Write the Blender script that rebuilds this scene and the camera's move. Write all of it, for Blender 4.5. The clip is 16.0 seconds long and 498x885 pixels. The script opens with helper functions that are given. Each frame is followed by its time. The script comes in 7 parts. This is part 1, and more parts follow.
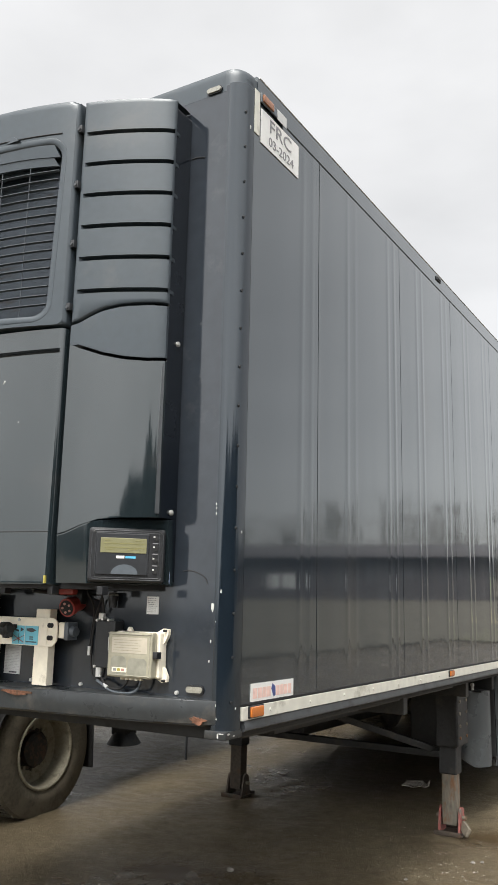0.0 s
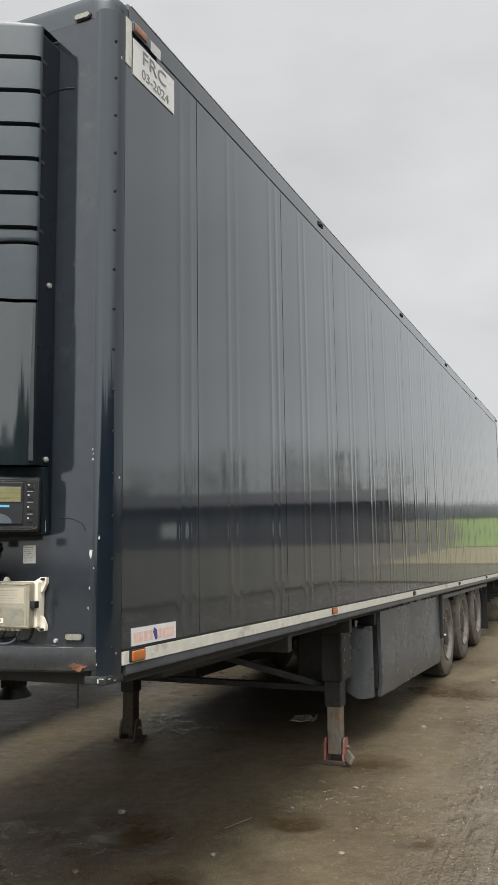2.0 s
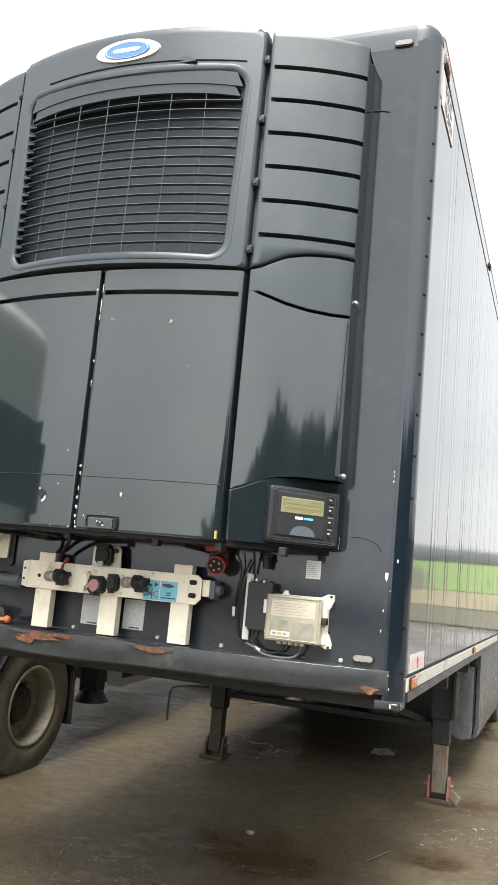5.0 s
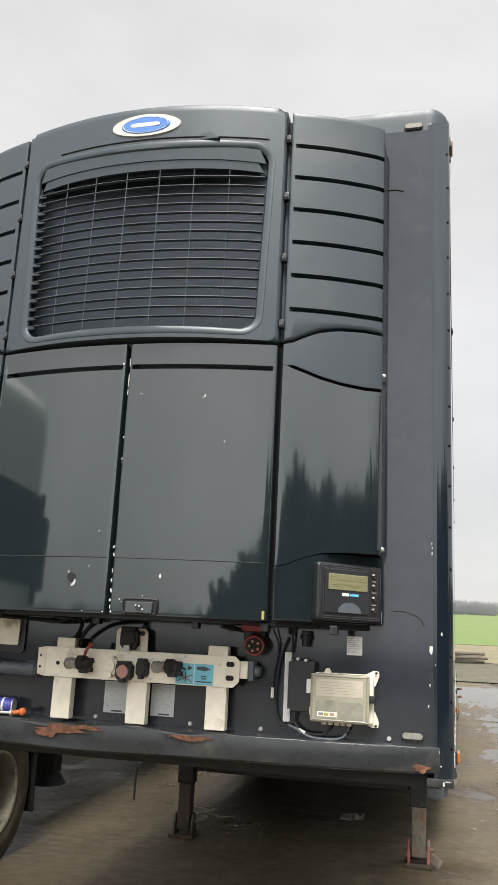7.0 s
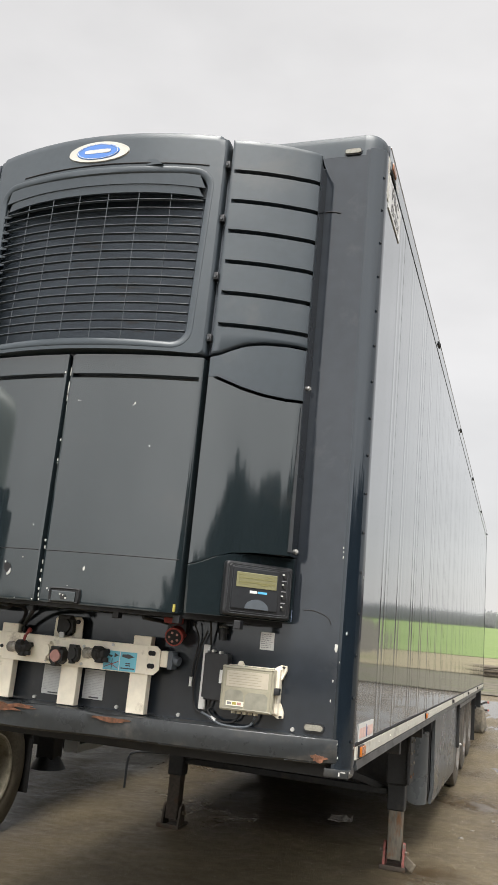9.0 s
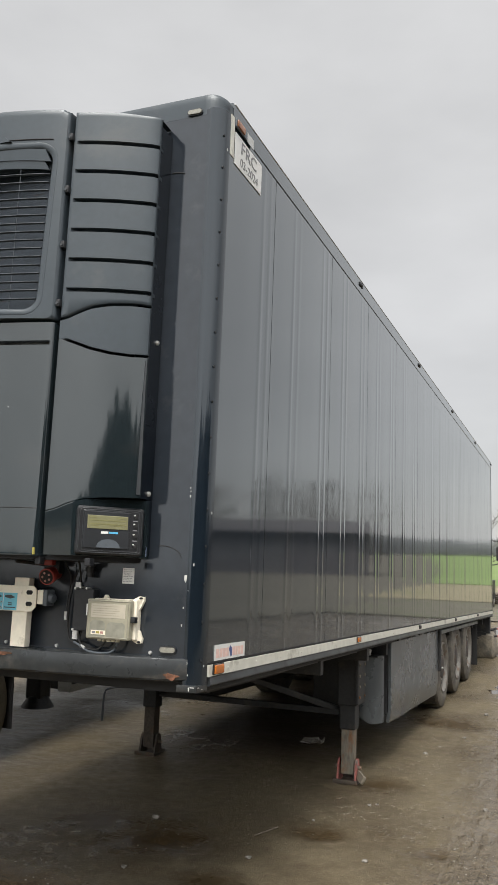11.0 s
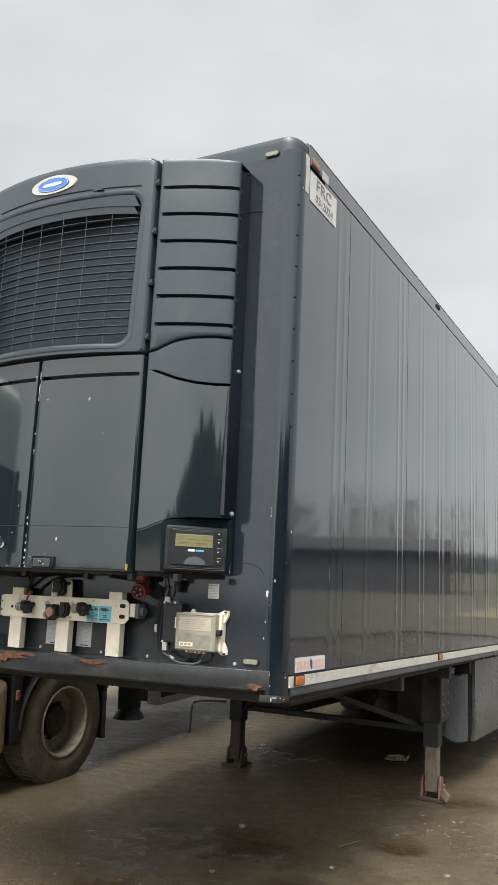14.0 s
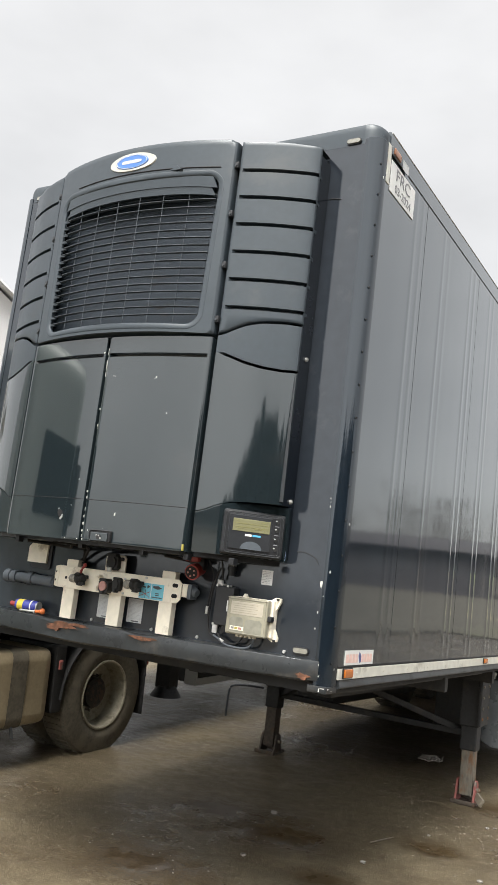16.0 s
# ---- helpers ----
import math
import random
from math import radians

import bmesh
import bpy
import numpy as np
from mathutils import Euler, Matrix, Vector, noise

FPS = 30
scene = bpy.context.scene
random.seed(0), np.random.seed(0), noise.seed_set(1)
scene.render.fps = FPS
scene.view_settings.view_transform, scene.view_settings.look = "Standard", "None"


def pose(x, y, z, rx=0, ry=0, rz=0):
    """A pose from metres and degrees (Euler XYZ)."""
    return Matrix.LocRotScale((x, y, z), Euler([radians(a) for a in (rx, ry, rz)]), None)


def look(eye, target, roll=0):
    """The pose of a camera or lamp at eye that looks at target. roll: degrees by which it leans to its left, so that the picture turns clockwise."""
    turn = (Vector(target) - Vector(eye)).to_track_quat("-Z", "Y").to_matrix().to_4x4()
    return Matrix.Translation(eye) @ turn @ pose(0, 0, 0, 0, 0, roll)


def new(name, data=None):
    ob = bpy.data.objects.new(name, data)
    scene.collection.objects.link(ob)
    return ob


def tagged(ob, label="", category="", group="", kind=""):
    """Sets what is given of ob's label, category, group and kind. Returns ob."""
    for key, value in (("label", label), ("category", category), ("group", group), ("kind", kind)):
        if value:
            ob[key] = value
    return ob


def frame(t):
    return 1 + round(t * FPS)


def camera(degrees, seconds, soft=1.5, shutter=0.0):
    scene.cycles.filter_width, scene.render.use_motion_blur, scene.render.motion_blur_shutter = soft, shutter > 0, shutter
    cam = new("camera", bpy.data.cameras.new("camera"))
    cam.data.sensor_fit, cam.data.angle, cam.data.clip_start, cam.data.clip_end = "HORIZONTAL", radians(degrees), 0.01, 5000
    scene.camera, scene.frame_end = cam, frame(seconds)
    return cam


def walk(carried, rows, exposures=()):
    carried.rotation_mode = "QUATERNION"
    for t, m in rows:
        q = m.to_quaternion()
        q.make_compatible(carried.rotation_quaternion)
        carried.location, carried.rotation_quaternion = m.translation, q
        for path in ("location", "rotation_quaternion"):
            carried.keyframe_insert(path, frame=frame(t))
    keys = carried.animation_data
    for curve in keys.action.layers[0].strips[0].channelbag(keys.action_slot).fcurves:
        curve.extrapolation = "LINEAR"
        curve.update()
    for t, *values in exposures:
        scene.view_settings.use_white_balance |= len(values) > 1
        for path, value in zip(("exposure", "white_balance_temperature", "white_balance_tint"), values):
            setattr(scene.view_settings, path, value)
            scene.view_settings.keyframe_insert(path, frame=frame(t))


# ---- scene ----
cam = camera(33.7, 16.0)
PATH = [
    (0, (1.8, -2.885, 1.749), (0.792, -1.201, 2.137), 1.3),
    (0.5, (1.835, -2.863, 1.747), (0.886, -1.14, 2.114), 0.3),
    (1, (1.867, -2.842, 1.737), (1.002, -1.068, 2.062), -0.5),
    (1.5, (1.872, -2.822, 1.723), (1.066, -1.014, 2.01), -1.1),
    (2, (1.852, -2.826, 1.725), (1.062, -1.009, 1.995), -0.8),
    (2.5, (1.82, -2.842, 1.724), (1.024, -1.026, 1.986), 0.7),
    (3, (1.698, -2.917, 1.712), (0.886, -1.109, 1.978), 2.4),
    (3.5, (1.459, -3.009, 1.701), (0.664, -1.195, 1.977), 4.0),
    (4, (1.113, -3.03, 1.704), (0.338, -1.209, 1.997), 4.8),
    (4.5, (0.825, -3.209, 1.701), (0.086, -1.377, 2.01), 4.9),
    (5, (0.565, -3.339, 1.684), (-0.148, -1.498, 2.006), 5.3),
    (5.2, (0.487, -3.337, 1.687), (-0.216, -1.493, 2.01), 5.1),
    (7.3, (0.0, -3.502, 1.751), (-0.473, -1.618, 2.228), 2.8),
    (7.5, (0.04, -3.517, 1.742), (-0.45, -1.638, 2.221), 3.1),
    (8, (0.141, -3.556, 1.744), (-0.352, -1.675, 2.21), 3.4),
    (8.2, (0.224, -3.556, 1.739), (-0.298, -1.684, 2.214), 3.8),
    (8.5, (0.346, -3.55, 1.753), (-0.205, -1.688, 2.23), 4.6),
    (9, (0.659, -3.541, 1.737), (0.026, -1.701, 2.202), 5.4),
    (9.5, (0.943, -3.632, 1.735), (0.269, -1.797, 2.157), 4.9),
    (10, (1.191, -3.556, 1.733), (0.462, -1.733, 2.116), 3.9),
    (10.2, (1.305, -3.501, 1.74), (0.559, -1.681, 2.102), 3.4),
    (12.3, (1.818, -3.647, 1.721), (1.095, -1.811, 2.049), 0.6),
    (12.5, (1.801, -3.69, 1.718), (1.064, -1.86, 2.047), 0.6),
    (13, (1.751, -3.745, 1.723), (0.941, -1.949, 2.066), 1.2),
    (13.5, (1.764, -3.724, 1.726), (0.883, -1.966, 2.087), 1.9),
    (14, (1.762, -3.704, 1.726), (0.833, -1.971, 2.091), 2.6),
    (14.5, (1.747, -3.711, 1.722), (0.8, -1.988, 2.087), 3.6),
    (15, (1.728, -3.71, 1.715), (0.767, -1.993, 2.073), 4.6),
    (15.5, (1.695, -3.727, 1.715), (0.708, -2.023, 2.062), 5.5),
    (16, (1.67, -3.735, 1.717), (0.647, -2.048, 2.044), 6.9),
]
EXPOSURES = [(0.0, 0.4, 6500, 10), (0.5, 0.14, 6500, 10), (1.0, -0.06, 6500, 10), (1.5, -0.02, 6500, 10), (2.0, 0.03, 6500, 10), (2.5, 0.01, 6500, 10), (3.0, 0.23, 6500, 10), (3.5, 0.16, 6500, 10), (4.0, 0.15, 6500, 10), (4.5, 0.41, 6500, 10), (5.0, 0.75, 6500, 10), (5.6, 0.77, 6500, 10), (7.2, 0.25, 6550, 10.5), (7.6, 0.31, 6570, 11), (8.0, 0.61, 6600, 11), (8.5, 0.41, 6620, 11.2), (9.0, 0.25, 6600, 11), (9.5, 0.14, 6550, 10.5), (10.0, 0.08, 6500, 10), (12.5, -0.04, 6500, 10), (13.0, -0.01, 6500, 10), (14.0, 0.17, 6500, 10), (15.0, 0.18, 6500, 10), (15.5, 0.26, 6500, 10), (16.0, 0.42, 6500, 10)]
CLOUD, VEIL = 0.90, 2.8
RIPPLE, CREASE = 0.0013, 0.0015
SHED = (-23.2, 14.9, 139.5, 9.7)

# The trailer stands nose up by this much; the path is given in its frame.
PITCH = 2.406
TRAILER = pose(0, 0, 0.09, -PITCH, 0, 0)
walk(cam, [(t, TRAILER @ look(eye, target, roll)) for t, eye, target, roll in PATH], EXPOSURES)

# ---- world and light ----
world = bpy.data.worlds.new("overcast")
scene.world = world
world.use_nodes = True
wn, wl = world.node_tree.nodes, world.node_tree.links
wn.clear()
SUN_UP, SUN_TURN = 62.0, 168.0
w_out = wn.new("ShaderNodeOutputWorld")
w_sky = wn.new("ShaderNodeTexSky")
w_sky.sky_type, w_sky.sun_disc = "NISHITA", False
w_sky.sun_elevation, w_sky.sun_rotation = radians(SUN_UP), radians(SUN_TURN)
w_sky_bg = wn.new("ShaderNodeBackground")
w_sky_bg.inputs["Strength"].default_value = 0.012
wl.new(w_sky.outputs[0], w_sky_bg.inputs["Color"])
w_co = wn.new("ShaderNodeTexCoord")
w_map = wn.new("ShaderNodeMapping")
w_map.inputs["Scale"].default_value = (1.0, 1.0, 2.2)
w_noise = wn.new("ShaderNodeTexNoise")
w_noise.inputs["Scale"].default_value, w_noise.inputs["Detail"].default_value = 2.3, 5.0
w_noise.inputs["Roughness"].default_value = 0.5
w_ramp = wn.new("ShaderNodeValToRGB")
w_ramp.color_ramp.elements[0].position, w_ramp.color_ramp.elements[0].color = 0.30, (0.60, 0.598, 0.592, 1)
w_ramp.color_ramp.elements[1].position, w_ramp.color_ramp.elements[1].color = 0.72, (0.80, 0.797, 0.79, 1)
w_cloud = wn.new("ShaderNodeBackground")
w_add = wn.new("ShaderNodeAddShader")
wl.new(w_co.outputs["Generated"], w_map.inputs["Vector"])
wl.new(w_map.outputs[0], w_noise.inputs["Vector"])
wl.new(w_noise.outputs["Fac"], w_ramp.inputs[0])
wl.new(w_ramp.outputs[0], w_cloud.inputs["Color"])
# the cloud is brighter towards the veiled sun
w_dot = wn.new("ShaderNodeVectorMath")
w_dot.operation = "DOT_PRODUCT"
w_dot.inputs[1].default_value = (math.sin(radians(SUN_TURN)) * 0.55, math.cos(radians(SUN_TURN)) * 0.55, 0.835)
wl.new(w_co.outputs["Generated"], w_dot.inputs[0])
w_lift = wn.new("ShaderNodeMapRange")
w_lift.interpolation_type = "SMOOTHSTEP"
w_lift.inputs["From Min"].default_value, w_lift.inputs["From Max"].default_value = 0.10, 0.95
w_lift.inputs["To Min"].default_value, w_lift.inputs["To Max"].default_value = CLOUD, CLOUD * VEIL
wl.new(w_dot.outputs["Value"], w_lift.inputs["Value"])
wl.new(w_lift.outputs[0], w_cloud.inputs["Strength"])
wl.new(w_sky_bg.outputs[0], w_add.inputs[0])
wl.new(w_cloud.outputs[0], w_add.inputs[1])
wl.new(w_add.outputs[0], w_out.inputs["Surface"])
sun = new("sun", bpy.data.lights.new("sun", "SUN"))
sun.data.energy, sun.data.angle, sun.data.color = 4.4, radians(30), (1.0, 0.96, 0.90)
sun.matrix_world = look((20 * math.sin(radians(SUN_TURN)), 20 * math.cos(radians(SUN_TURN)), 20 * math.tan(radians(SUN_UP))), (0, 0, 0))


# ---- materials ----
def mat(name, color, rough=0.5, metal=0.0, vary=0.12, grain=40.0, stain=None, stain_amount=0.0, stain_scale=3.0, bump=0.0, bump_scale=120.0, coat=0.0, rough_vary=0.08, stretch=(1, 1, 1), spec=0.5, streak=0.0, tint=None):
    """A surface with grain, larger stains and fine relief, in object space."""
    m = bpy.data.materials.new(name)
    m.use_nodes = True
    n, l = m.node_tree.nodes, m.node_tree.links
    b = n["Principled BSDF"]
    b.inputs["Metallic"].default_value = metal
    b.inputs["Specular IOR Level"].default_value = spec
    b.inputs["Coat Weight"].default_value = coat
    b.inputs["Coat Roughness"].default_value = max(0.04, 0.9 * rough) if coat > 0.6 else 0.04
    if tint:
        b.inputs["Specular Tint"].default_value = (*tint, 1)
        b.inputs["Coat Tint"].default_value = (*tint, 1)
    co = n.new("ShaderNodeTexCoord")
    mp = n.new("ShaderNodeMapping")
    mp.inputs["Scale"].default_value = stretch
    l.new(co.outputs["Object"], mp.inputs["Vector"])
    fine = n.new("ShaderNodeTexNoise")
    fine.inputs["Scale"].default_value, fine.inputs["Detail"].default_value = grain, 6.0
    l.new(mp.outputs[0], fine.inputs["Vector"])
    big = n.new("ShaderNodeTexNoise")
    big.inputs["Scale"].default_value, big.inputs["Detail"].default_value = stain_scale, 8.0
    big.inputs["Roughness"].default_value = 0.65
    l.new(mp.outputs[0], big.inputs["Vector"])
    r1 = n.new("ShaderNodeMapRange")
    r1.inputs["To Min"].default_value, r1.inputs["To Max"].default_value = 1 - vary, 1 + vary
    r1.inputs["From Min"].default_value, r1.inputs["From Max"].default_value = 0.3, 0.7
    l.new(fine.outputs["Fac"], r1.inputs["Value"])
    mul = n.new("ShaderNodeVectorMath")
    mul.operation = "SCALE"
    mul.inputs[0].default_value = color
    l.new(r1.outputs[0], mul.inputs["Scale"])
    top = mul.outputs[0]
    if stain:
        ramp = n.new("ShaderNodeMapRange")
        ramp.inputs["From Min"].default_value, ramp.inputs["From Max"].default_value = 0.66 - 0.3 * stain_amount, 0.74 - 0.2 * stain_amount
        l.new(big.outputs["Fac"], ramp.inputs["Value"])
        mix = n.new("ShaderNodeMix")
        mix.data_type = "RGBA"
        l.new(ramp.outputs[0], mix.inputs["Factor"])
        l.new(top, mix.inputs["A"])
        mix.inputs["B"].default_value = (*stain, 1)
        top = mix.outputs["Result"]
    if streak:
        # dust run down in thin upright streaks
        sm = n.new("ShaderNodeMapping")
        sm.inputs["Scale"].default_value = (6.0, 6.0, 0.08)
        l.new(co.outputs["Object"], sm.inputs["Vector"])
        st = n.new("ShaderNodeTexNoise")
        st.inputs["Scale"].default_value, st.inputs["Detail"].default_value = 1.0, 5.0
        l.new(sm.outputs[0], st.inputs["Vector"])
        sr = n.new("ShaderNodeMapRange")
        sr.inputs["From Min"].default_value, sr.inputs["From Max"].default_value = 0.52, 0.70
        sr.inputs["To Max"].default_value = streak
        l.new(st.outputs["Fac"], sr.inputs["Value"])
        sx = n.new("ShaderNodeMix")
        sx.data_type = "RGBA"
        l.new(sr.outputs[0], sx.inputs["Factor"])
        l.new(top, sx.inputs["A"])
        sx.inputs["B"].default_value = (0.13, 0.135, 0.13, 1)
        top = sx.outputs["Result"]
    l.new(top, b.inputs["Base Color"])
    rr = n.new("ShaderNodeMapRange")
    rr.inputs["From Min"].default_value, rr.inputs["From Max"].default_value = 0.3, 0.7
    rr.inputs["To Min"].default_value, rr.inputs["To Max"].default_value = max(0.02, rough - rough_vary), min(1, rough + rough_vary)
    l.new(big.outputs["Fac"], rr.inputs["Value"])
    l.new(rr.outputs[0], b.inputs["Roughness"])
    if bump:
        tex = n.new("ShaderNodeTexNoise")
        tex.inputs["Scale"].default_value, tex.inputs["Detail"].default_value = bump_scale, 4.0
        l.new(mp.outputs[0], tex.inputs["Vector"])
        bp = n.new("ShaderNodeBump")
        bp.inputs["Strength"].default_value, bp.inputs["Distance"].default_value = min(1.0, bump), 0.004
        l.new(tex.outputs["Fac"], bp.inputs["Height"])
        l.new(bp.outputs[0], b.inputs["Normal"])
    return m


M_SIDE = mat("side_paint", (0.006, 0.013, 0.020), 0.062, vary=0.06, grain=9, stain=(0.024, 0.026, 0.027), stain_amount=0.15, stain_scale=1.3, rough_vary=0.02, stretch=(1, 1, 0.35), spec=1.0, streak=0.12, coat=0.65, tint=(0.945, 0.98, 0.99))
M_PAINT = mat("front_paint", (0.021, 0.026, 0.033), 0.09, vary=0.10, grain=14, stain=(0.042, 0.046, 0.050), stain_amount=0.3, stain_scale=2.2, bump=0.010, bump_scale=30, rough_vary=0.04, spec=0.60, streak=0.05, coat=0.05, tint=(0.96, 0.985, 1.0))
M_HOOD = mat("hood_paint", (0.013, 0.019, 0.022), 0.065, vary=0.06, grain=22, stain=(0.020, 0.024, 0.026), stain_amount=0.15, stain_scale=2.5, bump=0.008, bump_scale=25, rough_vary=0.03, spec=0.76, coat=0.36, tint=(0.97, 0.99, 0.985))
M_MATT = mat("matt_hood_paint", (0.028, 0.037, 0.045), 0.40, vary=0.08, grain=30, stain=(0.044, 0.050, 0.054), stain_amount=0.3, stain_scale=3.0, bump=0.010, bump_scale=90, rough_vary=0.10, spec=0.64, coat=0.0, tint=(0.92, 0.97, 1.0))
M_POST = mat("post_paint", (0.009, 0.014, 0.020), 0.10, vary=0.08, grain=20, rough_vary=0.06, spec=0.7, coat=0.2, tint=(0.93, 0.975, 1.0))
M_BLACK = mat("black_plastic", (0.012, 0.013, 0.015), 0.42, vary=0.2, bump=0.15, bump_scale=300)
M_GAP = mat("gap_black", (0.006, 0.006, 0.007), 0.7)
M_FLANK = mat("flank_black", (0.008, 0.011, 0.016), 0.22, vary=0.2, spec=0.5, rough_vary=0.1)
M_COIL = mat("coil_fins", (0.034, 0.045, 0.058), 0.5, metal=0.3, vary=0.3, grain=60, stretch=(1, 1, 8), stain=(0.03, 0.03, 0.03), stain_amount=0.25, stain_scale=4)
M_SLAT = mat("grille_plastic", (0.050, 0.060, 0.070), 0.58, vary=0.12, grain=60, spec=0.35)
M_WHITE = mat("white_rail", (0.62, 0.61, 0.54), 0.4, vary=0.08, grain=16, stain=(0.28, 0.26, 0.21), stain_amount=0.3, stain_scale=3.5)
M_RAIL = mat("rail_alloy", (0.055, 0.060, 0.065), 0.35, metal=0.3, vary=0.15, grain=20, stain=(0.03, 0.03, 0.03), stain_amount=0.4, stain_scale=4)
M_CREAM = mat("cream_paint", (0.86, 0.80, 0.66), 0.42, vary=0.06, grain=30, stain=(0.45, 0.39, 0.29), stain_amount=0.30, stain_scale=8, bump=0.04)
M_BUMPER = mat("bumper_steel", (0.022, 0.025, 0.027), 0.32, vary=0.2, grain=30, stain=(0.060, 0.056, 0.050), stain_amount=0.4, stain_scale=6, bump=0.15, bump_scale=14, rough_vary=0.12, tint=(0.97, 0.98, 0.97))
M_RUST = mat("rust", (0.155, 0.066, 0.036), 0.85, vary=0.45, grain=60, stain=(0.09, 0.045, 0.025), stain_amount=0.6, stain_scale=25, bump=0.7, bump_scale=150)
M_BOLT = mat("worn_steel", (0.58, 0.58, 0.56), 0.4, metal=0.5, vary=0.2)
M_CHIP = mat("chipped_filler", (0.54, 0.54, 0.51), 0.6, vary=0.15, grain=80)
M_PALEBLUE = mat("pale_blue_print", (0.30, 0.37, 0.55), 0.4, vary=0.3, grain=300)
M_AMBER = mat("amber_lens", (0.48, 0.14, 0.02), 0.15, vary=0.15, grain=150, coat=0.5)
M_CLEAR = mat("clear_lens", (0.24, 0.235, 0.20), 0.18, vary=0.2, grain=120, coat=0.5)
M_RED = mat("red_plastic", (0.30, 0.040, 0.033), 0.4, vary=0.15, stain=(0.10, 0.03, 0.03), stain_amount=0.3, stain_scale=20)
M_DULLRED = mat("faded_red", (0.34, 0.105, 0.09), 0.65, vary=0.3, stain=(0.16, 0.15, 0.13), stain_amount=0.55, stain_scale=12, bump=0.4)
M_PINK = mat("pink_rubber", (0.42, 0.22, 0.19), 0.6, vary=0.12)
M_STICKER = mat("sticker_white", (0.72, 0.72, 0.70), 0.42, vary=0.03, stain=(0.55, 0.54, 0.50), stain_amount=0.2, stain_scale=8)
M_PAPER = mat("plate_paper", (0.52, 0.53, 0.52), 0.45, vary=0.06)
M_INK = mat("ink", (0.05, 0.05, 0.055), 0.5)
M_GREYINK = mat("grey_ink", (0.22, 0.22, 0.23), 0.5)
M_FAINTINK = mat("faint_ink", (0.36, 0.36, 0.37), 0.5)
M_COUPLING = mat("coupling_steel", (0.40, 0.38, 0.34), 0.42, metal=0.45, vary=0.3, grain=60, stain=(0.16, 0.13, 0.10), stain_amount=0.5, stain_scale=30)
M_PINKINK = mat("pink_ink", (0.74, 0.52, 0.46), 0.45)
M_BLUEINK = mat("blue_ink", (0.05, 0.07, 0.22), 0.45)
M_CYAN = mat("cyan_label", (0.16, 0.50, 0.62), 0.4, vary=0.08, grain=12)
M_BADGE = mat("badge_blue", (0.05, 0.17, 0.50), 0.3, vary=0.05, coat=0.4)
M_CHROME = mat("badge_silver", (0.52, 0.51, 0.46), 0.32, metal=0.35, vary=0.04)
M_SCREEN = mat("lcd_screen", (0.21, 0.205, 0.115), 0.22, vary=0.06, grain=10, coat=0.6)
M_LCDDARK = mat("lcd_dark", (0.20, 0.19, 0.08), 0.3)
M_PANELGREY = mat("display_face", (0.020, 0.022, 0.025), 0.35, vary=0.1)
M_BLUEPRINT = mat("print_blue", (0.10, 0.42, 0.66), 0.4)
M_GREY = mat("grey_plastic", (0.085, 0.10, 0.115), 0.4, vary=0.1)
M_SKIRT = mat("skirt_sheet", (0.088, 0.098, 0.104), 0.28, metal=0.3, vary=0.12, grain=8, stain=(0.13, 0.132, 0.128), stain_amount=0.35, stain_scale=1.6, bump=0.15, bump_scale=6, rough_vary=0.1)
M_CHASSIS = mat("chassis_steel", (0.020, 0.021, 0.022), 0.55, vary=0.25, stain=(0.050, 0.043, 0.036), stain_amount=0.4, stain_scale=6, bump=0.3, bump_scale=40)
M_UNDER = mat("underfloor", (0.015, 0.015, 0.015), 0.7, vary=0.2, stain=(0.035, 0.032, 0.026), stain_amount=0.4, stain_scale=3)
M_LEGSTEEL = mat("leg_tube", (0.21, 0.19, 0.155), 0.5, metal=0.3, vary=0.3, stain=(0.24, 0.11, 0.045), stain_amount=0.5, stain_scale=14, bump=0.4, bump_scale=90, stretch=(1, 1, 0.3))
M_TYRE = mat("tyre_rubber", (0.075, 0.068, 0.058), 0.75, vary=0.2, stain=(0.14, 0.125, 0.10), stain_amount=0.75, stain_scale=6, bump=0.25, bump_scale=60)
M_OLDTYRE = mat("dusty_tyre", (0.105, 0.092, 0.068), 0.8, vary=0.2, stain=(0.15, 0.13, 0.095), stain_amount=0.7, stain_scale=5, bump=0.3, bump_scale=60)
M_RIM = mat("wheel_rim", (0.30, 0.275, 0.21), 0.55, metal=0.25, vary=0.15, stain=(0.19, 0.165, 0.12), stain_amount=0.4, stain_scale=12)
M_HUB = mat("wheel_hub", (0.035, 0.032, 0.030), 0.6, vary=0.3, stain=(0.10, 0.06, 0.04), stain_amount=0.5, stain_scale=20)
M_ALLOY = mat("bright_rim", (0.20, 0.19, 0.172), 0.5, metal=0.3, vary=0.2, stain=(0.14, 0.09, 0.06), stain_amount=0.5, stain_scale=10)
M_TANK = mat("tank_alloy", (0.36, 0.295, 0.19), 0.5, metal=0.2, vary=0.1, stain=(0.28, 0.23, 0.15), stain_amount=0.55, stain_scale=2.5)
M_RUBBER = mat("black_rubber", (0.015, 0.015, 0.015), 0.65, vary=0.2)
M_CONCRETE = mat("old_concrete", (0.20, 0.175, 0.135), 0.85, vary=0.25, grain=30, stain=(0.10, 0.095, 0.08), stain_amount=0.6, stain_scale=4, bump=0.8, bump_scale=40)
M_CABGREEN = mat("cab_green", (0.56, 0.61, 0.58), 0.35, coat=0.15, vary=0.05, stain=(0.34, 0.38, 0.35), stain_amount=0.3, stain_scale=2)
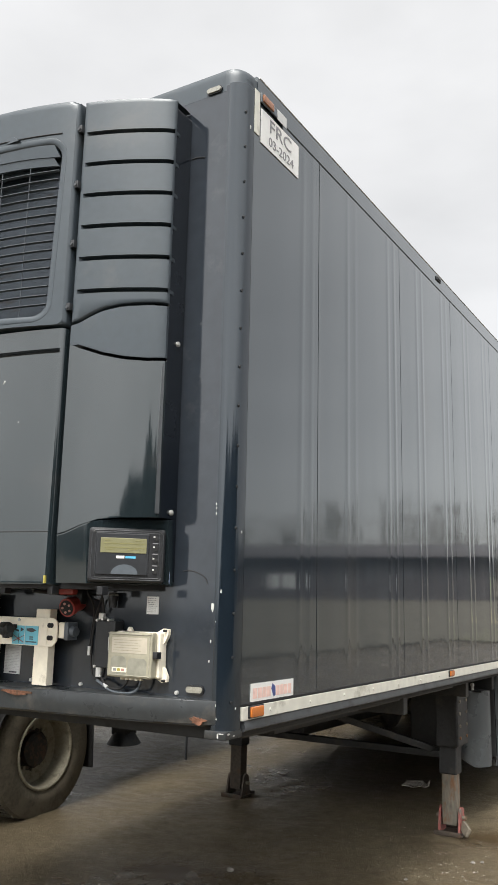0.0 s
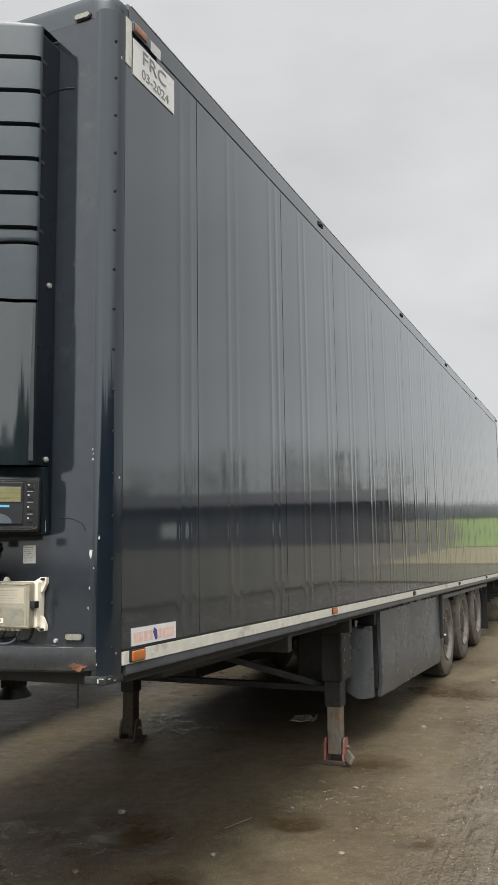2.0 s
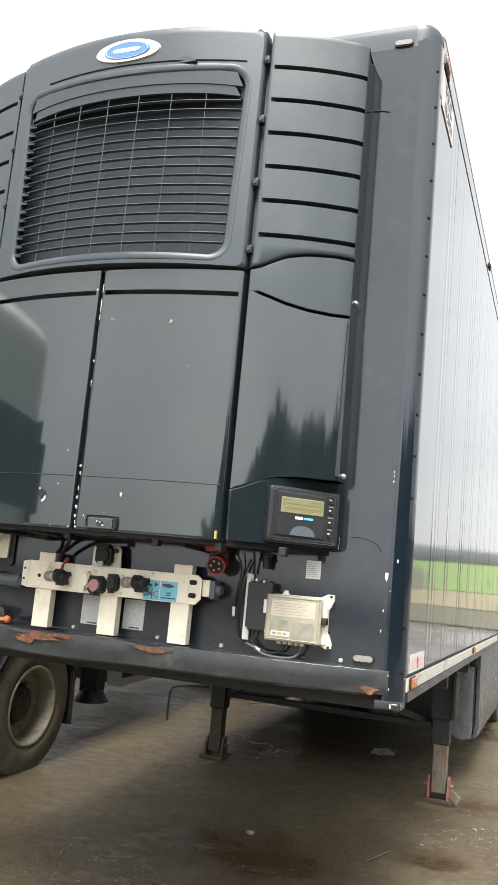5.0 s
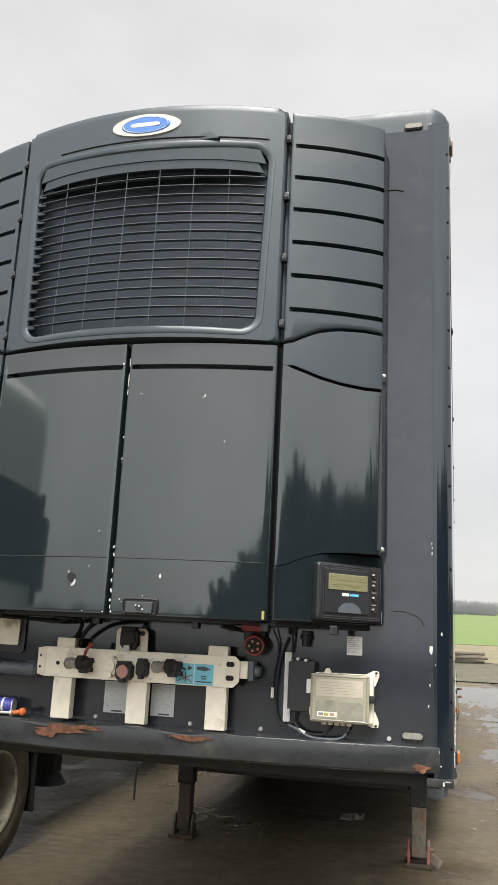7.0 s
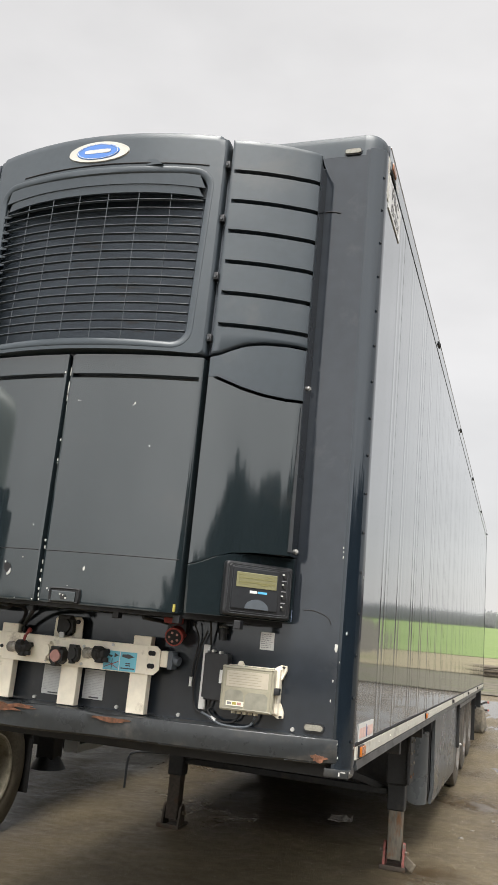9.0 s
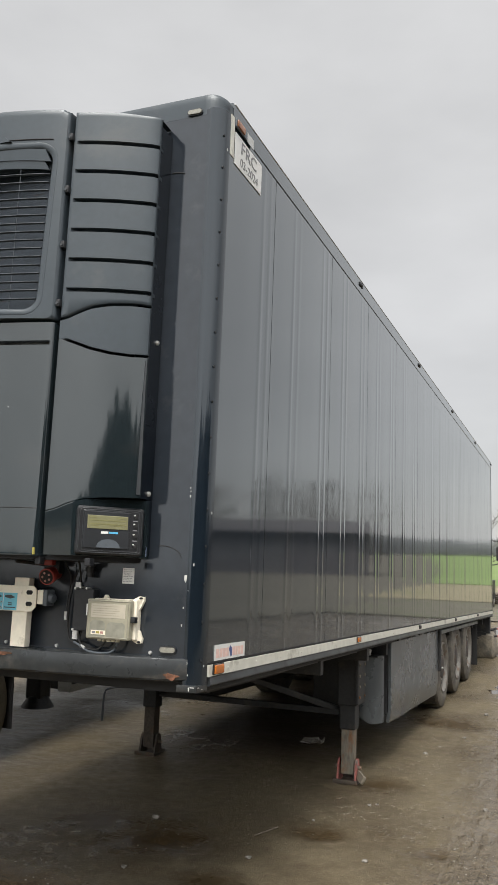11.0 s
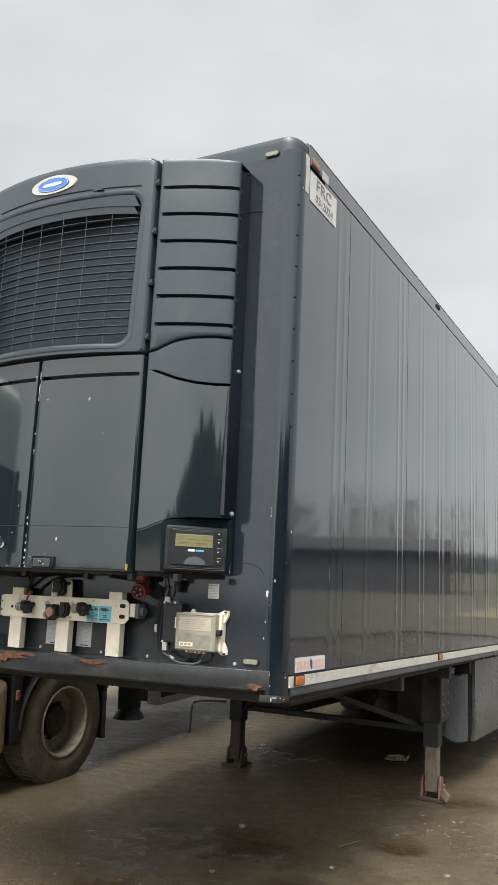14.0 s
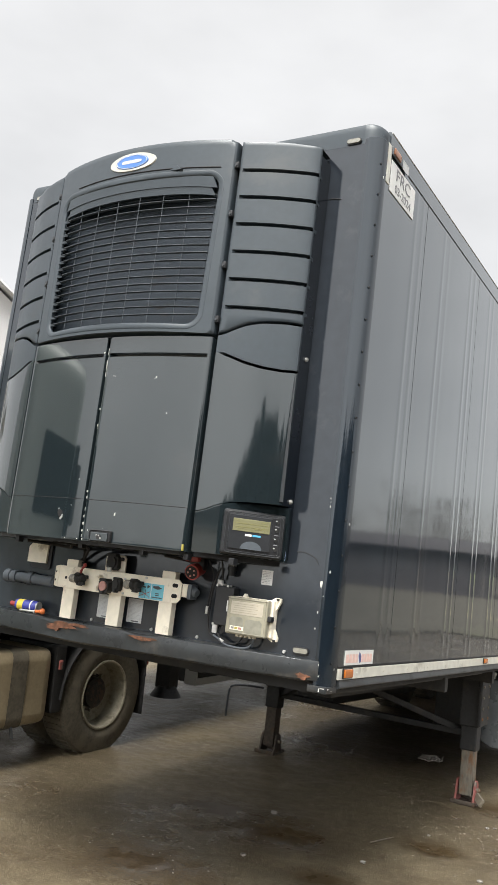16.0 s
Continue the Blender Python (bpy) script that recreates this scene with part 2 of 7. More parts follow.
M_CABWHITE = mat("cab_white", (0.66, 0.67, 0.66), 0.3, vary=0.04, stain=(0.4, 0.38, 0.33), stain_amount=0.3, stain_scale=3)
M_GLASSDARK = mat("dark_glass", (0.015, 0.018, 0.02), 0.06, vary=0.05)
M_BARK = mat("bark", (0.085, 0.075, 0.062), 0.9, vary=0.3, bump=0.6, bump_scale=20)
M_LEAF = mat("evergreen", (0.016, 0.024, 0.016), 0.85, vary=0.4, grain=5)
# pale blue-grey: distance haze is painted into the far trees' colour
M_FARWOOD = mat("hazy_bare_wood", (0.22, 0.225, 0.235), 0.95, vary=0.3, grain=2)
M_GRASS = mat("winter_grass", (0.120, 0.175, 0.050), 0.9, vary=0.15, grain=1.2, stain=(0.150, 0.20, 0.07), stain_amount=0.5, stain_scale=0.05)
M_SOIL = mat("ploughed_soil", (0.108, 0.099, 0.082), 0.9, vary=0.4, grain=1.5, stain=(0.100, 0.092, 0.076), stain_amount=0.5, stain_scale=0.12, bump=0.4, bump_scale=3, spec=0.2)
M_STUBBLE = mat("stubble_strip", (0.185, 0.160, 0.100), 0.95, vary=0.25, grain=2.0, stain=(0.14, 0.14, 0.07), stain_amount=0.5, stain_scale=0.4)
M_ROUGH = mat("rough_verge", (0.095, 0.085, 0.062), 0.85, vary=0.4, grain=3.0, stain=(0.085, 0.095, 0.045), stain_amount=0.5, stain_scale=0.9, bump=0.8, bump_scale=6)
M_STONE = mat("pale_stone", (0.205, 0.192, 0.168), 0.7, vary=0.5, grain=30)
M_PLANK = mat("weathered_wood", (0.13, 0.11, 0.085), 0.85, vary=0.3, bump=0.5, bump_scale=30)
M_WALLFAR = mat("shed_wall", (0.50, 0.50, 0.50), 0.7, vary=0.1)
M_ROOFFAR = mat("shed_roof", (0.55, 0.56, 0.57), 0.6, vary=0.1)
M_LEGDARK = mat("muddy_leg", (0.075, 0.060, 0.047), 0.6, vary=0.3, stain=(0.10, 0.060, 0.035), stain_amount=0.45, stain_scale=9, bump=0.4, bump_scale=60)
M_BOARD = mat("muddy_board", (0.40, 0.375, 0.33), 0.8, vary=0.25, stain=(0.2, 0.17, 0.13), stain_amount=0.4, stain_scale=9)
M_TAG = mat("tag_yellow", (0.34, 0.29, 0.06), 0.5)
M_BARN = mat("barn_boards", (0.085, 0.078, 0.082), 0.85, vary=0.3, grain=3, stain=(0.11, 0.11, 0.115), stain_amount=0.5, stain_scale=0.3)
M_BARNROOF = mat("barn_roof", (0.075, 0.070, 0.074), 0.9, vary=0.2, grain=2, stain=(0.075, 0.07, 0.066), stain_amount=0.4, stain_scale=0.2)
M_BOXCLEAR = mat("clear_lid", (0.33, 0.315, 0.24), 0.22, vary=0.08, coat=0.4, stain=(0.26, 0.25, 0.20), stain_amount=0.3, stain_scale=14)
M_LIDRIM = mat("lid_rim", (0.27, 0.255, 0.20), 0.3, vary=0.1)
M_BOXIN = mat("box_inside", (0.235, 0.23, 0.185), 0.6, vary=0.2, grain=30)
M_ORANGE = mat("orange_plastic", (0.62, 0.16, 0.04), 0.4)
M_CANBLUE = mat("can_blue", (0.05, 0.06, 0.32), 0.3, coat=0.3)
M_YELLOW = mat("yellow_print", (0.62, 0.50, 0.06), 0.4)


def ground_material():
    """Wet dirt with gravel, darker damp patches, and puddles that shine."""
    m = bpy.data.materials.new("wet_dirt")
    m.use_nodes = True
    n, l = m.node_tree.nodes, m.node_tree.links
    b = n["Principled BSDF"]
    co = n.new("ShaderNodeTexCoord")

    def noise_at(scale, detail=8.0, rough=0.6):
        t = n.new("ShaderNodeTexNoise")
        t.inputs["Scale"].default_value, t.inputs["Detail"].default_value, t.inputs["Roughness"].default_value = scale, detail, rough
        l.new(co.outputs["Object"], t.inputs["Vector"])
        return t

    def span(src, a, z, lo=0.0, hi=1.0):
        r = n.new("ShaderNodeMapRange")
        r.inputs["From Min"].default_value, r.inputs["From Max"].default_value = a, z
        r.inputs["To Min"].default_value, r.inputs["To Max"].default_value = lo, hi
        l.new(src, r.inputs["Value"])
        return r.outputs[0]

    def blend(fac, a, z):
        x = n.new("ShaderNodeMix")
        x.data_type = "RGBA"
        l.new(fac, x.inputs["Factor"])
        for key, v in (("A", a), ("B", z)):
            if isinstance(v, tuple):
                x.inputs[key].default_value = (*v, 1)
            else:
                l.new(v, x.inputs[key])
        return x.outputs["Result"]

    def calc(op, p, q):
        m2 = n.new("ShaderNodeMath")
        m2.operation = op
        for k, v in enumerate((p, q)):
            if isinstance(v, (int, float)):
                m2.inputs[k].default_value = v
            else:
                l.new(v, m2.inputs[k])
        return m2.outputs[0]

    damp, patch, grit, fine, speck, clod, lump = noise_at(0.55), noise_at(1.7), noise_at(55, 3), noise_at(11), noise_at(150, 2), noise_at(5.5, 5), noise_at(24, 4)
    xyz = n.new("ShaderNodeSeparateXYZ")
    l.new(co.outputs["Object"], xyz.inputs[0])
    side = span(calc("ADD", xyz.outputs["X"], span(clod.outputs["Fac"], 0.3, 0.7, -0.2, 0.2)), 0.50, 0.95)
    # soaked hollows with soft shores
    near = None
    for px, py, rx, ry in SOAKED:
        sub = n.new("ShaderNodeVectorMath")
        sub.operation = "SUBTRACT"
        l.new(co.outputs["Object"], sub.inputs[0])
        sub.inputs[1].default_value = (px, py, 0)
        div = n.new("ShaderNodeVectorMath")
        div.operation = "DIVIDE"
        l.new(sub.outputs[0], div.inputs[0])
        div.inputs[1].default_value = (rx, ry, 100.0)
        ln = n.new("ShaderNodeVectorMath")
        ln.operation = "LENGTH"
        l.new(div.outputs[0], ln.inputs[0])
        near = ln.outputs["Value"] if near is None else calc("MINIMUM", near, ln.outputs["Value"])
    shore = calc("ADD", near, calc("ADD", span(patch.outputs["Fac"], 0.3, 0.7, -0.30, 0.30), span(clod.outputs["Fac"], 0.25, 0.75, -0.28, 0.28)))
    pool = span(shore, 1.80, 0.45)
    core = span(shore, 0.95, 0.55)
    c = blend(span(patch.outputs["Fac"], 0.32, 0.68), (0.096, 0.077, 0.048), (0.153, 0.126, 0.080))
    c = blend(span(damp.outputs["Fac"], 0.44, 0.62, 0, 0.80), c, (0.068, 0.051, 0.031))
    c = blend(span(fine.outputs["Fac"], 0.52, 0.80, 0, 0.38), c, (0.254, 0.210, 0.146))
    c = blend(span(fine.outputs["Fac"], 0.46, 0.28, 0, 0.55), c, (0.063, 0.048, 0.031))
    c = blend(span(grit.outputs["Fac"], 0.58, 0.70, 0, 0.55), c, (0.280, 0.240, 0.168))
    c = blend(span(speck.outputs["Fac"], 0.64, 0.70, 0, 0.75), c, (0.405, 0.362, 0.274))
    c = blend(span(speck.outputs["Fac"], 0.38, 0.31, 0, 0.75), c, (0.040, 0.031, 0.019))
    c = blend(span(side, 0, 1, 0, 0.55), c, (0.103, 0.082, 0.059))
    c = blend(calc("MULTIPLY", span(lump.outputs["Fac"], 0.46, 0.36, 0, 0.8), side), c, (0.068, 0.052, 0.033))
    c = blend(span(pool, 0, 1, 0, 0.90), c, (0.054, 0.037, 0.019))
    l.new(c, b.inputs["Base Color"])
    # tread marks run along the yard beside the trailer
    mp = n.new("ShaderNodeMapping")
    mp.inputs["Scale"].default_value = (13.0, 1.1, 1.0)
    mp.inputs["Rotation"].default_value = (0, 0, radians(-7))
    l.new(co.outputs["Object"], mp.inputs["Vector"])
    tread = n.new("ShaderNodeTexNoise")
    tread.inputs["Scale"].default_value, tread.inputs["Detail"].default_value, tread.inputs["Distortion"].default_value = 1.5, 5.0, 0.5
    l.new(mp.outputs[0], tread.inputs["Vector"])
    wander = calc("ADD", xyz.outputs["X"], calc("ADD", calc("MULTIPLY", xyz.outputs["Y"], -0.05), span(damp.outputs["Fac"], 0.3, 0.7, -0.25, 0.25)))
    lugs = calc("MULTIPLY", calc("SINE", calc("MULTIPLY", wander, 62.0), 0.0), span(tread.outputs["Fac"], 0.42, 0.60))
    track = calc("MULTIPLY", span(xyz.outputs["X"], 0.62, 1.05), span(patch.outputs["Fac"], 0.30, 0.55, 0.35, 1.0))
    # a wet film lies in the furrows and in patches beside the trailer
    wet = calc("ADD", calc("MULTIPLY", patch.outputs["Fac"], 0.55), calc("ADD", calc("MULTIPLY", tread.outputs["Fac"], 0.30), calc("MULTIPLY", clod.outputs["Fac"], 0.15)))
    film = calc("MULTIPLY", side, span(wet, 0.54, 0.48))
    soak = calc("ADD", damp.outputs["Fac"], calc("MULTIPLY", side, 0.14))
    dry = calc("ADD", span(soak, 0.40, 0.62, 0.52, 0.26), span(fine.outputs["Fac"], 0.3, 0.7, 0.06, -0.06))
    rough = calc("SUBTRACT", calc("SUBTRACT", dry, calc("MULTIPLY", film, 0.24)), calc("MULTIPLY", pool, 0.16))
    l.new(calc("MAXIMUM", rough, 0.07), b.inputs["Roughness"])
    l.new(span(calc("MAXIMUM", film, calc("MULTIPLY", side, 0.5)), 0, 1, 0.16, 0.75), b.inputs["Specular IOR Level"])
    mud = calc("ADD", calc("MULTIPLY", track, calc("ADD", calc("MULTIPLY", tread.outputs["Fac"], 4.6), calc("MULTIPLY", lugs, 1.3))), calc("MULTIPLY", side, span(lump.outputs["Fac"], 0.42, 0.62, 0, 1.2)))
    h = calc("ADD", span(fine.outputs["Fac"], 0.2, 0.8, 0, 1.0), span(grit.outputs["Fac"], 0.3, 0.8, 0, 0.55))
    h = calc("ADD", calc("ADD", h, mud), calc("ADD", span(speck.outputs["Fac"], 0.55, 0.8, 0, 0.55), calc("MULTIPLY", side, span(grit.outputs["Fac"], 0.45, 0.70, 0, 0.9))))
    h = calc("MULTIPLY", h, calc("SUBTRACT", 1.0, calc("MAXIMUM", calc("MULTIPLY", core, 0.95), calc("MULTIPLY", film, 0.55))))
    bp = n.new("ShaderNodeBump")
    bp.inputs["Strength"].default_value, bp.inputs["Distance"].default_value = 0.7, 0.010
    l.new(h, bp.inputs["Height"])
    l.new(bp.outputs[0], b.inputs["Normal"])
    return m


SOAKED = [(-0.02, 3.80, 0.24, 0.20), (-0.17, 2.40, 0.20, 0.15), (0.67, 2.33, 0.10, 0.09), (-1.05, 1.85, 0.42, 0.36), (-0.52, 1.32, 0.20, 0.14), (-1.62, 1.95, 0.34, 0.22), (0.22, 6.65, 0.40, 0.26), (-1.45, 0.75, 0.40, 0.22)]
M_GROUND = ground_material()
M_PUDDLE = mat("puddle_water", (0.050, 0.036, 0.022), 0.06, vary=0.1, grain=3, rough_vary=0.03)


# ---- mesh tools ----
def thing(name, label, category, group="", matrix=None):
    ob = new(name)
    ob.empty_display_size = 0.2
    ob.matrix_world = TRAILER if matrix is None else matrix
    return tagged(ob, label, category, group)


def mesh_from(name, bm, material, sharp=32):
    bmesh.ops.recalc_face_normals(bm, faces=bm.faces)
    small = len(bm.faces) < 3000
    flat = set()
    if small:
        # broad flat faces keep their own normal beside narrow bevels
        area = {f: f.calc_area() for f in bm.faces}
        bm.edges.index_update()
        for e in bm.edges:
            if len(e.link_faces) == 2:
                a, b = sorted(area[f] for f in e.link_faces)
                if b > 8 * a and e.calc_face_angle(0) > radians(4):
                    flat.add(e.index)
    me = bpy.data.meshes.new(name)
    bm.to_mesh(me)
    bm.free()
    me.materials.append(material)
    me.polygons.foreach_set("use_smooth", [True] * len(me.polygons))
    me.set_sharp_from_angle(angle=radians(sharp))
    for k in flat:
        me.edges[k].use_edge_sharp = True
    return me


def part(name, bm, material, parent=None, label="", sharp=32):
    ob = new(name, mesh_from(name, bm, material, sharp))
    if parent is not None:
        ob.parent = parent
    return tagged(ob, label)


def solo(name, bm, material, label, category, matrix=None, group="", kind=""):
    """A thing that is one mesh."""
    ob = new(name, mesh_from(name, bm, material))
    ob.matrix_world = TRAILER if matrix is None else matrix
    return tagged(ob, label, category, group, kind)


def box(bm, x0, x1, y0, y1, z0, z1, bev=0.0, m=None, seg=2):
    r = bmesh.ops.create_cube(bm, size=1.0, matrix=(m or Matrix()) @ Matrix.LocRotScale(((x0 + x1) / 2, (y0 + y1) / 2, (z0 + z1) / 2), None, (abs(x1 - x0), abs(y1 - y0), abs(z1 - z0))))
    if bev:
        edges = list({e for v in r["verts"] for e in v.link_edges})
        bmesh.ops.bevel(bm, geom=edges, offset=bev, segments=seg, affect="EDGES", profile=0.6)
    return bm


def rod(bm, a, b, r, seg=12, r2=None):
    a, b = Vector(a), Vector(b)
    turn = (b - a).to_track_quat("Z", "Y").to_matrix().to_4x4()
    bmesh.ops.create_cone(bm, cap_ends=True, segments=seg, radius1=r, radius2=r if r2 is None else r2, depth=(b - a).length, matrix=Matrix.Translation((a + b) / 2) @ turn)
    return bm


def ball(bm, c, r, seg=8, squash=(1, 1, 1)):
    bmesh.ops.create_uvsphere(bm, u_segments=seg, v_segments=max(4, seg // 2), radius=r, matrix=Matrix.LocRotScale(c, None, squash))
    return bm


def smooth_path(points, n=6):
    """Catmull-Rom points through the given ones."""
    p = [Vector(q) for q in points]
    p = [2 * p[0] - p[1], *p, 2 * p[-1] - p[-2]]
    out = []
    for i in range(1, len(p) - 2):
        for k in range(n):
            t = k / n
            out.append(0.5 * (2 * p[i] + (p[i + 1] - p[i - 1]) * t + (2 * p[i - 1] - 5 * p[i] + 4 * p[i + 1] - p[i + 2]) * t * t + (3 * p[i] - p[i - 1] - 3 * p[i + 1] + p[i + 2]) * t ** 3))
    return [*out, p[-2]]


def tube(bm, points, r, seg=8, n=6):
    pts = smooth_path(points, n) if n > 1 else [Vector(q) for q in points]
    rings = []
    for i, q in enumerate(pts):
        d = (pts[min(i + 1, len(pts) - 1)] - pts[max(i - 1, 0)]).normalized()
        side = d.cross(Vector((0, 0, 1)) if abs(d.z) < 0.9 else Vector((1, 0, 0))).normalized()
        up = side.cross(d)
        rings.append([bm.verts.new(q + r * (math.cos(a) * side + math.sin(a) * up)) for a in (2 * math.pi * k / seg for k in range(seg))])
    for a, b in zip(rings, rings[1:]):
        for k in range(seg):
            bm.faces.new((a[k], a[(k + 1) % seg], b[(k + 1) % seg], b[k]))
    bm.faces.new(rings[0])
    bm.faces.new(rings[-1])
    return bm


def sheet(bm, rows, thick=None):
    """A grid of rows of points; thick: a vector by which its back lies off, closed round the rim."""
    v = [[bm.verts.new(p) for p in row] for row in rows]
    for a, b in zip(v, v[1:]):
        for k in range(len(a) - 1):
            bm.faces.new((a[k], a[k + 1], b[k + 1], b[k]))
    if thick is not None:
        t = Vector(thick)
        w = [[bm.verts.new(Vector(p) + t) for p in row] for row in rows]
        for a, b in zip(w, w[1:]):
            for k in range(len(a) - 1):
                bm.faces.new((a[k], b[k], b[k + 1], a[k + 1]))
        rim = lambda g: [*g[0], *[r[-1] for r in g[1:]], *g[-1][-2::-1], *[r[0] for r in g[-2:0:-1]]]
        a, b = rim(v), rim(w)
        for k in range(len(a)):
            j = (k + 1) % len(a)
            bm.faces.new((a[k], b[k], b[j], a[j]))
    return bm


def extrude_poly(bm, pts, along):
    """A closed solid from a loop of points pushed along a vector."""
    a = [bm.verts.new(p) for p in pts]
    b = [bm.verts.new(Vector(p) + Vector(along)) for p in pts]
    bm.faces.new(a)
    bm.faces.new(b[::-1])
    for k in range(len(a)):
        j = (k + 1) % len(a)
        bm.faces.new((a[k], b[k], b[j], a[j]))
    return bm


def lathe(bm, profile, m, seg=40, caps=True):
    """Turns (radius, height) points round z, then poses by m."""
    rings = []
    for r, h in profile:
        rings.append([bm.verts.new(m @ Vector((r * math.cos(a), r * math.sin(a), h))) for a in (2 * math.pi * k / seg for k in range(seg))])
    for a, b in zip(rings, rings[1:]):
        for k in range(seg):
            bm.faces.new((a[k], a[(k + 1) % seg], b[(k + 1) % seg], b[k]))
    for ring in (rings[0], rings[-1]) if caps else ():
        if profile[rings.index(ring)][0] > 1e-4:
            bm.faces.new(ring)
    bmesh.ops.remove_doubles(bm, verts=bm.verts, dist=1e-5)
    return bm


def writing(name, body, size, m, material, parent, stretch=1.0):
    """Words in the built-in font, as a thin mesh posed by m (x to the right, y up)."""
    cu = bpy.data.curves.new(name, "FONT")
    cu.body, cu.size, cu.align_x, cu.align_y, cu.extrude = body, size, "CENTER", "CENTER", 0.0008
    tmp = bpy.data.objects.new(name, cu)
    scene.collection.objects.link(tmp)
    me = bpy.data.meshes.new_from_object(tmp.evaluated_get(bpy.context.evaluated_depsgraph_get()))
    bpy.data.objects.remove(tmp)
    me.transform(m @ Matrix.Diagonal((stretch, 1, 1, 1)))
    me.materials.clear()
    me.materials.append(material)
    ob = new(name, me)
    ob.parent = parent
    return ob


def B():
    return bmesh.new()


# ---- ground and distance ----
PONDS = [(-0.02, 3.80, 0.28, 0.20), (-0.17, 2.40, 0.26, 0.15), (0.67, 2.33, 0.13, 0.10), (0.2, 6.65, 0.42, 0.3), (-1.0, 1.85, 0.33, 0.25), (0.9, 9.5, 0.5, 0.8), (1.1, 12.6, 0.55, 1.5), (0.75, 16.8, 0.9, 2.4), (2.1, 14.2, 0.5, 1.8), (0.3, 19.5, 1.2, 1.2), (2.2, 9.2, 0.4, 1.2), (-0.7, 1.25, 0.4, 0.12)]


def uneven(x, y):
    """The yard's own relief: shallow ruts and lumps."""
    p = Vector((x, y, 0))
    h = 0.030 * (noise.noise(p * 0.35) + 0.5 * noise.noise(p * 0.9)) + 0.010 * noise.noise(p * 2.7) + 0.0
    rut = sum(math.exp(-((x - c - 0.10 * math.sin(y * 0.35)) / 0.16) ** 2) for c in (1.25, 2.0, 3.1))
    near = math.exp(-((x + 1.5) / 14) ** 2 - ((y - 6) / 18) ** 2)
    flat = 1 - 0.75 * math.exp(-((x + 1.3) / 1.9) ** 4)
    bend = 0.35 * noise.noise(Vector((x * 1.1, y * 0.7, 3)))
    lug = 0.055 * noise.noise(Vector((x * 2.0, (y + 0.55 * abs(x - 1.55) + bend) * 7.0, 1))) * math.exp(-((x - 1.6) / 0.9) ** 4) * max(0.0, noise.noise(Vector((x * 3.1, y * 0.8, 7))) + 0.45)
    pond = sum(math.exp(-((x - px) / rx) ** 2 - ((y - py) / ry) ** 2) for px, py, rx, ry in PONDS)
    return (h * flat - 0.022 * pond - 0.025 * rut * (0.6 + 0.4 * noise.noise(p * 1.9)) + 0.007 * noise.noise(p * 5.1) + 0.007 * noise.noise(p * 11) + 0.004 * noise.noise(p * 17) + lug + 0.016 * noise.noise(p * 6.5) * min(1.0, max(0.0, (x - 0.6) / 0.8))) * near


def spread(lo, hi, n, mid, fine):
    """Grid lines, dense round mid and far apart at the horizon."""
    k = np.arcsinh(np.array([lo - mid, hi - mid]) / fine)
    return mid + fine * np.sinh(np.linspace(k[0], k[1], n))


gx, gy = spread(-2500, 2500, 600, 0.8, 1.2), spread(-2500, 2500, 660, 3.4, 1.8)
bm = B()
sheet(bm, [[(x, y, uneven(x, y)) for x in gx] for y in gy])
ground = part("ground", bm, M_GROUND, None, sharp=180)
tagged(ground, "wet brown dirt yard with gravel and tyre ruts", "ground", kind="structure")


def flat_patch(name, x0, x1, y0, y1, z, material, label, nx=30, ny=8, wobble=0.5):
    bm = B()
    rows = []
    for j in range(ny + 1):
        row = []
        for i in range(nx + 1):
            x, y = x0 + (x1 - x0) * i / nx, y0 + (y1 - y0) * j / ny
            w = wobble * noise.noise(Vector((x * 0.13, y * 0.13, z * 9)))
            row.append((x, y + w, z))
        rows.append(row)
    sheet(bm, rows)
    ob = part(name, bm, material, None)
    return tagged(ob, label, name.replace("_", " "), kind="structure")


def wedge_patch(name, z, material, label, rows):
    """A field given as rows of (y, x from, x to)."""
    bm = B()
    sheet(bm, [[(x0 + (x1 - x0) * k / 40, y + 0.8 * noise.noise(Vector((k * 0.7, y * 0.2, z))), z) for k in range(41)] for y, x0, x1 in rows])
    return tagged(part(name, bm, material, None), label, name.replace("_", " "), kind="structure")


flat_patch("verge", -60, 6.5, 21.5, 47.5, 0.03, M_ROUGH, "rough muddy verge with tufts of dead grass", 90, 10, 1.2)
flat_patch("stubble", -200, 7, 31, 48.5, 0.05, M_STUBBLE, "pale tan strip of stubble at the field edge", 90, 6, 0.8)
wedge_patch("field", 0.07, M_GRASS, "bright green winter crop field", [(48, -500, 7.0), (80, -600, 11.5), (160, -700, 25), (400, -900, 68), (1500, -1500, 260)])
wedge_patch("ploughed_field", 0.04, M_SOIL, "dark wet ploughed soil", [(-60, 24, 900), (8, 10, 900), (22, 6.0, 900), (48, 7.0, 900), (80, 11.5, 900), (160, 25, 900), (400, 68, 1000), (1500, 260, 1500)])


def puddle(x, y, rx, ry):
    """Still water in a hollow; the dirt round it makes the shoreline."""
    bm = B()
    around = [uneven(x + 1.0 * rx * math.cos(t), y + 1.0 * ry * math.sin(t)) for t in (0.3 * k for k in range(21))]
    z = uneven(x, y) * 0.45 + 0.55 * sum(around) / len(around)
    z = max(z, sorted(around)[9])
    bm.faces.new([bm.verts.new((x + 1.5 * rx * math.cos(t), y + 1.5 * ry * math.sin(t), z)) for t in (2 * math.pi * k / 32 for k in range(32))])
    ob = part("puddle", bm, M_PUDDLE, None)
    return tagged(ob, "shallow brown puddle lying in the dirt", "puddle", kind="structure")


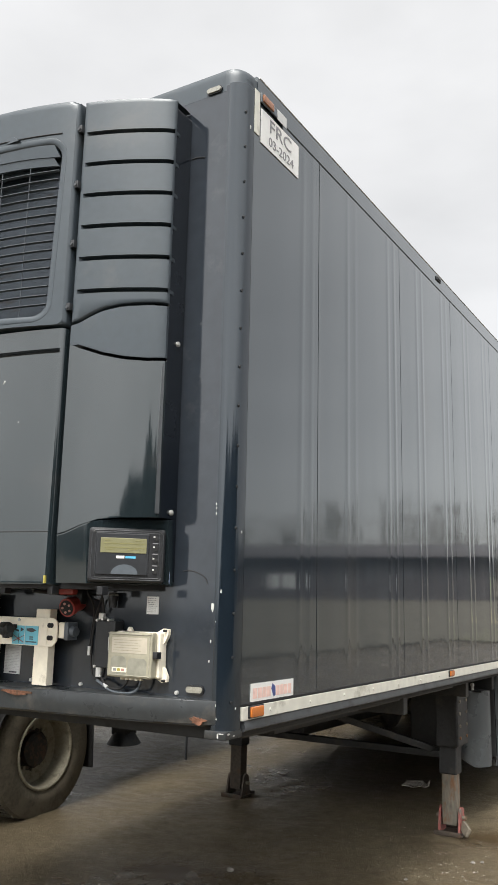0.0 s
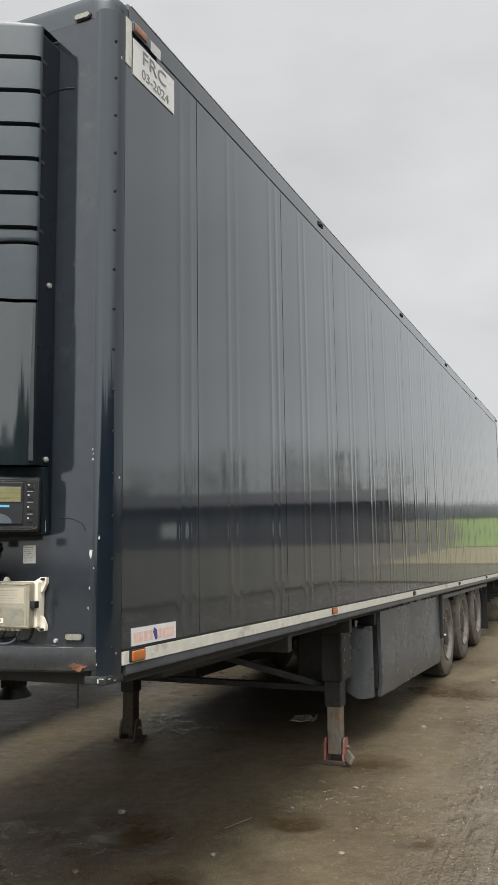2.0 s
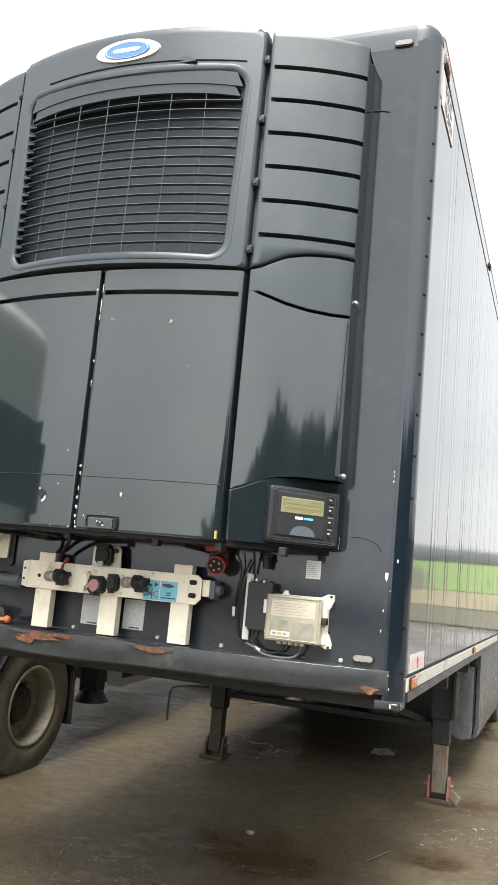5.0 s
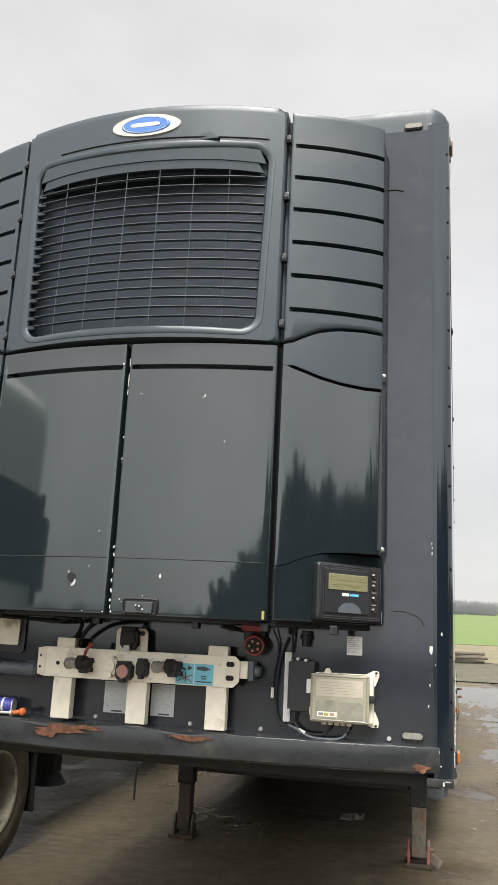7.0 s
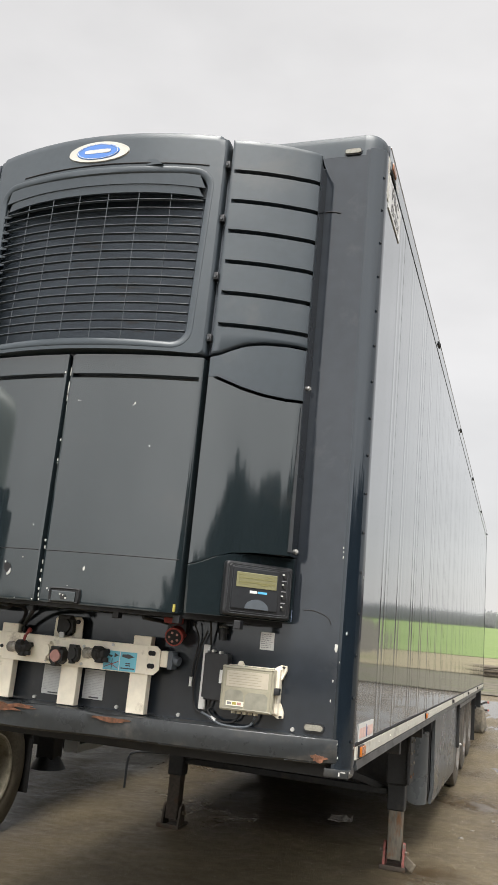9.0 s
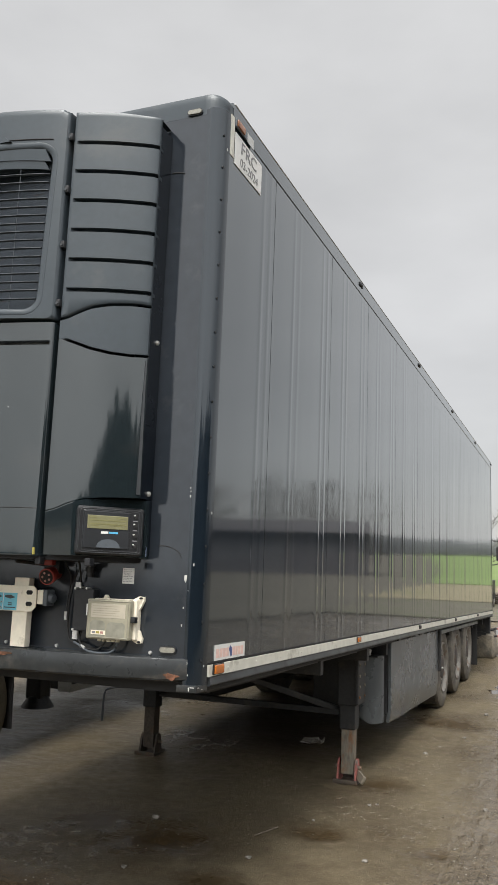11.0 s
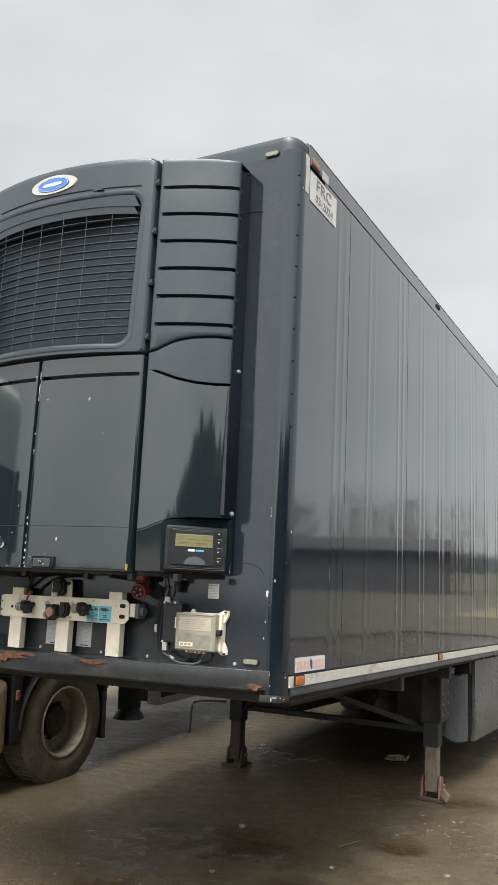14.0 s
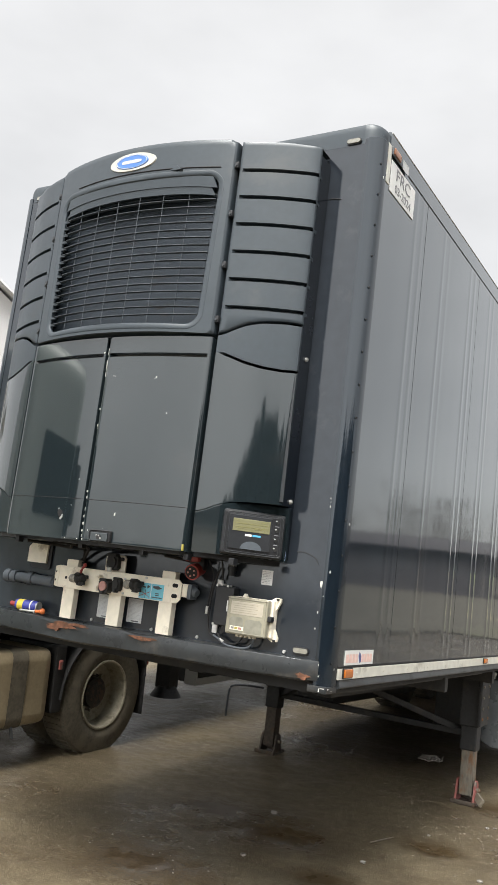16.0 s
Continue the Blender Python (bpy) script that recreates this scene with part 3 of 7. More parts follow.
for spot in PONDS:
    if spot[1] > 8:
        puddle(*spot)


def stones(name, n, area, r0, r1, material, label, seed, bare=0.05):
    """Loose pebbles, joined."""
    rnd = random.Random(seed)
    verts, faces = [], []
    base = [(1, 0, 0), (-1, 0, 0), (0, 1, 0), (0, -1, 0), (0, 0, 1), (0, 0, -1)]
    tri = [(0, 2, 4), (2, 1, 4), (1, 3, 4), (3, 0, 4), (2, 0, 5), (1, 2, 5), (3, 1, 5), (0, 3, 5)]
    for _ in range(n):
        x, y = rnd.uniform(area[0], area[1]), rnd.uniform(area[2], area[3])
        if noise.noise(Vector((x * 1.1, y * 1.1, 4.0))) + 0.35 * rnd.random() < bare:
            continue
        r = r0 + (r1 - r0) * rnd.random() ** 3
        turn = rnd.uniform(0, 6.3)
        z, k = uneven(x, y), len(verts)
        for v in base:
            q = Vector(v) * r * rnd.uniform(0.7, 1.2)
            verts.append((x + q.x * math.cos(turn) - q.y * math.sin(turn), y + q.x * math.sin(turn) + q.y * math.cos(turn), z + 0.6 * q.z + 0.12 * r))
        faces += [tuple(k + i for i in f) for f in tri]
    me = bpy.data.meshes.new(name)
    me.from_pydata(verts, [], faces)
    me.materials.append(material)
    ob = new(name, me)
    return tagged(ob, label, "gravel", kind="stuff")


stones("gravel", 5500, (-4.5, 4.5, -0.6, 11), 0.0015, 0.0080, M_STONE, "loose pale gravel pressed into the wet dirt", 5, 0.30)
stones("gravel", 1300, (-0.3, 1.8, 1.6, 9), 0.002, 0.010, M_STONE, "coarser pale gravel beside the tyre ruts", 6, 0.22)

stones("gravel", 1300, (-2.6, 0.7, 0.5, 3.7), 0.0018, 0.0085, M_STONE, "scattered pale grit on the damp dirt", 15, 0.20)
stones("gravel", 900, (0.5, 2.0, 1.2, 6.0), 0.002, 0.010, M_STONE, "pale grit thrown up along the ruts", 16, 0.18)
stones("gravel", 260, (0.0, 0.42, 3.6, 8.0), 0.0025, 0.010, M_STONE, "trail of pale gravel along the wheel track", 8, -0.2)
for k, (x, y, w, count) in enumerate(((-3.12, 1.42, 0.22, 46), (-2.95, 1.14, 0.20, 30), (-1.56, 1.16, 0.16, 60), (-1.95, 1.30, 0.30, 34), (-1.25, 0.95, 0.25, 40), (-2.20, 0.75, 0.35, 40))):
    stones("gravel", count, (x - w, x + w, y - w, y + w), 0.003, 0.010, M_STONE, "small cluster of pale grit on the dirt", 90 + k, -0.5)
stones("gravel", 170, (-0.45, 0.55, 2.55, 3.3), 0.0025, 0.010, M_STONE, "cluster of pale gravel by the landing leg", 9, -0.2)

def far_woods(name, pts, h0, h1, seed, step=1.6, rows=2):
    """A distant belt of bare trees: thin upright trunks with forked crowns, joined. Haze is painted into their colour.
    """
    rnd = random.Random(seed)
    verts, faces = [], []

    def blade(x, y, z0, z1, w0, w1, lean, ax):
        k = len(verts)
        dx, dy = ax
        verts.extend([(x - w0 * dx, y - w0 * dy, z0), (x + w0 * dx, y + w0 * dy, z0), (x + lean * dx + w1 * dx, y + lean * dy + w1 * dy, z1), (x + lean * dx - w1 * dx, y + lean * dy - w1 * dy, z1)])
        faces.append((k, k + 1, k + 2, k + 3))

    for (ax, ay), (bx, by) in zip(pts, pts[1:]):
        length = math.hypot(bx - ax, by - ay)
        d = ((bx - ax) / length, (by - ay) / length)
        for _ in range(int(length / step * rows)):
            t = rnd.random()
            off = rnd.uniform(-6, 6)
            x, y = ax + (bx - ax) * t - d[1] * off, ay + (by - ay) * t + d[0] * off
            n1 = 0.5 + 0.5 * noise.noise(Vector((x * 0.02, y * 0.02, seed)))
            h = (h0 + (h1 - h0) * n1) * rnd.uniform(0.7, 1.1)
            s = h / 12
            blade(x, y, -0.2, h * 0.6, 0.22 * s, 0.12 * s, 0, d)
            for _ in range(26):
                b0 = rnd.uniform(0.03, 0.55) * h
                lean = rnd.uniform(-0.30, 0.30) * h
                blade(x, y, b0, min(h, b0 + rnd.uniform(0.2, 0.5) * h), 0.26 * s, 0.16 * s, lean, d)
    me = bpy.data.meshes.new(name)
    me.from_pydata(verts, [], faces)
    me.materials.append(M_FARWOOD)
    return tagged(new(name, me), "distant belt of leafless trees on the horizon", "woods", kind="stuff")


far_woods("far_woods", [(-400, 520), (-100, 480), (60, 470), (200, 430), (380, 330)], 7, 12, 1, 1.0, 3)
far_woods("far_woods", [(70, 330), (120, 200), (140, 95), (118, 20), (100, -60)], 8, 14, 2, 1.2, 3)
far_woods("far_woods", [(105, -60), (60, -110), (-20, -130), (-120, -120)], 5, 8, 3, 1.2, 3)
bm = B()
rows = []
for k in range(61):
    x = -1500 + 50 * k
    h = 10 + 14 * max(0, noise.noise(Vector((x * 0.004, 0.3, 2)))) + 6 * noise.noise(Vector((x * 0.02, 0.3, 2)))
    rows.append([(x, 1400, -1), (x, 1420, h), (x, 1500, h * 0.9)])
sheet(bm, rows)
# the ridge's bluish grey has the haze of distance painted in
tagged(part("backdrop", bm, mat("hazy_far_ridge", (0.30, 0.32, 0.345), 0.95, vary=0.1, grain=0.02), None), "far low wooded ridge", "ridge", kind="structure")

# ---- semitrailer ----
XL, XR, LEN, Z0, Z1 = -2.64, 0.0, 13.27, 1.235, 4.21
XC = -1.32
trailer = thing("refrigerated_semitrailer", "dark anthracite box semitrailer standing on its landing legs", "trailer")

bm = B()
box(bm, XL + 0.07, XR - 0.07, 0.0, 0.09, 1.36, 4.13, 0.003)
front_wall = part("front_wall", bm, M_PAINT, trailer, "dark glossy painted front bulkhead")


def front_post(x, sgn):
    """The rounded corner between bulkhead and side, sgn +1 at the seen side."""
    prof = [(0.072, -0.004), (0.060, -0.006)]
    for k in range(13):
        a = math.radians(90 * k / 12)
        u, v, flat = 0.058 - 0.062 * math.sin(a), 0.050 - 0.056 * math.cos(a), 0.35
        prof.append((u + flat * (0.058 - 0.062 * k / 12 - u), v + flat * (-0.006 + 0.056 * k / 12 - v)))
    prof += [(-0.004, 0.095), (0.03, 0.095), (0.072, 0.05)]
    bm = B()
    extrude_poly(bm, [(x - sgn * u, v, Z0 + 0.02) for u, v in prof], (0, 0, 2.875))
    return part("corner_post", bm, M_POST, trailer, "dark blue-grey riveted corner post")


post_r = front_post(XR, 1)
post_l = front_post(XL, -1)
rivet_bm = B()
bmesh.ops.create_cone(rivet_bm, cap_ends=True, segments=10, radius1=0.0068, radius2=0.0050, depth=0.0020)
rivet_mesh = mesh_from("rivet", rivet_bm, M_GAP)
for k in range(16):
    r = new("rivet", rivet_mesh)
    r.parent = post_r
    r.matrix_local = Matrix.Translation((0.0005, 0.031, 1.365 + 0.1745 * k)) @ Vector((0.95, -0.30, 0)).to_track_quat("Z", "Y").to_matrix().to_4x4()

# chips in the paint of the post and the wall's edge
rnd = random.Random(11)
for x, y, z, s in [(-0.040, -0.006, 1.80, 0.014), (0.0045, 0.07, 2.05, 0.011), (0.0045, 0.055, 1.34, 0.013), (0.0045, 0.065, 3.92, 0.015), (-0.052, -0.0065, 1.352, 0.009), (-0.062, -0.0065, 1.318, 0.006), (-0.058, -0.0065, 1.338, 0.005), (-0.046, -0.0065, 1.302, 0.011), (-0.064, -0.006, 1.68, 0.007)]:
    bm = B()
    pts = []
    for k in range(9):
        a = 2 * math.pi * k / 9
        w = 0.6 * s * rnd.uniform(0.35, 1.0)
        u, v = 0.55 * w * math.cos(a), 1.3 * w * math.sin(a)
        pts.append((x, y + u, z + v) if x > 0 else (x + u, y, z + v))
    extrude_poly(bm, pts, (0.0012, 0, 0) if x > 0 else (0, -0.0012, 0))
    part("paint_chip", bm, M_CHIP, post_r)

# lighter scored line where wall meets post
bm = B()
box(bm, -0.0730, -0.0714, -0.0022, 0.01, 2.31, 2.77)
part("seam_line", bm, M_RAIL, front_wall, "bare scored seam")
bm = B()
box(bm, -0.0730, -0.0717, -0.0022, 0.01, 1.37, 1.62)
part("seam_line", bm, M_RAIL, front_wall, "bare scored seam")
bm = B()
box(bm, -0.0728, -0.0717, -0.0015, 0.01, 1.62, 2.31)
part("seam_line", bm, M_POST, front_wall)
bm = B()
box(bm, -0.0728, -0.0717, -0.0015, 0.01, 2.77, 4.1)
part("seam_line", bm, M_POST, front_wall)

# side wall: panels with a seam between, each sheet faintly wavy
SEAMS = [0.10, 0.80, 2.01, 3.12, 4.26, 5.41, 6.56, 7.71, 8.86, 10.01, 11.16, 12.31, 13.20]


def ripple(y):
    p = noise.noise(Vector((y * 2.6, 0.0, 3.3))) + 0.6 * noise.noise(Vector((y * 6.3, 1.0, 0)))
    return RIPPLE * p


def side_panel(x, sgn, y0, y1, seed):
    """One sheet, faintly wavy, with a few shallow upright creases."""
    rr = random.Random(seed)
    creases = []
    for f in (0.36, 0.85) if y1 - y0 > 0.75 else (0.80,):
        c, h = y0 + (y1 - y0) * min(0.88, max(0.12, f + rr.uniform(-0.02, 0.02))), rr.uniform(0.8, 1.25) * CREASE
        creases += [(c - 0.055, h), (c + 0.055, h * rr.uniform(0.5, 1.1))]
    n = max(12, int((y1 - y0) / 0.02))
    ys = {y0 + 0.0034 + (y1 - y0 - 0.0068) * k / n for k in range(n + 1)}
    for c, _ in creases:
        ys |= {c + 0.0085 * k for k in range(-8, 9) if y0 + 0.004 < c + 0.0085 * k < y1 - 0.004}
    ys = sorted(ys)
    bead = lambda y: sum(h * math.exp(-((y - c) / 0.023) ** 2) for c, h in creases)
    rows = []
    for z, k in ((1.352, 1.0), (1.60, 1.0), (1.9, 1.0), (2.5, 1.0), (3.3, 0.9), (3.85, 0.5), (4.108, 0.1)):
        rows.append([(x + sgn * k * (ripple(y) * (0.6 + 0.4 * math.sin(max(z, 1.9) * 1.7 + 5 * y0)) + bead(y)), y, z) for y in ys])
    bm = B()
    sheet(bm, rows, (-sgn * 0.05, 0, 0))
    return bm


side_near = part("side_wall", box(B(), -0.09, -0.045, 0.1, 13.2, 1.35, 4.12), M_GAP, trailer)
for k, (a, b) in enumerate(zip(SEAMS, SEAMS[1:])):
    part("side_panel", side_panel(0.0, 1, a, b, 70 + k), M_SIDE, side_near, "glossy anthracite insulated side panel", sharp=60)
side_far = part("side_wall", box(B(), XL + 0.004, XL + 0.09, 0.1, 13.2, 1.35, 4.1, 0.003), M_SIDE, trailer)
part("roof", box(B(), XL + 0.03, XR - 0.03, 0.05, LEN, 4.10, 4.21, 0.02), M_PAINT, trailer)
part("floor", box(B(), XL + 0.05, XR - 0.05, 0.06, LEN - 0.02, 1.21, 1.345), M_UNDER, trailer)


def roof_cap():
    """The rounded rim that closes roof and bulkhead."""
    bm = B()
    prof = [(0.002, 4.10), (-0.0006, 4.1005), (-0.0006, 4.160), (-0.0006, 4.180), (0.0008, 4.198), (0.006, 4.214), (0.018, 4.223), (0.030, 4.226), (0.12, 4.226), (0.12, 4.10)]
    turn = [radians(90 * k / 9) for k in range(10)]
    xs = [XL + 0.10 * (1 - math.sin(a)) for a in turn[::-1]] + [XC] + [XR - 0.10 * (1 - math.sin(a)) for a in turn]
    dy = [0.09 * (1 - math.cos(a)) for a in turn[::-1]] + [0] + [0.09 * (1 - math.cos(a)) for a in turn]
    dz = [-0.035 * (1 - math.cos(a)) for a in turn[::-1]] + [0] + [-0.035 * (1 - math.cos(a)) for a in turn]
    rings = []
    for x, oy, oz in zip(xs, dy, dz):
        rings.append([bm.verts.new((x, y + oy, z + (oz if z > 4.16 else 0))) for y, z in prof])
    for a, b in zip(rings, rings[1:]):
        for k in range(len(prof)):
            j = (k + 1) % len(prof)
            bm.faces.new((a[k], a[j], b[j], b[k]))
    bm.faces.new(rings[0])
    bm.faces.new(rings[-1])
    return bm


part("roof_cap", roof_cap(), M_MATT, trailer)


def top_rail(x, sgn):
    prof = [(0.002, 4.1125), (0.0035, 4.114), (0.0035, 4.214), (0.001, 4.219), (-0.004, 4.2215), (-0.05, 4.224), (-0.12, 4.215), (-0.12, 4.11)]
    bm = B()
    extrude_poly(bm, [(x + sgn * u, 0.125, z) for u, z in prof], (0, LEN - 0.125, 0))
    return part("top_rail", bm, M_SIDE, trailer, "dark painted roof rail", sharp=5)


rail_r = top_rail(XR, 1)
top_rail(XL, -1)
part("rail_bead", box(B(), -0.01, 0.0012, 0.126, LEN - 0.01, 4.1082, 4.1125), M_GAP, rail_r)
bm = B()
tube(bm, [(0.0030, y, 4.2215) for y in np.linspace(0.14, LEN - 0.02, 12)], 0.0035, 6, 1)
part("roof_edge", bm, M_BOLT, rail_r, "thin bare alloy roof edge")
bm = B()
prof = [(0.004, 1.242), (0.014, 1.248), (0.014, 1.262), (0.010, 1.270), (0.010, 1.284), (-0.06, 1.284), (-0.06, 1.242)]
extrude_poly(bm, [(u, 0.12, z) for u, z in prof], (0, LEN - 0.14, 0))
low_rail = part("bottom_rail", bm, M_RAIL, trailer, "grey alloy lower rail")
part("reflective_strip", box(B(), -0.03, 0.008, 0.105, LEN - 0.02, 1.286, 1.340, 0.002), M_WHITE, trailer, "white lower side strip, dirty")
part("rail_bead", box(B(), -0.03, 0.006, 0.105, LEN - 0.02, 1.3405, 1.352, 0.002), M_GAP, low_rail)
rivet2 = B()
bmesh.ops.create_cone(rivet2, cap_ends=True, segments=8, radius1=0.008, radius2=0.005, depth=0.004)
rivet2 = mesh_from("rivet", rivet2, M_WHITE)
for k in range(34):
    r = new("rivet", rivet2)
    r.parent = low_rail
    r.matrix_local = Matrix.Translation((0.0095, 0.34 + 0.385 * k, 1.312)) @ Vector((1, 0, 0)).to_track_quat("Z", "Y").to_matrix().to_4x4()
bm = B()
extrude_poly(bm, [(XL - u, 0.12, z) for u, z in prof], (0, LEN - 0.14, 0))
part("bottom_rail", bm, M_RAIL, trailer)

# rear frame with the door edges
part("rear_frame", box(B(), XL, XR + 0.004, LEN - 0.07, LEN + 0.02, 1.22, 4.2, 0.012), M_POST, trailer)
for x0, x1 in ((XL + 0.06, XC - 0.003), (XC + 0.003, XR - 0.06)):
    part("rear_door", box(B(), x0, x1, LEN + 0.02, LEN + 0.06, 1.3, 4.12, 0.01), M_PAINT, trailer)


def side_marker(y, z, w, h, x=0.008, material=None):
    base = part("side_marker", box(B(), x, x + 0.008, y - w / 2 - 0.006, y + w / 2 + 0.012, z - h / 2 - 0.004, z + h / 2 + 0.004, 0.003), M_BLACK, trailer)
    part("lens", box(B(), x + 0.006, x + 0.018, y - w / 2, y + w / 2, z - h / 2, z + h / 2, 0.006), material or M_AMBER, base, "" if material else "amber lens")
    return base


side_marker(0.205, 1.317, 0.10, 0.042)
side_marker(2.892, 1.318, 0.085, 0.036)
for y in (5.512, 8.207, 10.75):
    side_marker(y, 1.318, 0.070, 0.032, material=M_HUB)
for y in (2.833, 5.469, 8.024, 10.67, 13.24):
    lamp = part("roof_marker", box(B(), 0.002, 0.012, y - 0.050, y + 0.050, 4.168, 4.198, 0.004), M_BLACK, rail_r)
    part("lens", box(B(), 0.011, 0.017, y - 0.032, y + 0.026, 4.173, 4.191, 0.003), M_RUBBER, lamp)
lamp = part("outline_marker", box(B(), 0.003, 0.012, 0.150, 0.300, 4.100, 4.150, 0.004), M_GREY, trailer)
part("lens", box(B(), 0.010, 0.021, 0.160, 0.262, 4.106, 4.145, 0.008), mat("old_orange_lens", (0.30, 0.12, 0.05), 0.3, vary=0.2, coat=0.3), lamp, "faded orange lens")
part("sticker", box(B(), 0.0105, 0.0115, 0.305, 0.40, 4.095, 4.150), M_PAPER, trailer, "small grey foil sticker")


def pill_lamp(x, z, material):
    bm = B()
    for s, w, y0, y1 in ((1.0, 0.0, -0.008, 0.0),):
        pts = []
        for k in range(24):
            a = 2 * math.pi * k / 24
            pts.append((x + (0.026 if math.cos(a) > 0 else -0.026) + 0.018 * math.cos(a), -0.0002, z + 0.018 * math.sin(a)))
        extrude_poly(bm, pts, (0, -0.008, 0))
    base = part("front_marker", bm, M_BLACK, trailer)
    bm = B()
    pts = []
    for k in range(24):
        a = 2 * math.pi * k / 24
        pts.append((x + (0.026 if math.cos(a) > 0 else -0.026) + 0.013 * math.cos(a), -0.008, z + 0.012 * math.sin(a)))
    extrude_poly(bm, pts, (0, -0.006, 0))
    part("lens", bm, material, base, "clear lens")


pill_lamp(-0.156, 4.121, M_CLEAR)
pill_lamp(-0.154, 1.406, M_CLEAR)
pill_lamp(XL + 0.156, 4.121, M_CLEAR)

# stickers on the side
SIDE = lambda y, z, x=0.006: pose(x, y, z, 90, 0, 90)
FRONT = lambda x, z, y=-0.004: pose(x, y, z, 90, 0, 0)
plate = part("approval_sticker", box(B(), 0.001, 0.0045, 0.162, 0.547, 3.897, 4.076), M_STICKER, trailer, "white sticker lettered FRC 03-2024")
writing("lettering", "FRC", 0.098, SIDE(0.352, 4.022), M_GREYINK, plate, 1.35)
writing("lettering", "03-2024", 0.066, SIDE(0.362, 3.940), M_GREYINK, plate, 1.18)
part("reflective_strip", box(B(), 0.001, 0.004, 0.101, 0.148, 3.92, 4.145), M_WHITE, trailer, "pale reflective tape")
plate = part("maker_sticker", box(B(), 0.001, 0.004, 0.178, 0.556, 1.354, 1.427), M_STICKER, trailer, "white sticker with pink print bars")
for y0, y1 in ((0.192, 0.228), (0.234, 0.268), (0.274, 0.308), (0.314, 0.345), (0.392, 0.424), (0.430, 0.456), (0.462, 0.496), (0.502, 0.534)):
    part("print_bar", box(B(), 0.004, 0.0048, y0, y1, 1.366, 1.408), M_PINKINK, plate)
bm = B()
extrude_poly(bm, [(0.0041, 0.350, 1.398), (0.0041, 0.358, 1.418), (0.0041, 0.372, 1.412), (0.0041, 0.386, 1.402), (0.0041, 0.388, 1.368), (0.0041, 0.372, 1.362), (0.0041, 0.360, 1.380)], (0.0008, 0, 0))
part("emblem", bm, M_BLUEINK, plate, "dark blue emblem")

# front lower beam: bowed, dented and rusty
def beam_y(x):
    u = abs(x - XC) / 1.27
    return -0.125 * (1 - u ** 3.2) - 0.006


def beam():
    bm = B()
    rings = []
    n = 80
    for k in range(n + 1):
        x = XL + 0.05 + (2.54) * k / n
        y = beam_y(x)
        dent = 0.018 * math.exp(-((x + 1.62) / 0.16) ** 2) + 0.012 * math.exp(-((x + 1.05) / 0.10) ** 2)
        sag = -0.012 * math.exp(-((x + 1.5) / 0.35) ** 2)
        j = 0.002 * noise.noise(Vector((x * 9, 0, 0)))
        rings.append([bm.verts.new(p) for p in ((x, 0.03, 1.374), (x, y + 0.012 + j, 1.3725 - dent * 0.6), (x, y + 0.003 + j, 1.3695 - dent), (x, y + j, 1.362 - dent * 0.9), (x, y - 0.002 + dent * 0.5, 1.31 + j), (x, y + 0.002, 1.278 + sag), (x, y + 0.018, 1.268 + sag), (x, 0.03, 1.262))])
    for a, b in zip(rings, rings[1:]):
        for k in range(8):
            j = (k + 1) % 8
            bm.faces.new((a[k], a[j], b[j], b[k]))
    bm.faces.new(rings[0])
    bm.faces.new(rings[-1])
    return bm


front_beam = part("front_beam", beam(), M_BUMPER, trailer, "dented dark steel front beam with rust", sharp=24)

# worn bright edges of the beam
rnd = random.Random(5)
for z, off, spans in ((1.3665, 0.003, ((-2.5, -1.75), (-1.42, -1.16), (-0.94, -0.56), (-0.50, -0.14))), (1.2735, 0.008, ((-2.4, -2.0), (-1.2, -0.85), (-0.8, -0.3), (-0.26, -0.12)))):
    for x0, x1 in spans:
        bm = B()
        tube(bm, [(x, beam_y(x) + off, z + rnd.uniform(-0.0015, 0.0015)) for x in np.linspace(x0, x1, 14)], 0.0022, 5, 1)
        part("worn_edge", bm, M_RAIL, front_beam, "scraped bare edge")


def rust_patch(x, z, w, h, seed, top=False):
    rr = random.Random(seed)
    bm = B()
    ring = []
    for k in range(22):
        a = 2 * math.pi * k / 22
        q = rr.uniform(0.62, 1.0) * (1 - 0.25 * math.sin(2.5 * a + seed))
        px = x + w * q * math.cos(a)
        if top:
            ring.append((px, beam_y(px) + 0.02 + 0.018 * q * math.sin(a) + 0.018, 1.3745 - 0.0006 * k % 2))
        else:
            ring.append((px, beam_y(px) - 0.0052, z + h * q * math.sin(a)))
    extrude_poly(bm, ring, (0, 0, 0.002) if top else (0, 0.02, 0))
    part("rust_patch", bm, M_RUST, front_beam, "flaking rust", sharp=60)


for k, (x, z, w, h) in enumerate([(-1.60, 1.338, 0.13, 0.020), (-1.50, 1.352, 0.10, 0.010), (-1.66, 1.322, 0.05, 0.02), (-1.04, 1.346, 0.09, 0.014), (-0.12, 1.292, 0.035, 0.016)]):
    rust_patch(x, z, w, h, 20 + k)
rust_patch(-0.13, 1.37, 0.05, 0.02, 31, True)
bm = B()
box(bm, -0.100, 0.003, -0.010, 0.112, 1.224, 1.256, 0.004)
casting = part("corner_casting", bm, M_BUMPER, trailer, "battered steel corner piece")
rnd = random.Random(17)
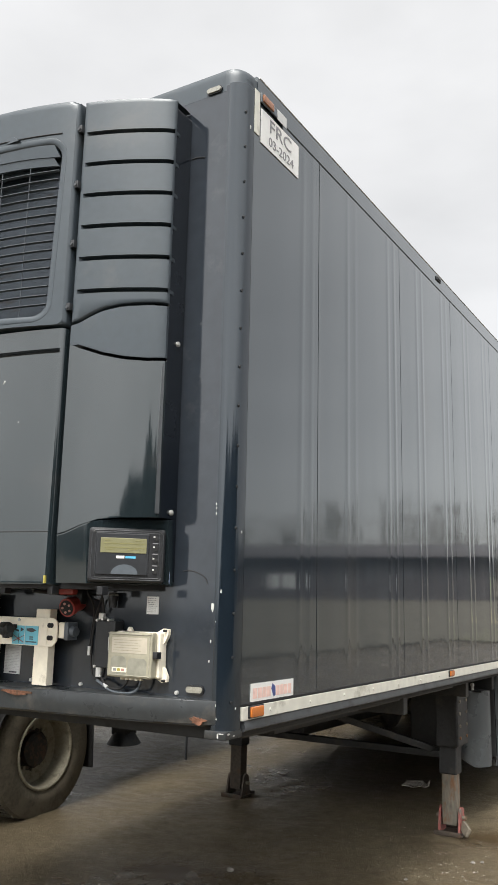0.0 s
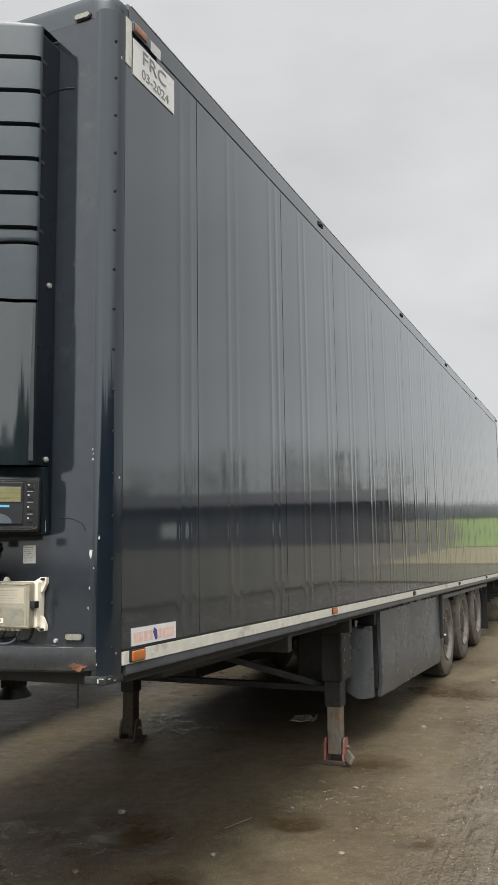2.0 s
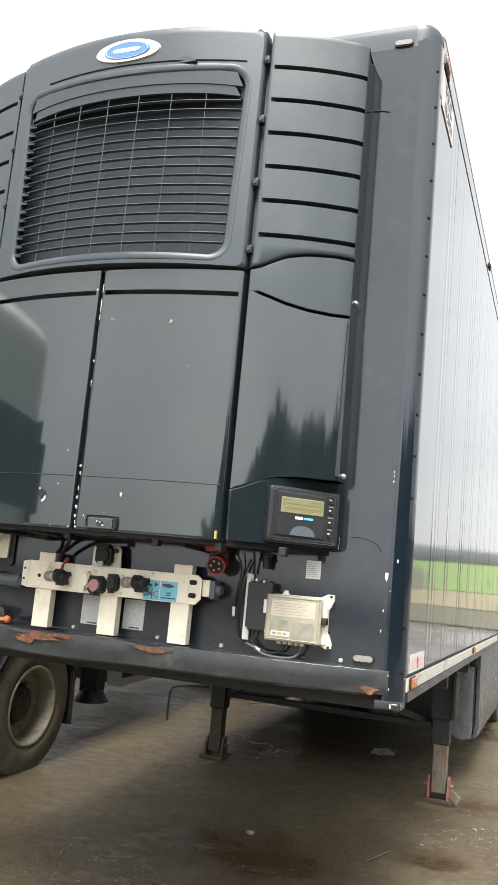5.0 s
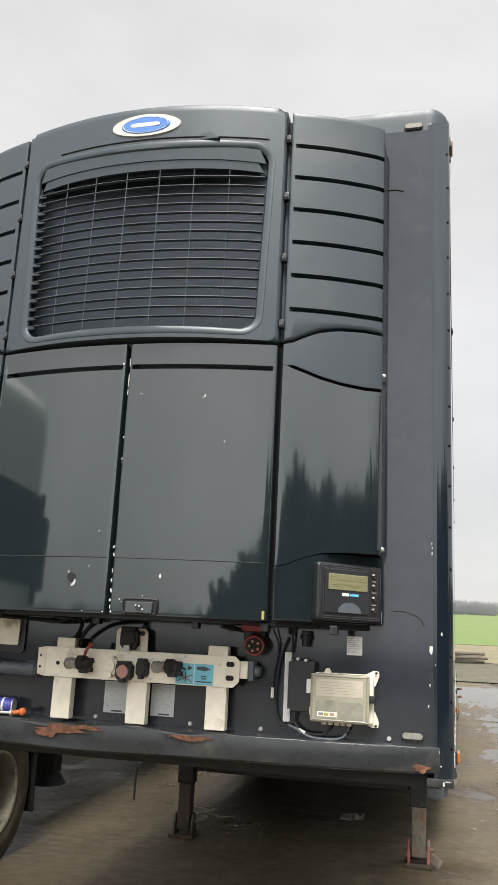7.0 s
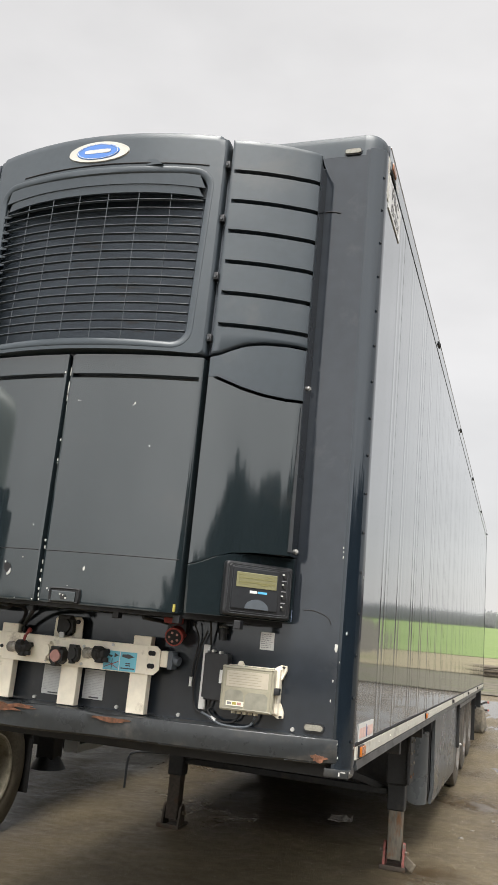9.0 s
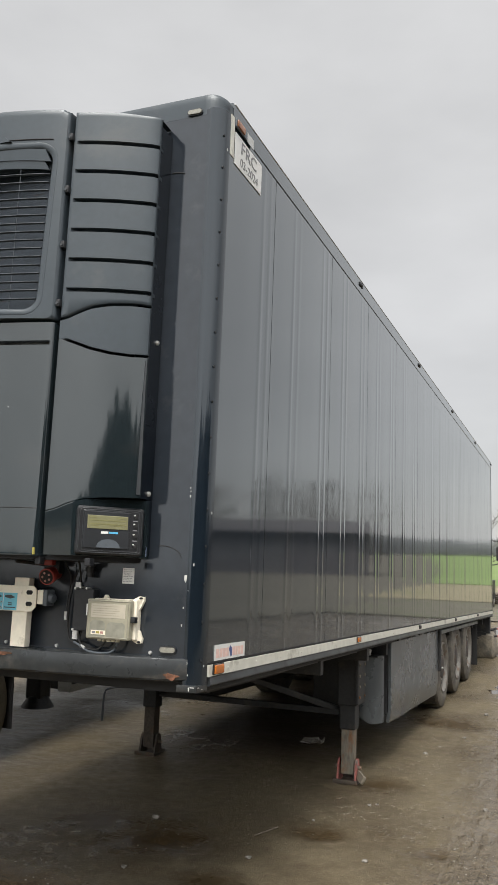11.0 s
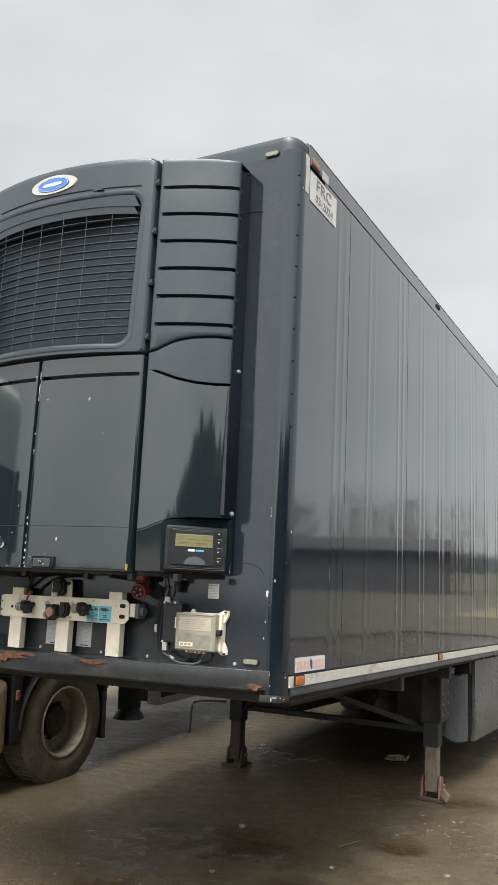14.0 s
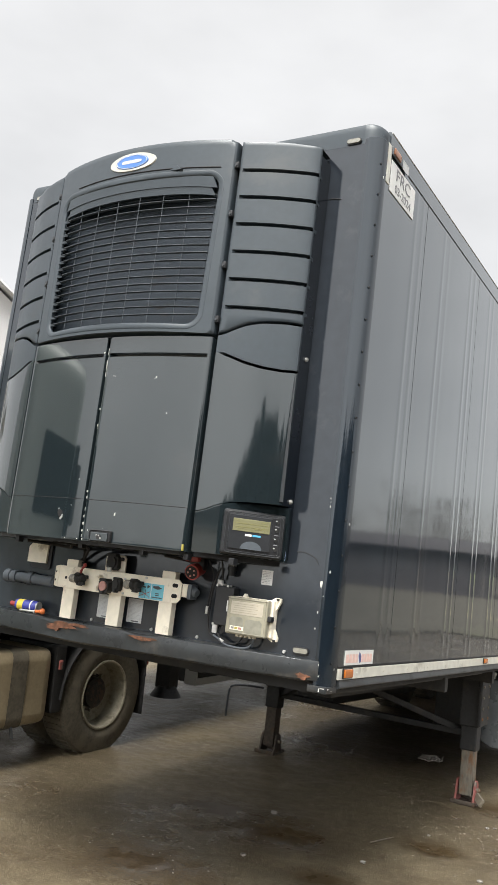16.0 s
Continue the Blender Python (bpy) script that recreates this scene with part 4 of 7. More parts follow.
for x, z, w, h in ((-0.036, 1.238, 0.0045, 0.012), (-0.018, 1.2475, 0.016, 0.0035)):
    bm = B()
    extrude_poly(bm, [(x + w * rnd.uniform(0.5, 1) * math.cos(a), -0.0112, z + h * rnd.uniform(0.5, 1) * math.sin(a)) for a in (2 * math.pi * k / 8 for k in range(8))], (0, 0.003, 0))
    part("paint_chip", bm, M_CHIP if w < 0.009 else M_BOLT, casting)
for y, z, w, h in ((0.010, 1.246, 0.016, 0.004), (0.050, 1.236, 0.008, 0.003)):
    bm = B()
    extrude_poly(bm, [(0.0042, y + w * rnd.uniform(0.5, 1) * math.cos(a), z + h * rnd.uniform(0.5, 1) * math.sin(a)) for a in (2 * math.pi * k / 8 for k in range(8))], (-0.003, 0, 0))
    part("paint_chip", bm, M_BOLT, casting)
box_l = B()
box(box_l, XL - 0.012, XL + 0.115, -0.030, 0.115, 1.205, 1.268, 0.012)
part("corner_casting", box_l, M_BUMPER, trailer)
part("coupler_plate", box(B(), XL + 0.1, XR - 0.1, 0.3, 3.3, 1.185, 1.235, 0.01), M_CHASSIS, trailer)
for x in (-0.246, -0.768, -1.071, -1.50, -2.0):
    bm = B()
    rod(bm, (x, 0.005, 1.388), (x, -0.008, 1.388), 0.010, 10, 0.008)
    part("screw", bm, M_BOLT, front_wall)

# scratches on the bulkhead
for pts, r in (([(-0.235, -0.0005, 1.884), (-0.20, -0.0005, 1.886), (-0.16, -0.0005, 1.876), (-0.125, -0.0005, 1.858), (-0.11, -0.0005, 1.83)], 0.0022), ([(-0.275, -0.0005, 3.80), (-0.24, -0.0005, 3.80), (-0.20, -0.0005, 3.79)], 0.004)):
    bm = B()
    tube(bm, pts, r, 6, 4)
    part("scratch", bm, M_GAP, front_wall)
for x, z, s in ((-0.078, 2.163, 0.005), (-0.076, 2.145, 0.004), (-0.077, 2.122, 0.006), (-0.082, 1.735, 0.018), (-0.06, 1.78, 0.007), (-0.087, 1.60, 0.006), (-0.092, 1.52, 0.006)):
    bm = B()
    extrude_poly(bm, [(x - 0.3 * s, -0.0022, z + s), (x + 0.4 * s, -0.0022, z + 0.9 * s), (x + 0.3 * s, -0.0022, z - 0.4 * s), (x, -0.0022, z - s), (x - 0.4 * s, -0.0022, z - 0.2 * s)], (0, 0.002, 0))
    part("paint_chip", bm, M_CHIP, front_wall)

# ---- running gear ----
chassis = part("chassis", box(B(), -0.86, -0.72, 1.7, LEN - 0.1, 0.98, 1.212, 0.008), M_CHASSIS, trailer)
part("chassis_beam", box(B(), -1.92, -1.78, 1.7, LEN - 0.1, 0.98, 1.212, 0.008), M_CHASSIS, chassis)
for y in (2.2, 3.55, 4.3, 5.6, 6.9, 8.25, 9.5, 10.8, 12.3):
    part("cross_member", box(B(), XL + 0.08, XR - 0.08, y, y + 0.07, 1.10, 1.212, 0.005), M_CHASSIS, chassis)


def landing_leg(x, y, red):
    foot = M_DULLRED if red else M_LEGDARK
    up = part("landing_leg", box(B(), x - 0.085, x + 0.085, y - 0.085, y + 0.085, 0.70, 1.212, 0.012), M_CHASSIS, trailer, "dark steel landing leg")
    part("mount_plate", box(B(), x + 0.082, x + 0.112, y - 0.14, y + 0.12, 0.72, 1.20, 0.010), M_CHASSIS, up)
    part("sleeve", box(B(), x - 0.070, x + 0.070, y - 0.07, y + 0.07, 0.50, 0.705, 0.012), M_CHASSIS, up)
    part("inner_tube", box(B(), x - 0.056, x + 0.056, y - 0.056, y + 0.056, 0.13, 0.51, 0.010), M_LEGSTEEL if red else M_LEGDARK, up, "rust-streaked inner tube" if red else "dark inner tube")
    plate = B()
    h = 0.105
    box(plate, x - h, x + h, y - 0.11, y + 0.11, 0.062, 0.078, 0.006)
    box(plate, x - h, x + h, y - 0.122, y - 0.106, 0.064, 0.100, 0.005)
    box(plate, x - h, x + h, y + 0.106, y + 0.122, 0.064, 0.100, 0.005)
    part("foot_plate", plate, M_LEGDARK, up, "worn muddy foot plate")
    for s in (-1, 1):
        bm = B()
        pts = [(x + s * 0.068, y + 0.045 * math.cos(a), 0.215 + 0.045 * math.sin(a)) for a in (math.pi * k / 12 for k in range(13))]
        pts = [(x + s * 0.068, y + 0.075, 0.078), *pts, (x + s * 0.068, y - 0.075, 0.078)]
        extrude_poly(bm, pts, (s * 0.018, 0, 0))
        part("foot_bracket", bm, foot, up, "faded red foot bracket" if red else "")
    bm = B()
    rod(bm, (x - 0.115, y, 0.185), (x + 0.115, y, 0.185), 0.016, 10)
    part("pin", bm, M_LEGSTEEL, up)
    for k in range(10):
        bm = B()
        q = (x + 0.111, y - 0.095 + 0.17 * (k % 2), 0.78 + 0.09 * (k // 2))
        rod(bm, q, (q[0] + 0.010, q[1], q[2]), 0.012, 8)
        part("bolt", bm, M_LEGSTEEL, up)
    return up


leg_near = landing_leg(-0.285, 3.77, True)
leg_far = landing_leg(-2.27, 3.86, False)
# loose plate of the near foot, bent up at its front
bm = B()
box(bm, -0.034, 0.034, -0.075, 0.075, -0.014, 0.014, 0.008, m=pose(-0.160, 3.700, 0.125, 22, -62, 14))
part("foot_flap", bm, M_CONCRETE, leg_near, "muddy grey bent plate")

for a, b, w in (((-0.40, 3.83, 0.645), (-1.62, 3.02, 1.10), 0.032), ((-0.37, 3.80, 0.63), (-2.20, 3.86, 0.63), 0.032), ((-2.18, 3.86, 0.645), (-1.2, 3.05, 1.10), 0.032), ((-0.8, 3.5, 1.08), (-1.85, 3.5, 1.08), 0.05)):
    bm = B()
    a, b = Vector(a), Vector(b)
    t = Matrix.Translation((a + b) / 2) @ (b - a).to_track_quat("Z", "Y").to_matrix().to_4x4()
    box(bm, -w, w, -0.8 * w, 0.8 * w, -(b - a).length / 2, (b - a).length / 2, 0.006, m=t)
    part("brace", bm, M_CHASSIS, chassis)

# crank of the landing gear, hanging beside the far leg
bm = B()
tube(bm, [(-2.28, 3.62, 0.695), (-2.45, 3.57, 0.695), (-2.58, 3.55, 0.675), (-2.630, 3.55, 0.615), (-2.637, 3.55, 0.375)], 0.011, 8, 5)
part("crank_handle", bm, M_RAIL, chassis, "bent steel crank handle")

# side skirt of the pallet box: rounded front corner, flat sheet
bm = B()
prof = [(-0.30, 4.12), (-0.24, 4.095)] + [(-0.235 + 0.18 * math.sin(a), 4.275 - 0.185 * math.cos(a)) for a in (math.radians(5 + 85 * k / 10) for k in range(11))] + [(-0.053, 4.283)]
low = lambda x: 0.50 + 0.06 * min(1, max(0, (-0.14 - x) / 0.10))
rows = [[(x - 0.042, y, low(x) + (1.095 - low(x)) * k / 3) for x, y in prof] for k in range(4)]
sheet(bm, rows, (-0.02, 0.02, 0))
wind = part("corner_fairing", bm, M_SKIRT, trailer, "curved grey sheet-metal fairing")
part("fairing_rim", box(B(), -0.34, -0.117, 4.11, 4.275, 1.085, 1.10, 0.006), M_CHASSIS, wind)
bm = B()
rows = []
for j in range(7):
    row = []
    for i in range(25):
        y, z = 4.40 + (7.09 - 4.40) * i / 24, 0.485 + (1.245 - 0.485) * j / 6
        row.append((-0.052 + 0.005 * noise.noise(Vector((y * 1.3, z * 1.6, 0.2))) - (0.02 if j == 0 else 0), y, z - 0.012 * (y - 4.3) * (1 if j == 0 else 0)))
    rows.append(row)
sheet(bm, rows, (-0.03, 0, 0))
skirt = part("side_skirt", bm, M_SKIRT, trailer, "dull grey sheet-metal side skirt")
for y in (4.62, 5.2, 5.75, 6.3, 6.85):
    part("hinge", box(B(), -0.05, -0.028, y, y + 0.10, 1.215, 1.245, 0.006), M_BLACK, skirt)
part("pallet_box", box(B(), -0.75, -0.09, 4.41, 7.05, 0.55, 1.2, 0.01), M_CHASSIS, trailer)
part("pallet_box", box(B(), XL + 0.09, XL + 0.75, 4.41, 7.05, 0.55, 1.2, 0.01), M_CHASSIS, trailer)
part("box_front", box(B(), -0.7, -0.29, 4.02, 4.3, 0.60, 1.2, 0.02), M_CHASSIS, trailer)
bm = B()
rod(bm, (-0.20, 4.14, 1.09), (-0.20, 4.14, 1.135), 0.012, 8)
ball(bm, (-0.20, 4.14, 1.142), 0.018)
part("valve", bm, M_CHIP, trailer)


def wheel(cx, y, z, sgn, name, parent, r=0.5, width=0.36, dish=0.10, rim_mat=M_ALLOY, tyre_mat=M_TYRE, holes=10):
    """A lorry wheel on the x axis; cx is its outer face, sgn the way that it faces."""
    hub = 0.08 if dish > 0.1 else 0.03
    root = part(name, lathe(B(), [(0.30, -width), (0.42, -width), (r - 0.02, -width + 0.01), (r, -width + 0.045), (r, -0.05), (r - 0.012, -0.018), (r - 0.05, -0.004), (0.40, 0.006), (0.345, 0.004), (0.31, -0.012), (0.30, -0.03)], pose(cx, y, z, 0, 90 * sgn, 0), 56, caps=False), tyre_mat, parent, "muddy black lorry tyre", sharp=25)
    tread = B()
    for k in range(56):
        a = 2 * math.pi * k / 56
        m = pose(cx, y, z, 0, 90 * sgn, 0) @ pose(0, 0, 0, 0, 0, math.degrees(a))
        box(tread, r - 0.004, r + 0.007, -0.012, 0.016, -width + 0.05, -0.05, m=m)
    part("tread", tread, tyre_mat, root)
    part("rim", lathe(B(), [(0.318, -0.03), (0.312, 0.004), (0.300, 0.006), (0.288, -0.004), (0.278, -dish * 0.6), (0.268, -dish + 0.004), (0.17, -dish - 0.006), (0.165, -dish - 0.03)], pose(cx, y, z, 0, 90 * sgn, 0), 48, caps=False), rim_mat, root, "worn steel rim")
    part("hub", lathe(B(), [(0.185, -dish - 0.012), (0.14, -dish - 0.005), (0.135, -dish + 0.6 * hub), (0.10, -dish + 0.93 * hub), (0.03, -dish + hub), (0.0, -dish + hub)], pose(cx, y, z, 0, 90 * sgn, 0), 32), M_HUB, root, "dark greasy hub")
    for k in range(holes):
        a = 2 * math.pi * k / holes
        m = pose(cx, y, z, 0, 90 * sgn, 0)
        if rim_mat is M_ALLOY:
            hm = m @ pose(0, 0, 0, 0, 0, math.degrees(a) + 18) @ pose(0.222, 0, -dish - 0.006)
            part("hand_hole", lathe(B(), [(0.0, 0.006), (0.020, 0.006), (0.025, 0.0), (0.025, -0.004)], hm @ Matrix.Diagonal((1.0, 1.25, 1, 1)), 14), M_GAP, root)
        bm = B()
        p = Vector((0.168 * math.cos(a), 0.168 * math.sin(a), -dish - 0.012))
        rod(bm, m @ p, m @ (p + Vector((0, 0, 0.03))), 0.016, 6)
        part("wheel_nut", bm, rim_mat, root)
    return root


for y in (7.62, 8.86, 10.10):
    zc = -0.09 + 0.042 * y + 0.50
    wheel(-0.065, y, zc, 1, "wheel", trailer, dish=0.035)
    wheel(XL + 0.065, y, zc, -1, "wheel", trailer, dish=0.09)
    bm = B()
    rod(bm, (XL + 0.3, y, zc), (-0.3, y, zc), 0.075, 14)
    part("axle", bm, M_CHASSIS, trailer)
part("wheel_fender", box(B(), -0.36, -0.02, 7.18, 11.0, 1.165, 1.215, 0.012), M_RAIL, trailer, "grey wheel-arch rail")
part("fender_edge", box(B(), -0.36, -0.018, 7.11, 7.16, 0.72, 1.215, 0.012), M_CHASSIS, trailer)
bm = B()
ball(bm, (-0.005, 7.135, 0.76), 0.016)
part("reflector", bm, M_CHIP, trailer)
part("mud_flap", box(B(), -0.42, -0.03, 10.98, 10.995, 0.50, 1.2, 0.004), M_RUBBER, trailer, "black rubber mud flap")
part("mud_flap", box(B(), XL + 0.03, XL + 0.42, 10.98, 10.995, 0.50, 1.2, 0.004), M_RUBBER, trailer)
part("underrun_bar", box(B(), XL + 0.1, XR - 0.1, LEN - 0.25, LEN - 0.13, 0.80, 0.94, 0.012), M_CHASSIS, trailer)
part("tail_panel", box(B(), -0.5, -0.03, LEN - 0.20, LEN - 0.06, 0.92, 1.22, 0.01), M_CHASSIS, trailer)
for z in (0.97, 0.83):
    bm = B()
    tube(bm, [(-0.06, LEN - 0.14, z), (0.0, LEN - 0.13, z + 0.01), (0.05, LEN - 0.11, z + 0.035), (0.09, LEN - 0.10, z + 0.04)], 0.018, 8, 4)
    stalk = part("stalk_lamp", bm, M_RUBBER, trailer, "rubber-stalk outline lamp")
    part("lens", box(B(), 0.085, 0.125, LEN - 0.125, LEN - 0.075, z + 0.02, z + 0.06, 0.012), M_DULLRED, stalk)

# concrete block behind the trailer
bm = B()
box(bm, -0.42, 0.06, 13.05, 13.6, 0.0, 0.46, 0.09, seg=3)
for v in bm.verts:
    v.co += 0.06 * Vector(noise.noise_vector(v.co * 5))
    v.co.x -= 0.10 * max(0, v.co.z - 0.3)
    v.co.z = max(v.co.z, -0.02)
solo("concrete_block", bm, M_CONCRETE, "rough worn concrete block standing in the mud", "block", matrix=Matrix())

# ---- refrigeration unit on the bulkhead ----
unit = thing("refrigeration_unit", "dark grey refrigeration unit with louvred hood on the trailer front", "cooling unit")
arc = lambda d: -0.418 + 0.21 * d * d
bow = lambda d: -0.452 + 0.29 * d * d
D0, D1 = 0.630, 0.648


def shell(cols, zlo, zhi, sgn=1, grooves=(), edge=0.014, depth=0.07, step=0.12, roll=(1, 1, 1, 1), lean=None):
    """A hood panel over plan points (d, y); its rim is rolled back; grooves are (z, d from, d to). roll: first, last column, bottom, top."""
    zl, zh = max(zlo(d) for d, _ in cols), min(zhi(d) for d, _ in cols)
    zs = []
    n = max(2, int((zh - zl) / step))
    zs = [zl + edge * 1.6 + (zh - zl - edge * 3.2) * k / n for k in range(n + 1)]
    for z, _, _ in grooves:
        zs = [q for q in zs if abs(q - z) > 0.020]
        zs += [z - 0.0105, z - 0.0085, z + 0.0085, z + 0.0105]
    zs.sort()
    rows = [lambda d, k=k: zlo(d) + edge * k for k in (0, 0.3, 1.0)] + [lambda d, z=z: z for z in zs] + [lambda d, k=k: zhi(d) - edge * k for k in (1.0, 0.3, 0)]
    back = [1, 0.3, 0] if roll[2] else [0.02, 0, 0]
    top = [0, 0.3, 1] if roll[3] else [0, 0, 0.02]
    bk = [*back, *[0] * len(zs), *top]
    run = [0.0]
    for a, b in zip(cols, cols[1:]):
        run.append(run[-1] + math.hypot(b[0] - a[0], b[1] - a[1]))
    grid = []
    for f, kb in zip(rows, bk):
        row = []
        for (d, y), s in zip(cols, run):
            z = f(d)
            inset = edge * kb
            for on, dist in ((roll[0], s), (roll[1], run[-1] - s)):
                if on and dist < edge:
                    inset = max(inset, edge - math.sqrt(max(0, edge ** 2 - (edge - dist) ** 2)))
            for gz, g0, g1 in grooves:
                if abs(z - gz) < 0.0095 and g0 < d < g1:
                    inset = max(inset, 0.040)
            row.append((XC + sgn * d, y + inset + (lean(z) if lean else 0), z))
        grid.append(row)
    bm = B()
    sheet(bm, grid, (0, depth, 0))
    return bm


def arc_cols(d0, d1, n=22, edge=0.014, off=0.0):
    ds = [d0, d0 + edge * 0.3, d0 + edge] + [d0 + 2 * edge + (d1 - d0 - 4 * edge) * k / n for k in range(n + 1)] + [d1 - edge, d1 - edge * 0.3, d1]
    return [(d, arc(d) + off) for d in ds]


def cover_cols(n=14):
    """Side cover in plan: a slanted face, a rounded corner, a flank back to the bulkhead."""
    a, b = Vector((D1, -0.318)), Vector((0.964, -0.190))
    bulge = Vector((0.385, -0.923)) * 0.011
    out = [a.lerp(b, t) + bulge * 4 * t * (1 - t) for t in (0, 0.01, 0.03, *(0.06 + 0.94 * k / n for k in range(n)))]
    ctl = [b, Vector((1.029, -0.158)), Vector((1.043, -0.136))]
    for k in range(10):
        t = 0.98 * k / 9
        out.append((1 - t) ** 2 * ctl[0] + 2 * t * (1 - t) * ctl[1] + t * t * ctl[2])
    return [(p.x, p.y) for p in out]


# dark carcass behind the covers
bm = B()
pts = [(XC + d, arc(d) + 0.075) for d in np.linspace(-0.62, 0.62, 17)] + [(XC + 0.80, -0.20), (XC + 0.93, -0.10), (XC + 1.0, 0.0), (XC - 1.0, 0.0), (XC - 0.93, -0.10), (XC - 0.80, -0.20)]
carcass_pts = [(x, y, 1.835) for x, y in pts]
extrude_poly(bm, carcass_pts, (0, 0, 1.13))
carcass = part("carcass", bm, M_GAP, unit)
bm = B()
extrude_poly(bm, [(x, y, 3.87) for x, y in pts], (0, 0, 0.16))
part("carcass_top", bm, M_GAP, carcass)
bm = B()
pts2 = [(XC + d, -0.300) for d in (-0.60, 0.60)] + [(XC + 0.80, -0.20), (XC + 0.93, -0.10), (XC + 1.0, 0.0), (XC - 1.0, 0.0), (XC - 0.93, -0.10), (XC - 0.80, -0.20)]
extrude_poly(bm, [(x, y, 2.965) for x, y in pts2], (0, 0, 0.905))
part("coil", bm, M_COIL, carcass, "dark finned condenser coil")
for s in (-1, 1):
    part("coil_side", box(B(), XC + s * 0.560, XC + s * 0.625, -0.325, -0.24, 2.96, 3.88), M_GAP, carcass)

# black flanks between covers and bulkhead
for s in (-1, 1):
    part("flank", box(B(), XC + s * 0.96, XC + s * 1.039, -0.121, -0.001, 2.10, 4.0, 0.003), M_FLANK, unit, "black side of the unit")
    part("flank", box(B(), XC + s * 0.93, XC + s * 1.039, -0.048, -0.001, 1.835, 2.099, 0.003), M_FLANK, unit, "black side of the unit")

# upper hood with the grille opening
def hood_loop(n, w_top, w_bot, z_top, z_bot, r):
    """A rounded trapezoid, as (d, z), starting at the middle of the right side."""
    corners = [(w_top, z_top), (-w_top, z_top), (-w_bot, z_bot), (w_bot, z_bot)]
    pts = []
    for k, (cx, cz) in enumerate(corners):
        sx, sz = (1 if cx > 0 else -1), (1 if k < 2 else -1)
        start = (0, 90, 180, 270)[k]
        for j in range(n + 1):
            a = radians(start + 90 * j / n)
            pts.append((cx - sx * r + r * math.cos(a), cz - sz * r + r * math.sin(a)))
        nx, nz = corners[(k + 1) % 4]
        end, nxt = pts[-1], (nx - (1 if nx > 0 else -1) * r + r * math.cos(radians(start + 90)), nz - (1 if (k + 1) % 4 < 2 else -1) * r + r * math.sin(radians(start + 90)))
        for j in range(1, 12):
            pts.append((end[0] + (nxt[0] - end[0]) * j / 12, end[1] + (nxt[1] - end[1]) * j / 12))
    return pts


SHIFT = 0.009
OPEN = [(d + SHIFT, z) for d, z in hood_loop(8, 0.545, 0.522, 3.835, 2.995, 0.075)]
RIM = [(d + SHIFT, z) for d, z in hood_loop(8, 0.580, 0.558, 3.868, 2.965, 0.095)]
outer = [(d - math.copysign(0.022, d), z) if z > 4.037 and abs(d) > 0.6 else (d, z) for d, z in hood_loop(8, D0, D0, 4.052, 2.945, 0.016)]


def hood():
    bm = B()
    loops = []
    for s, inset in ((0.0, 0.06), (0.0, 0.012), (0.0, 0.0), (0.25, 0.0), (0.55, 0.0), (0.8, 0.0)):
        loops.append([(a[0] + (b[0] - a[0]) * s, a[1] + (b[1] - a[1]) * s, inset) for a, b in zip(RIM, outer)])
    for shrink, inset in ((0.014, 0.0), (0.004, 0.005), (0.0, 0.014), (0.0, 0.07)):
        loops.append([(b[0] * (1 - shrink / D0), b[1] - shrink * (1 if b[1] > 3.5 else -1) * min(1, abs(b[1] - 3.5) / 0.5), inset) for b in outer])
    rings = [[bm.verts.new((XC + d, bow(d) + inset, z)) for d, z, inset in loop] for loop in loops]
    for a, b in zip(rings, rings[1:]):
        for k in range(len(a)):
            j = (k + 1) % len(a)
            bm.faces.new((a[k], a[j], b[j], b[k]))
    return bm


hood_top = part("upper_hood", hood(), M_MATT, unit, "matt dark grey upper hood")
bm = B()
rows = [[(XC + d, bow(d) + 0.02, 4.046) for d in np.linspace(-0.61, 0.61, 15)], [(XC + d, -0.2, 4.058) for d in np.linspace(-0.61, 0.61, 15)], [(XC + d, -0.01, 4.05) for d in np.linspace(-0.61, 0.61, 15)]]
sheet(bm, rows, (0, 0, -0.03))
part("hood_top", bm, M_MATT, hood_top)

# raised rim round the opening
bm = B()
section = [(-0.036, 0.016), (-0.036, 0.005), (-0.034, 0.001), (-0.030, -0.002), (-0.018, -0.003), (-0.006, -0.003), (-0.001, -0.001), (0.001, 0.006)]
rings = []
for k, (d, z) in enumerate(RIM):
    o = OPEN[k]
    n = Vector((d - o[0], z - o[1])).normalized()
    rings.append([bm.verts.new((XC + d + n.x * u, bow(d) + v, z + n.y * u)) for u, v in section])
for k in range(len(rings)):
    a, b = rings[k], rings[(k + 1) % len(rings)]
    for i in range(len(section) - 1):
        bm.faces.new((a[i], a[i + 1], b[i + 1], b[i]))
part("grille_rim", bm, M_MATT, hood_top, "raised rounded grille rim")


def half_width(z):
    t = (z - 2.995) / (3.835 - 2.995)
    return 0.522 + (0.545 - 0.522) * t


def sweep_slat(z, w, height, lean, off, thick=0.0028):
    """A thin blade that follows the hood's curve."""
    bm = B()
    n = 28
    rows = []
    for du, dz in ((0.0, 0.0), (lean, -height)):
        rows.append([(XC + d, -0.444 + 0.25 * d * d + off + du, z + dz) for d in np.linspace(SHIFT - w, SHIFT + w, n + 1)])
    sheet(bm, rows, (0, 0.001, thick))
    return bm


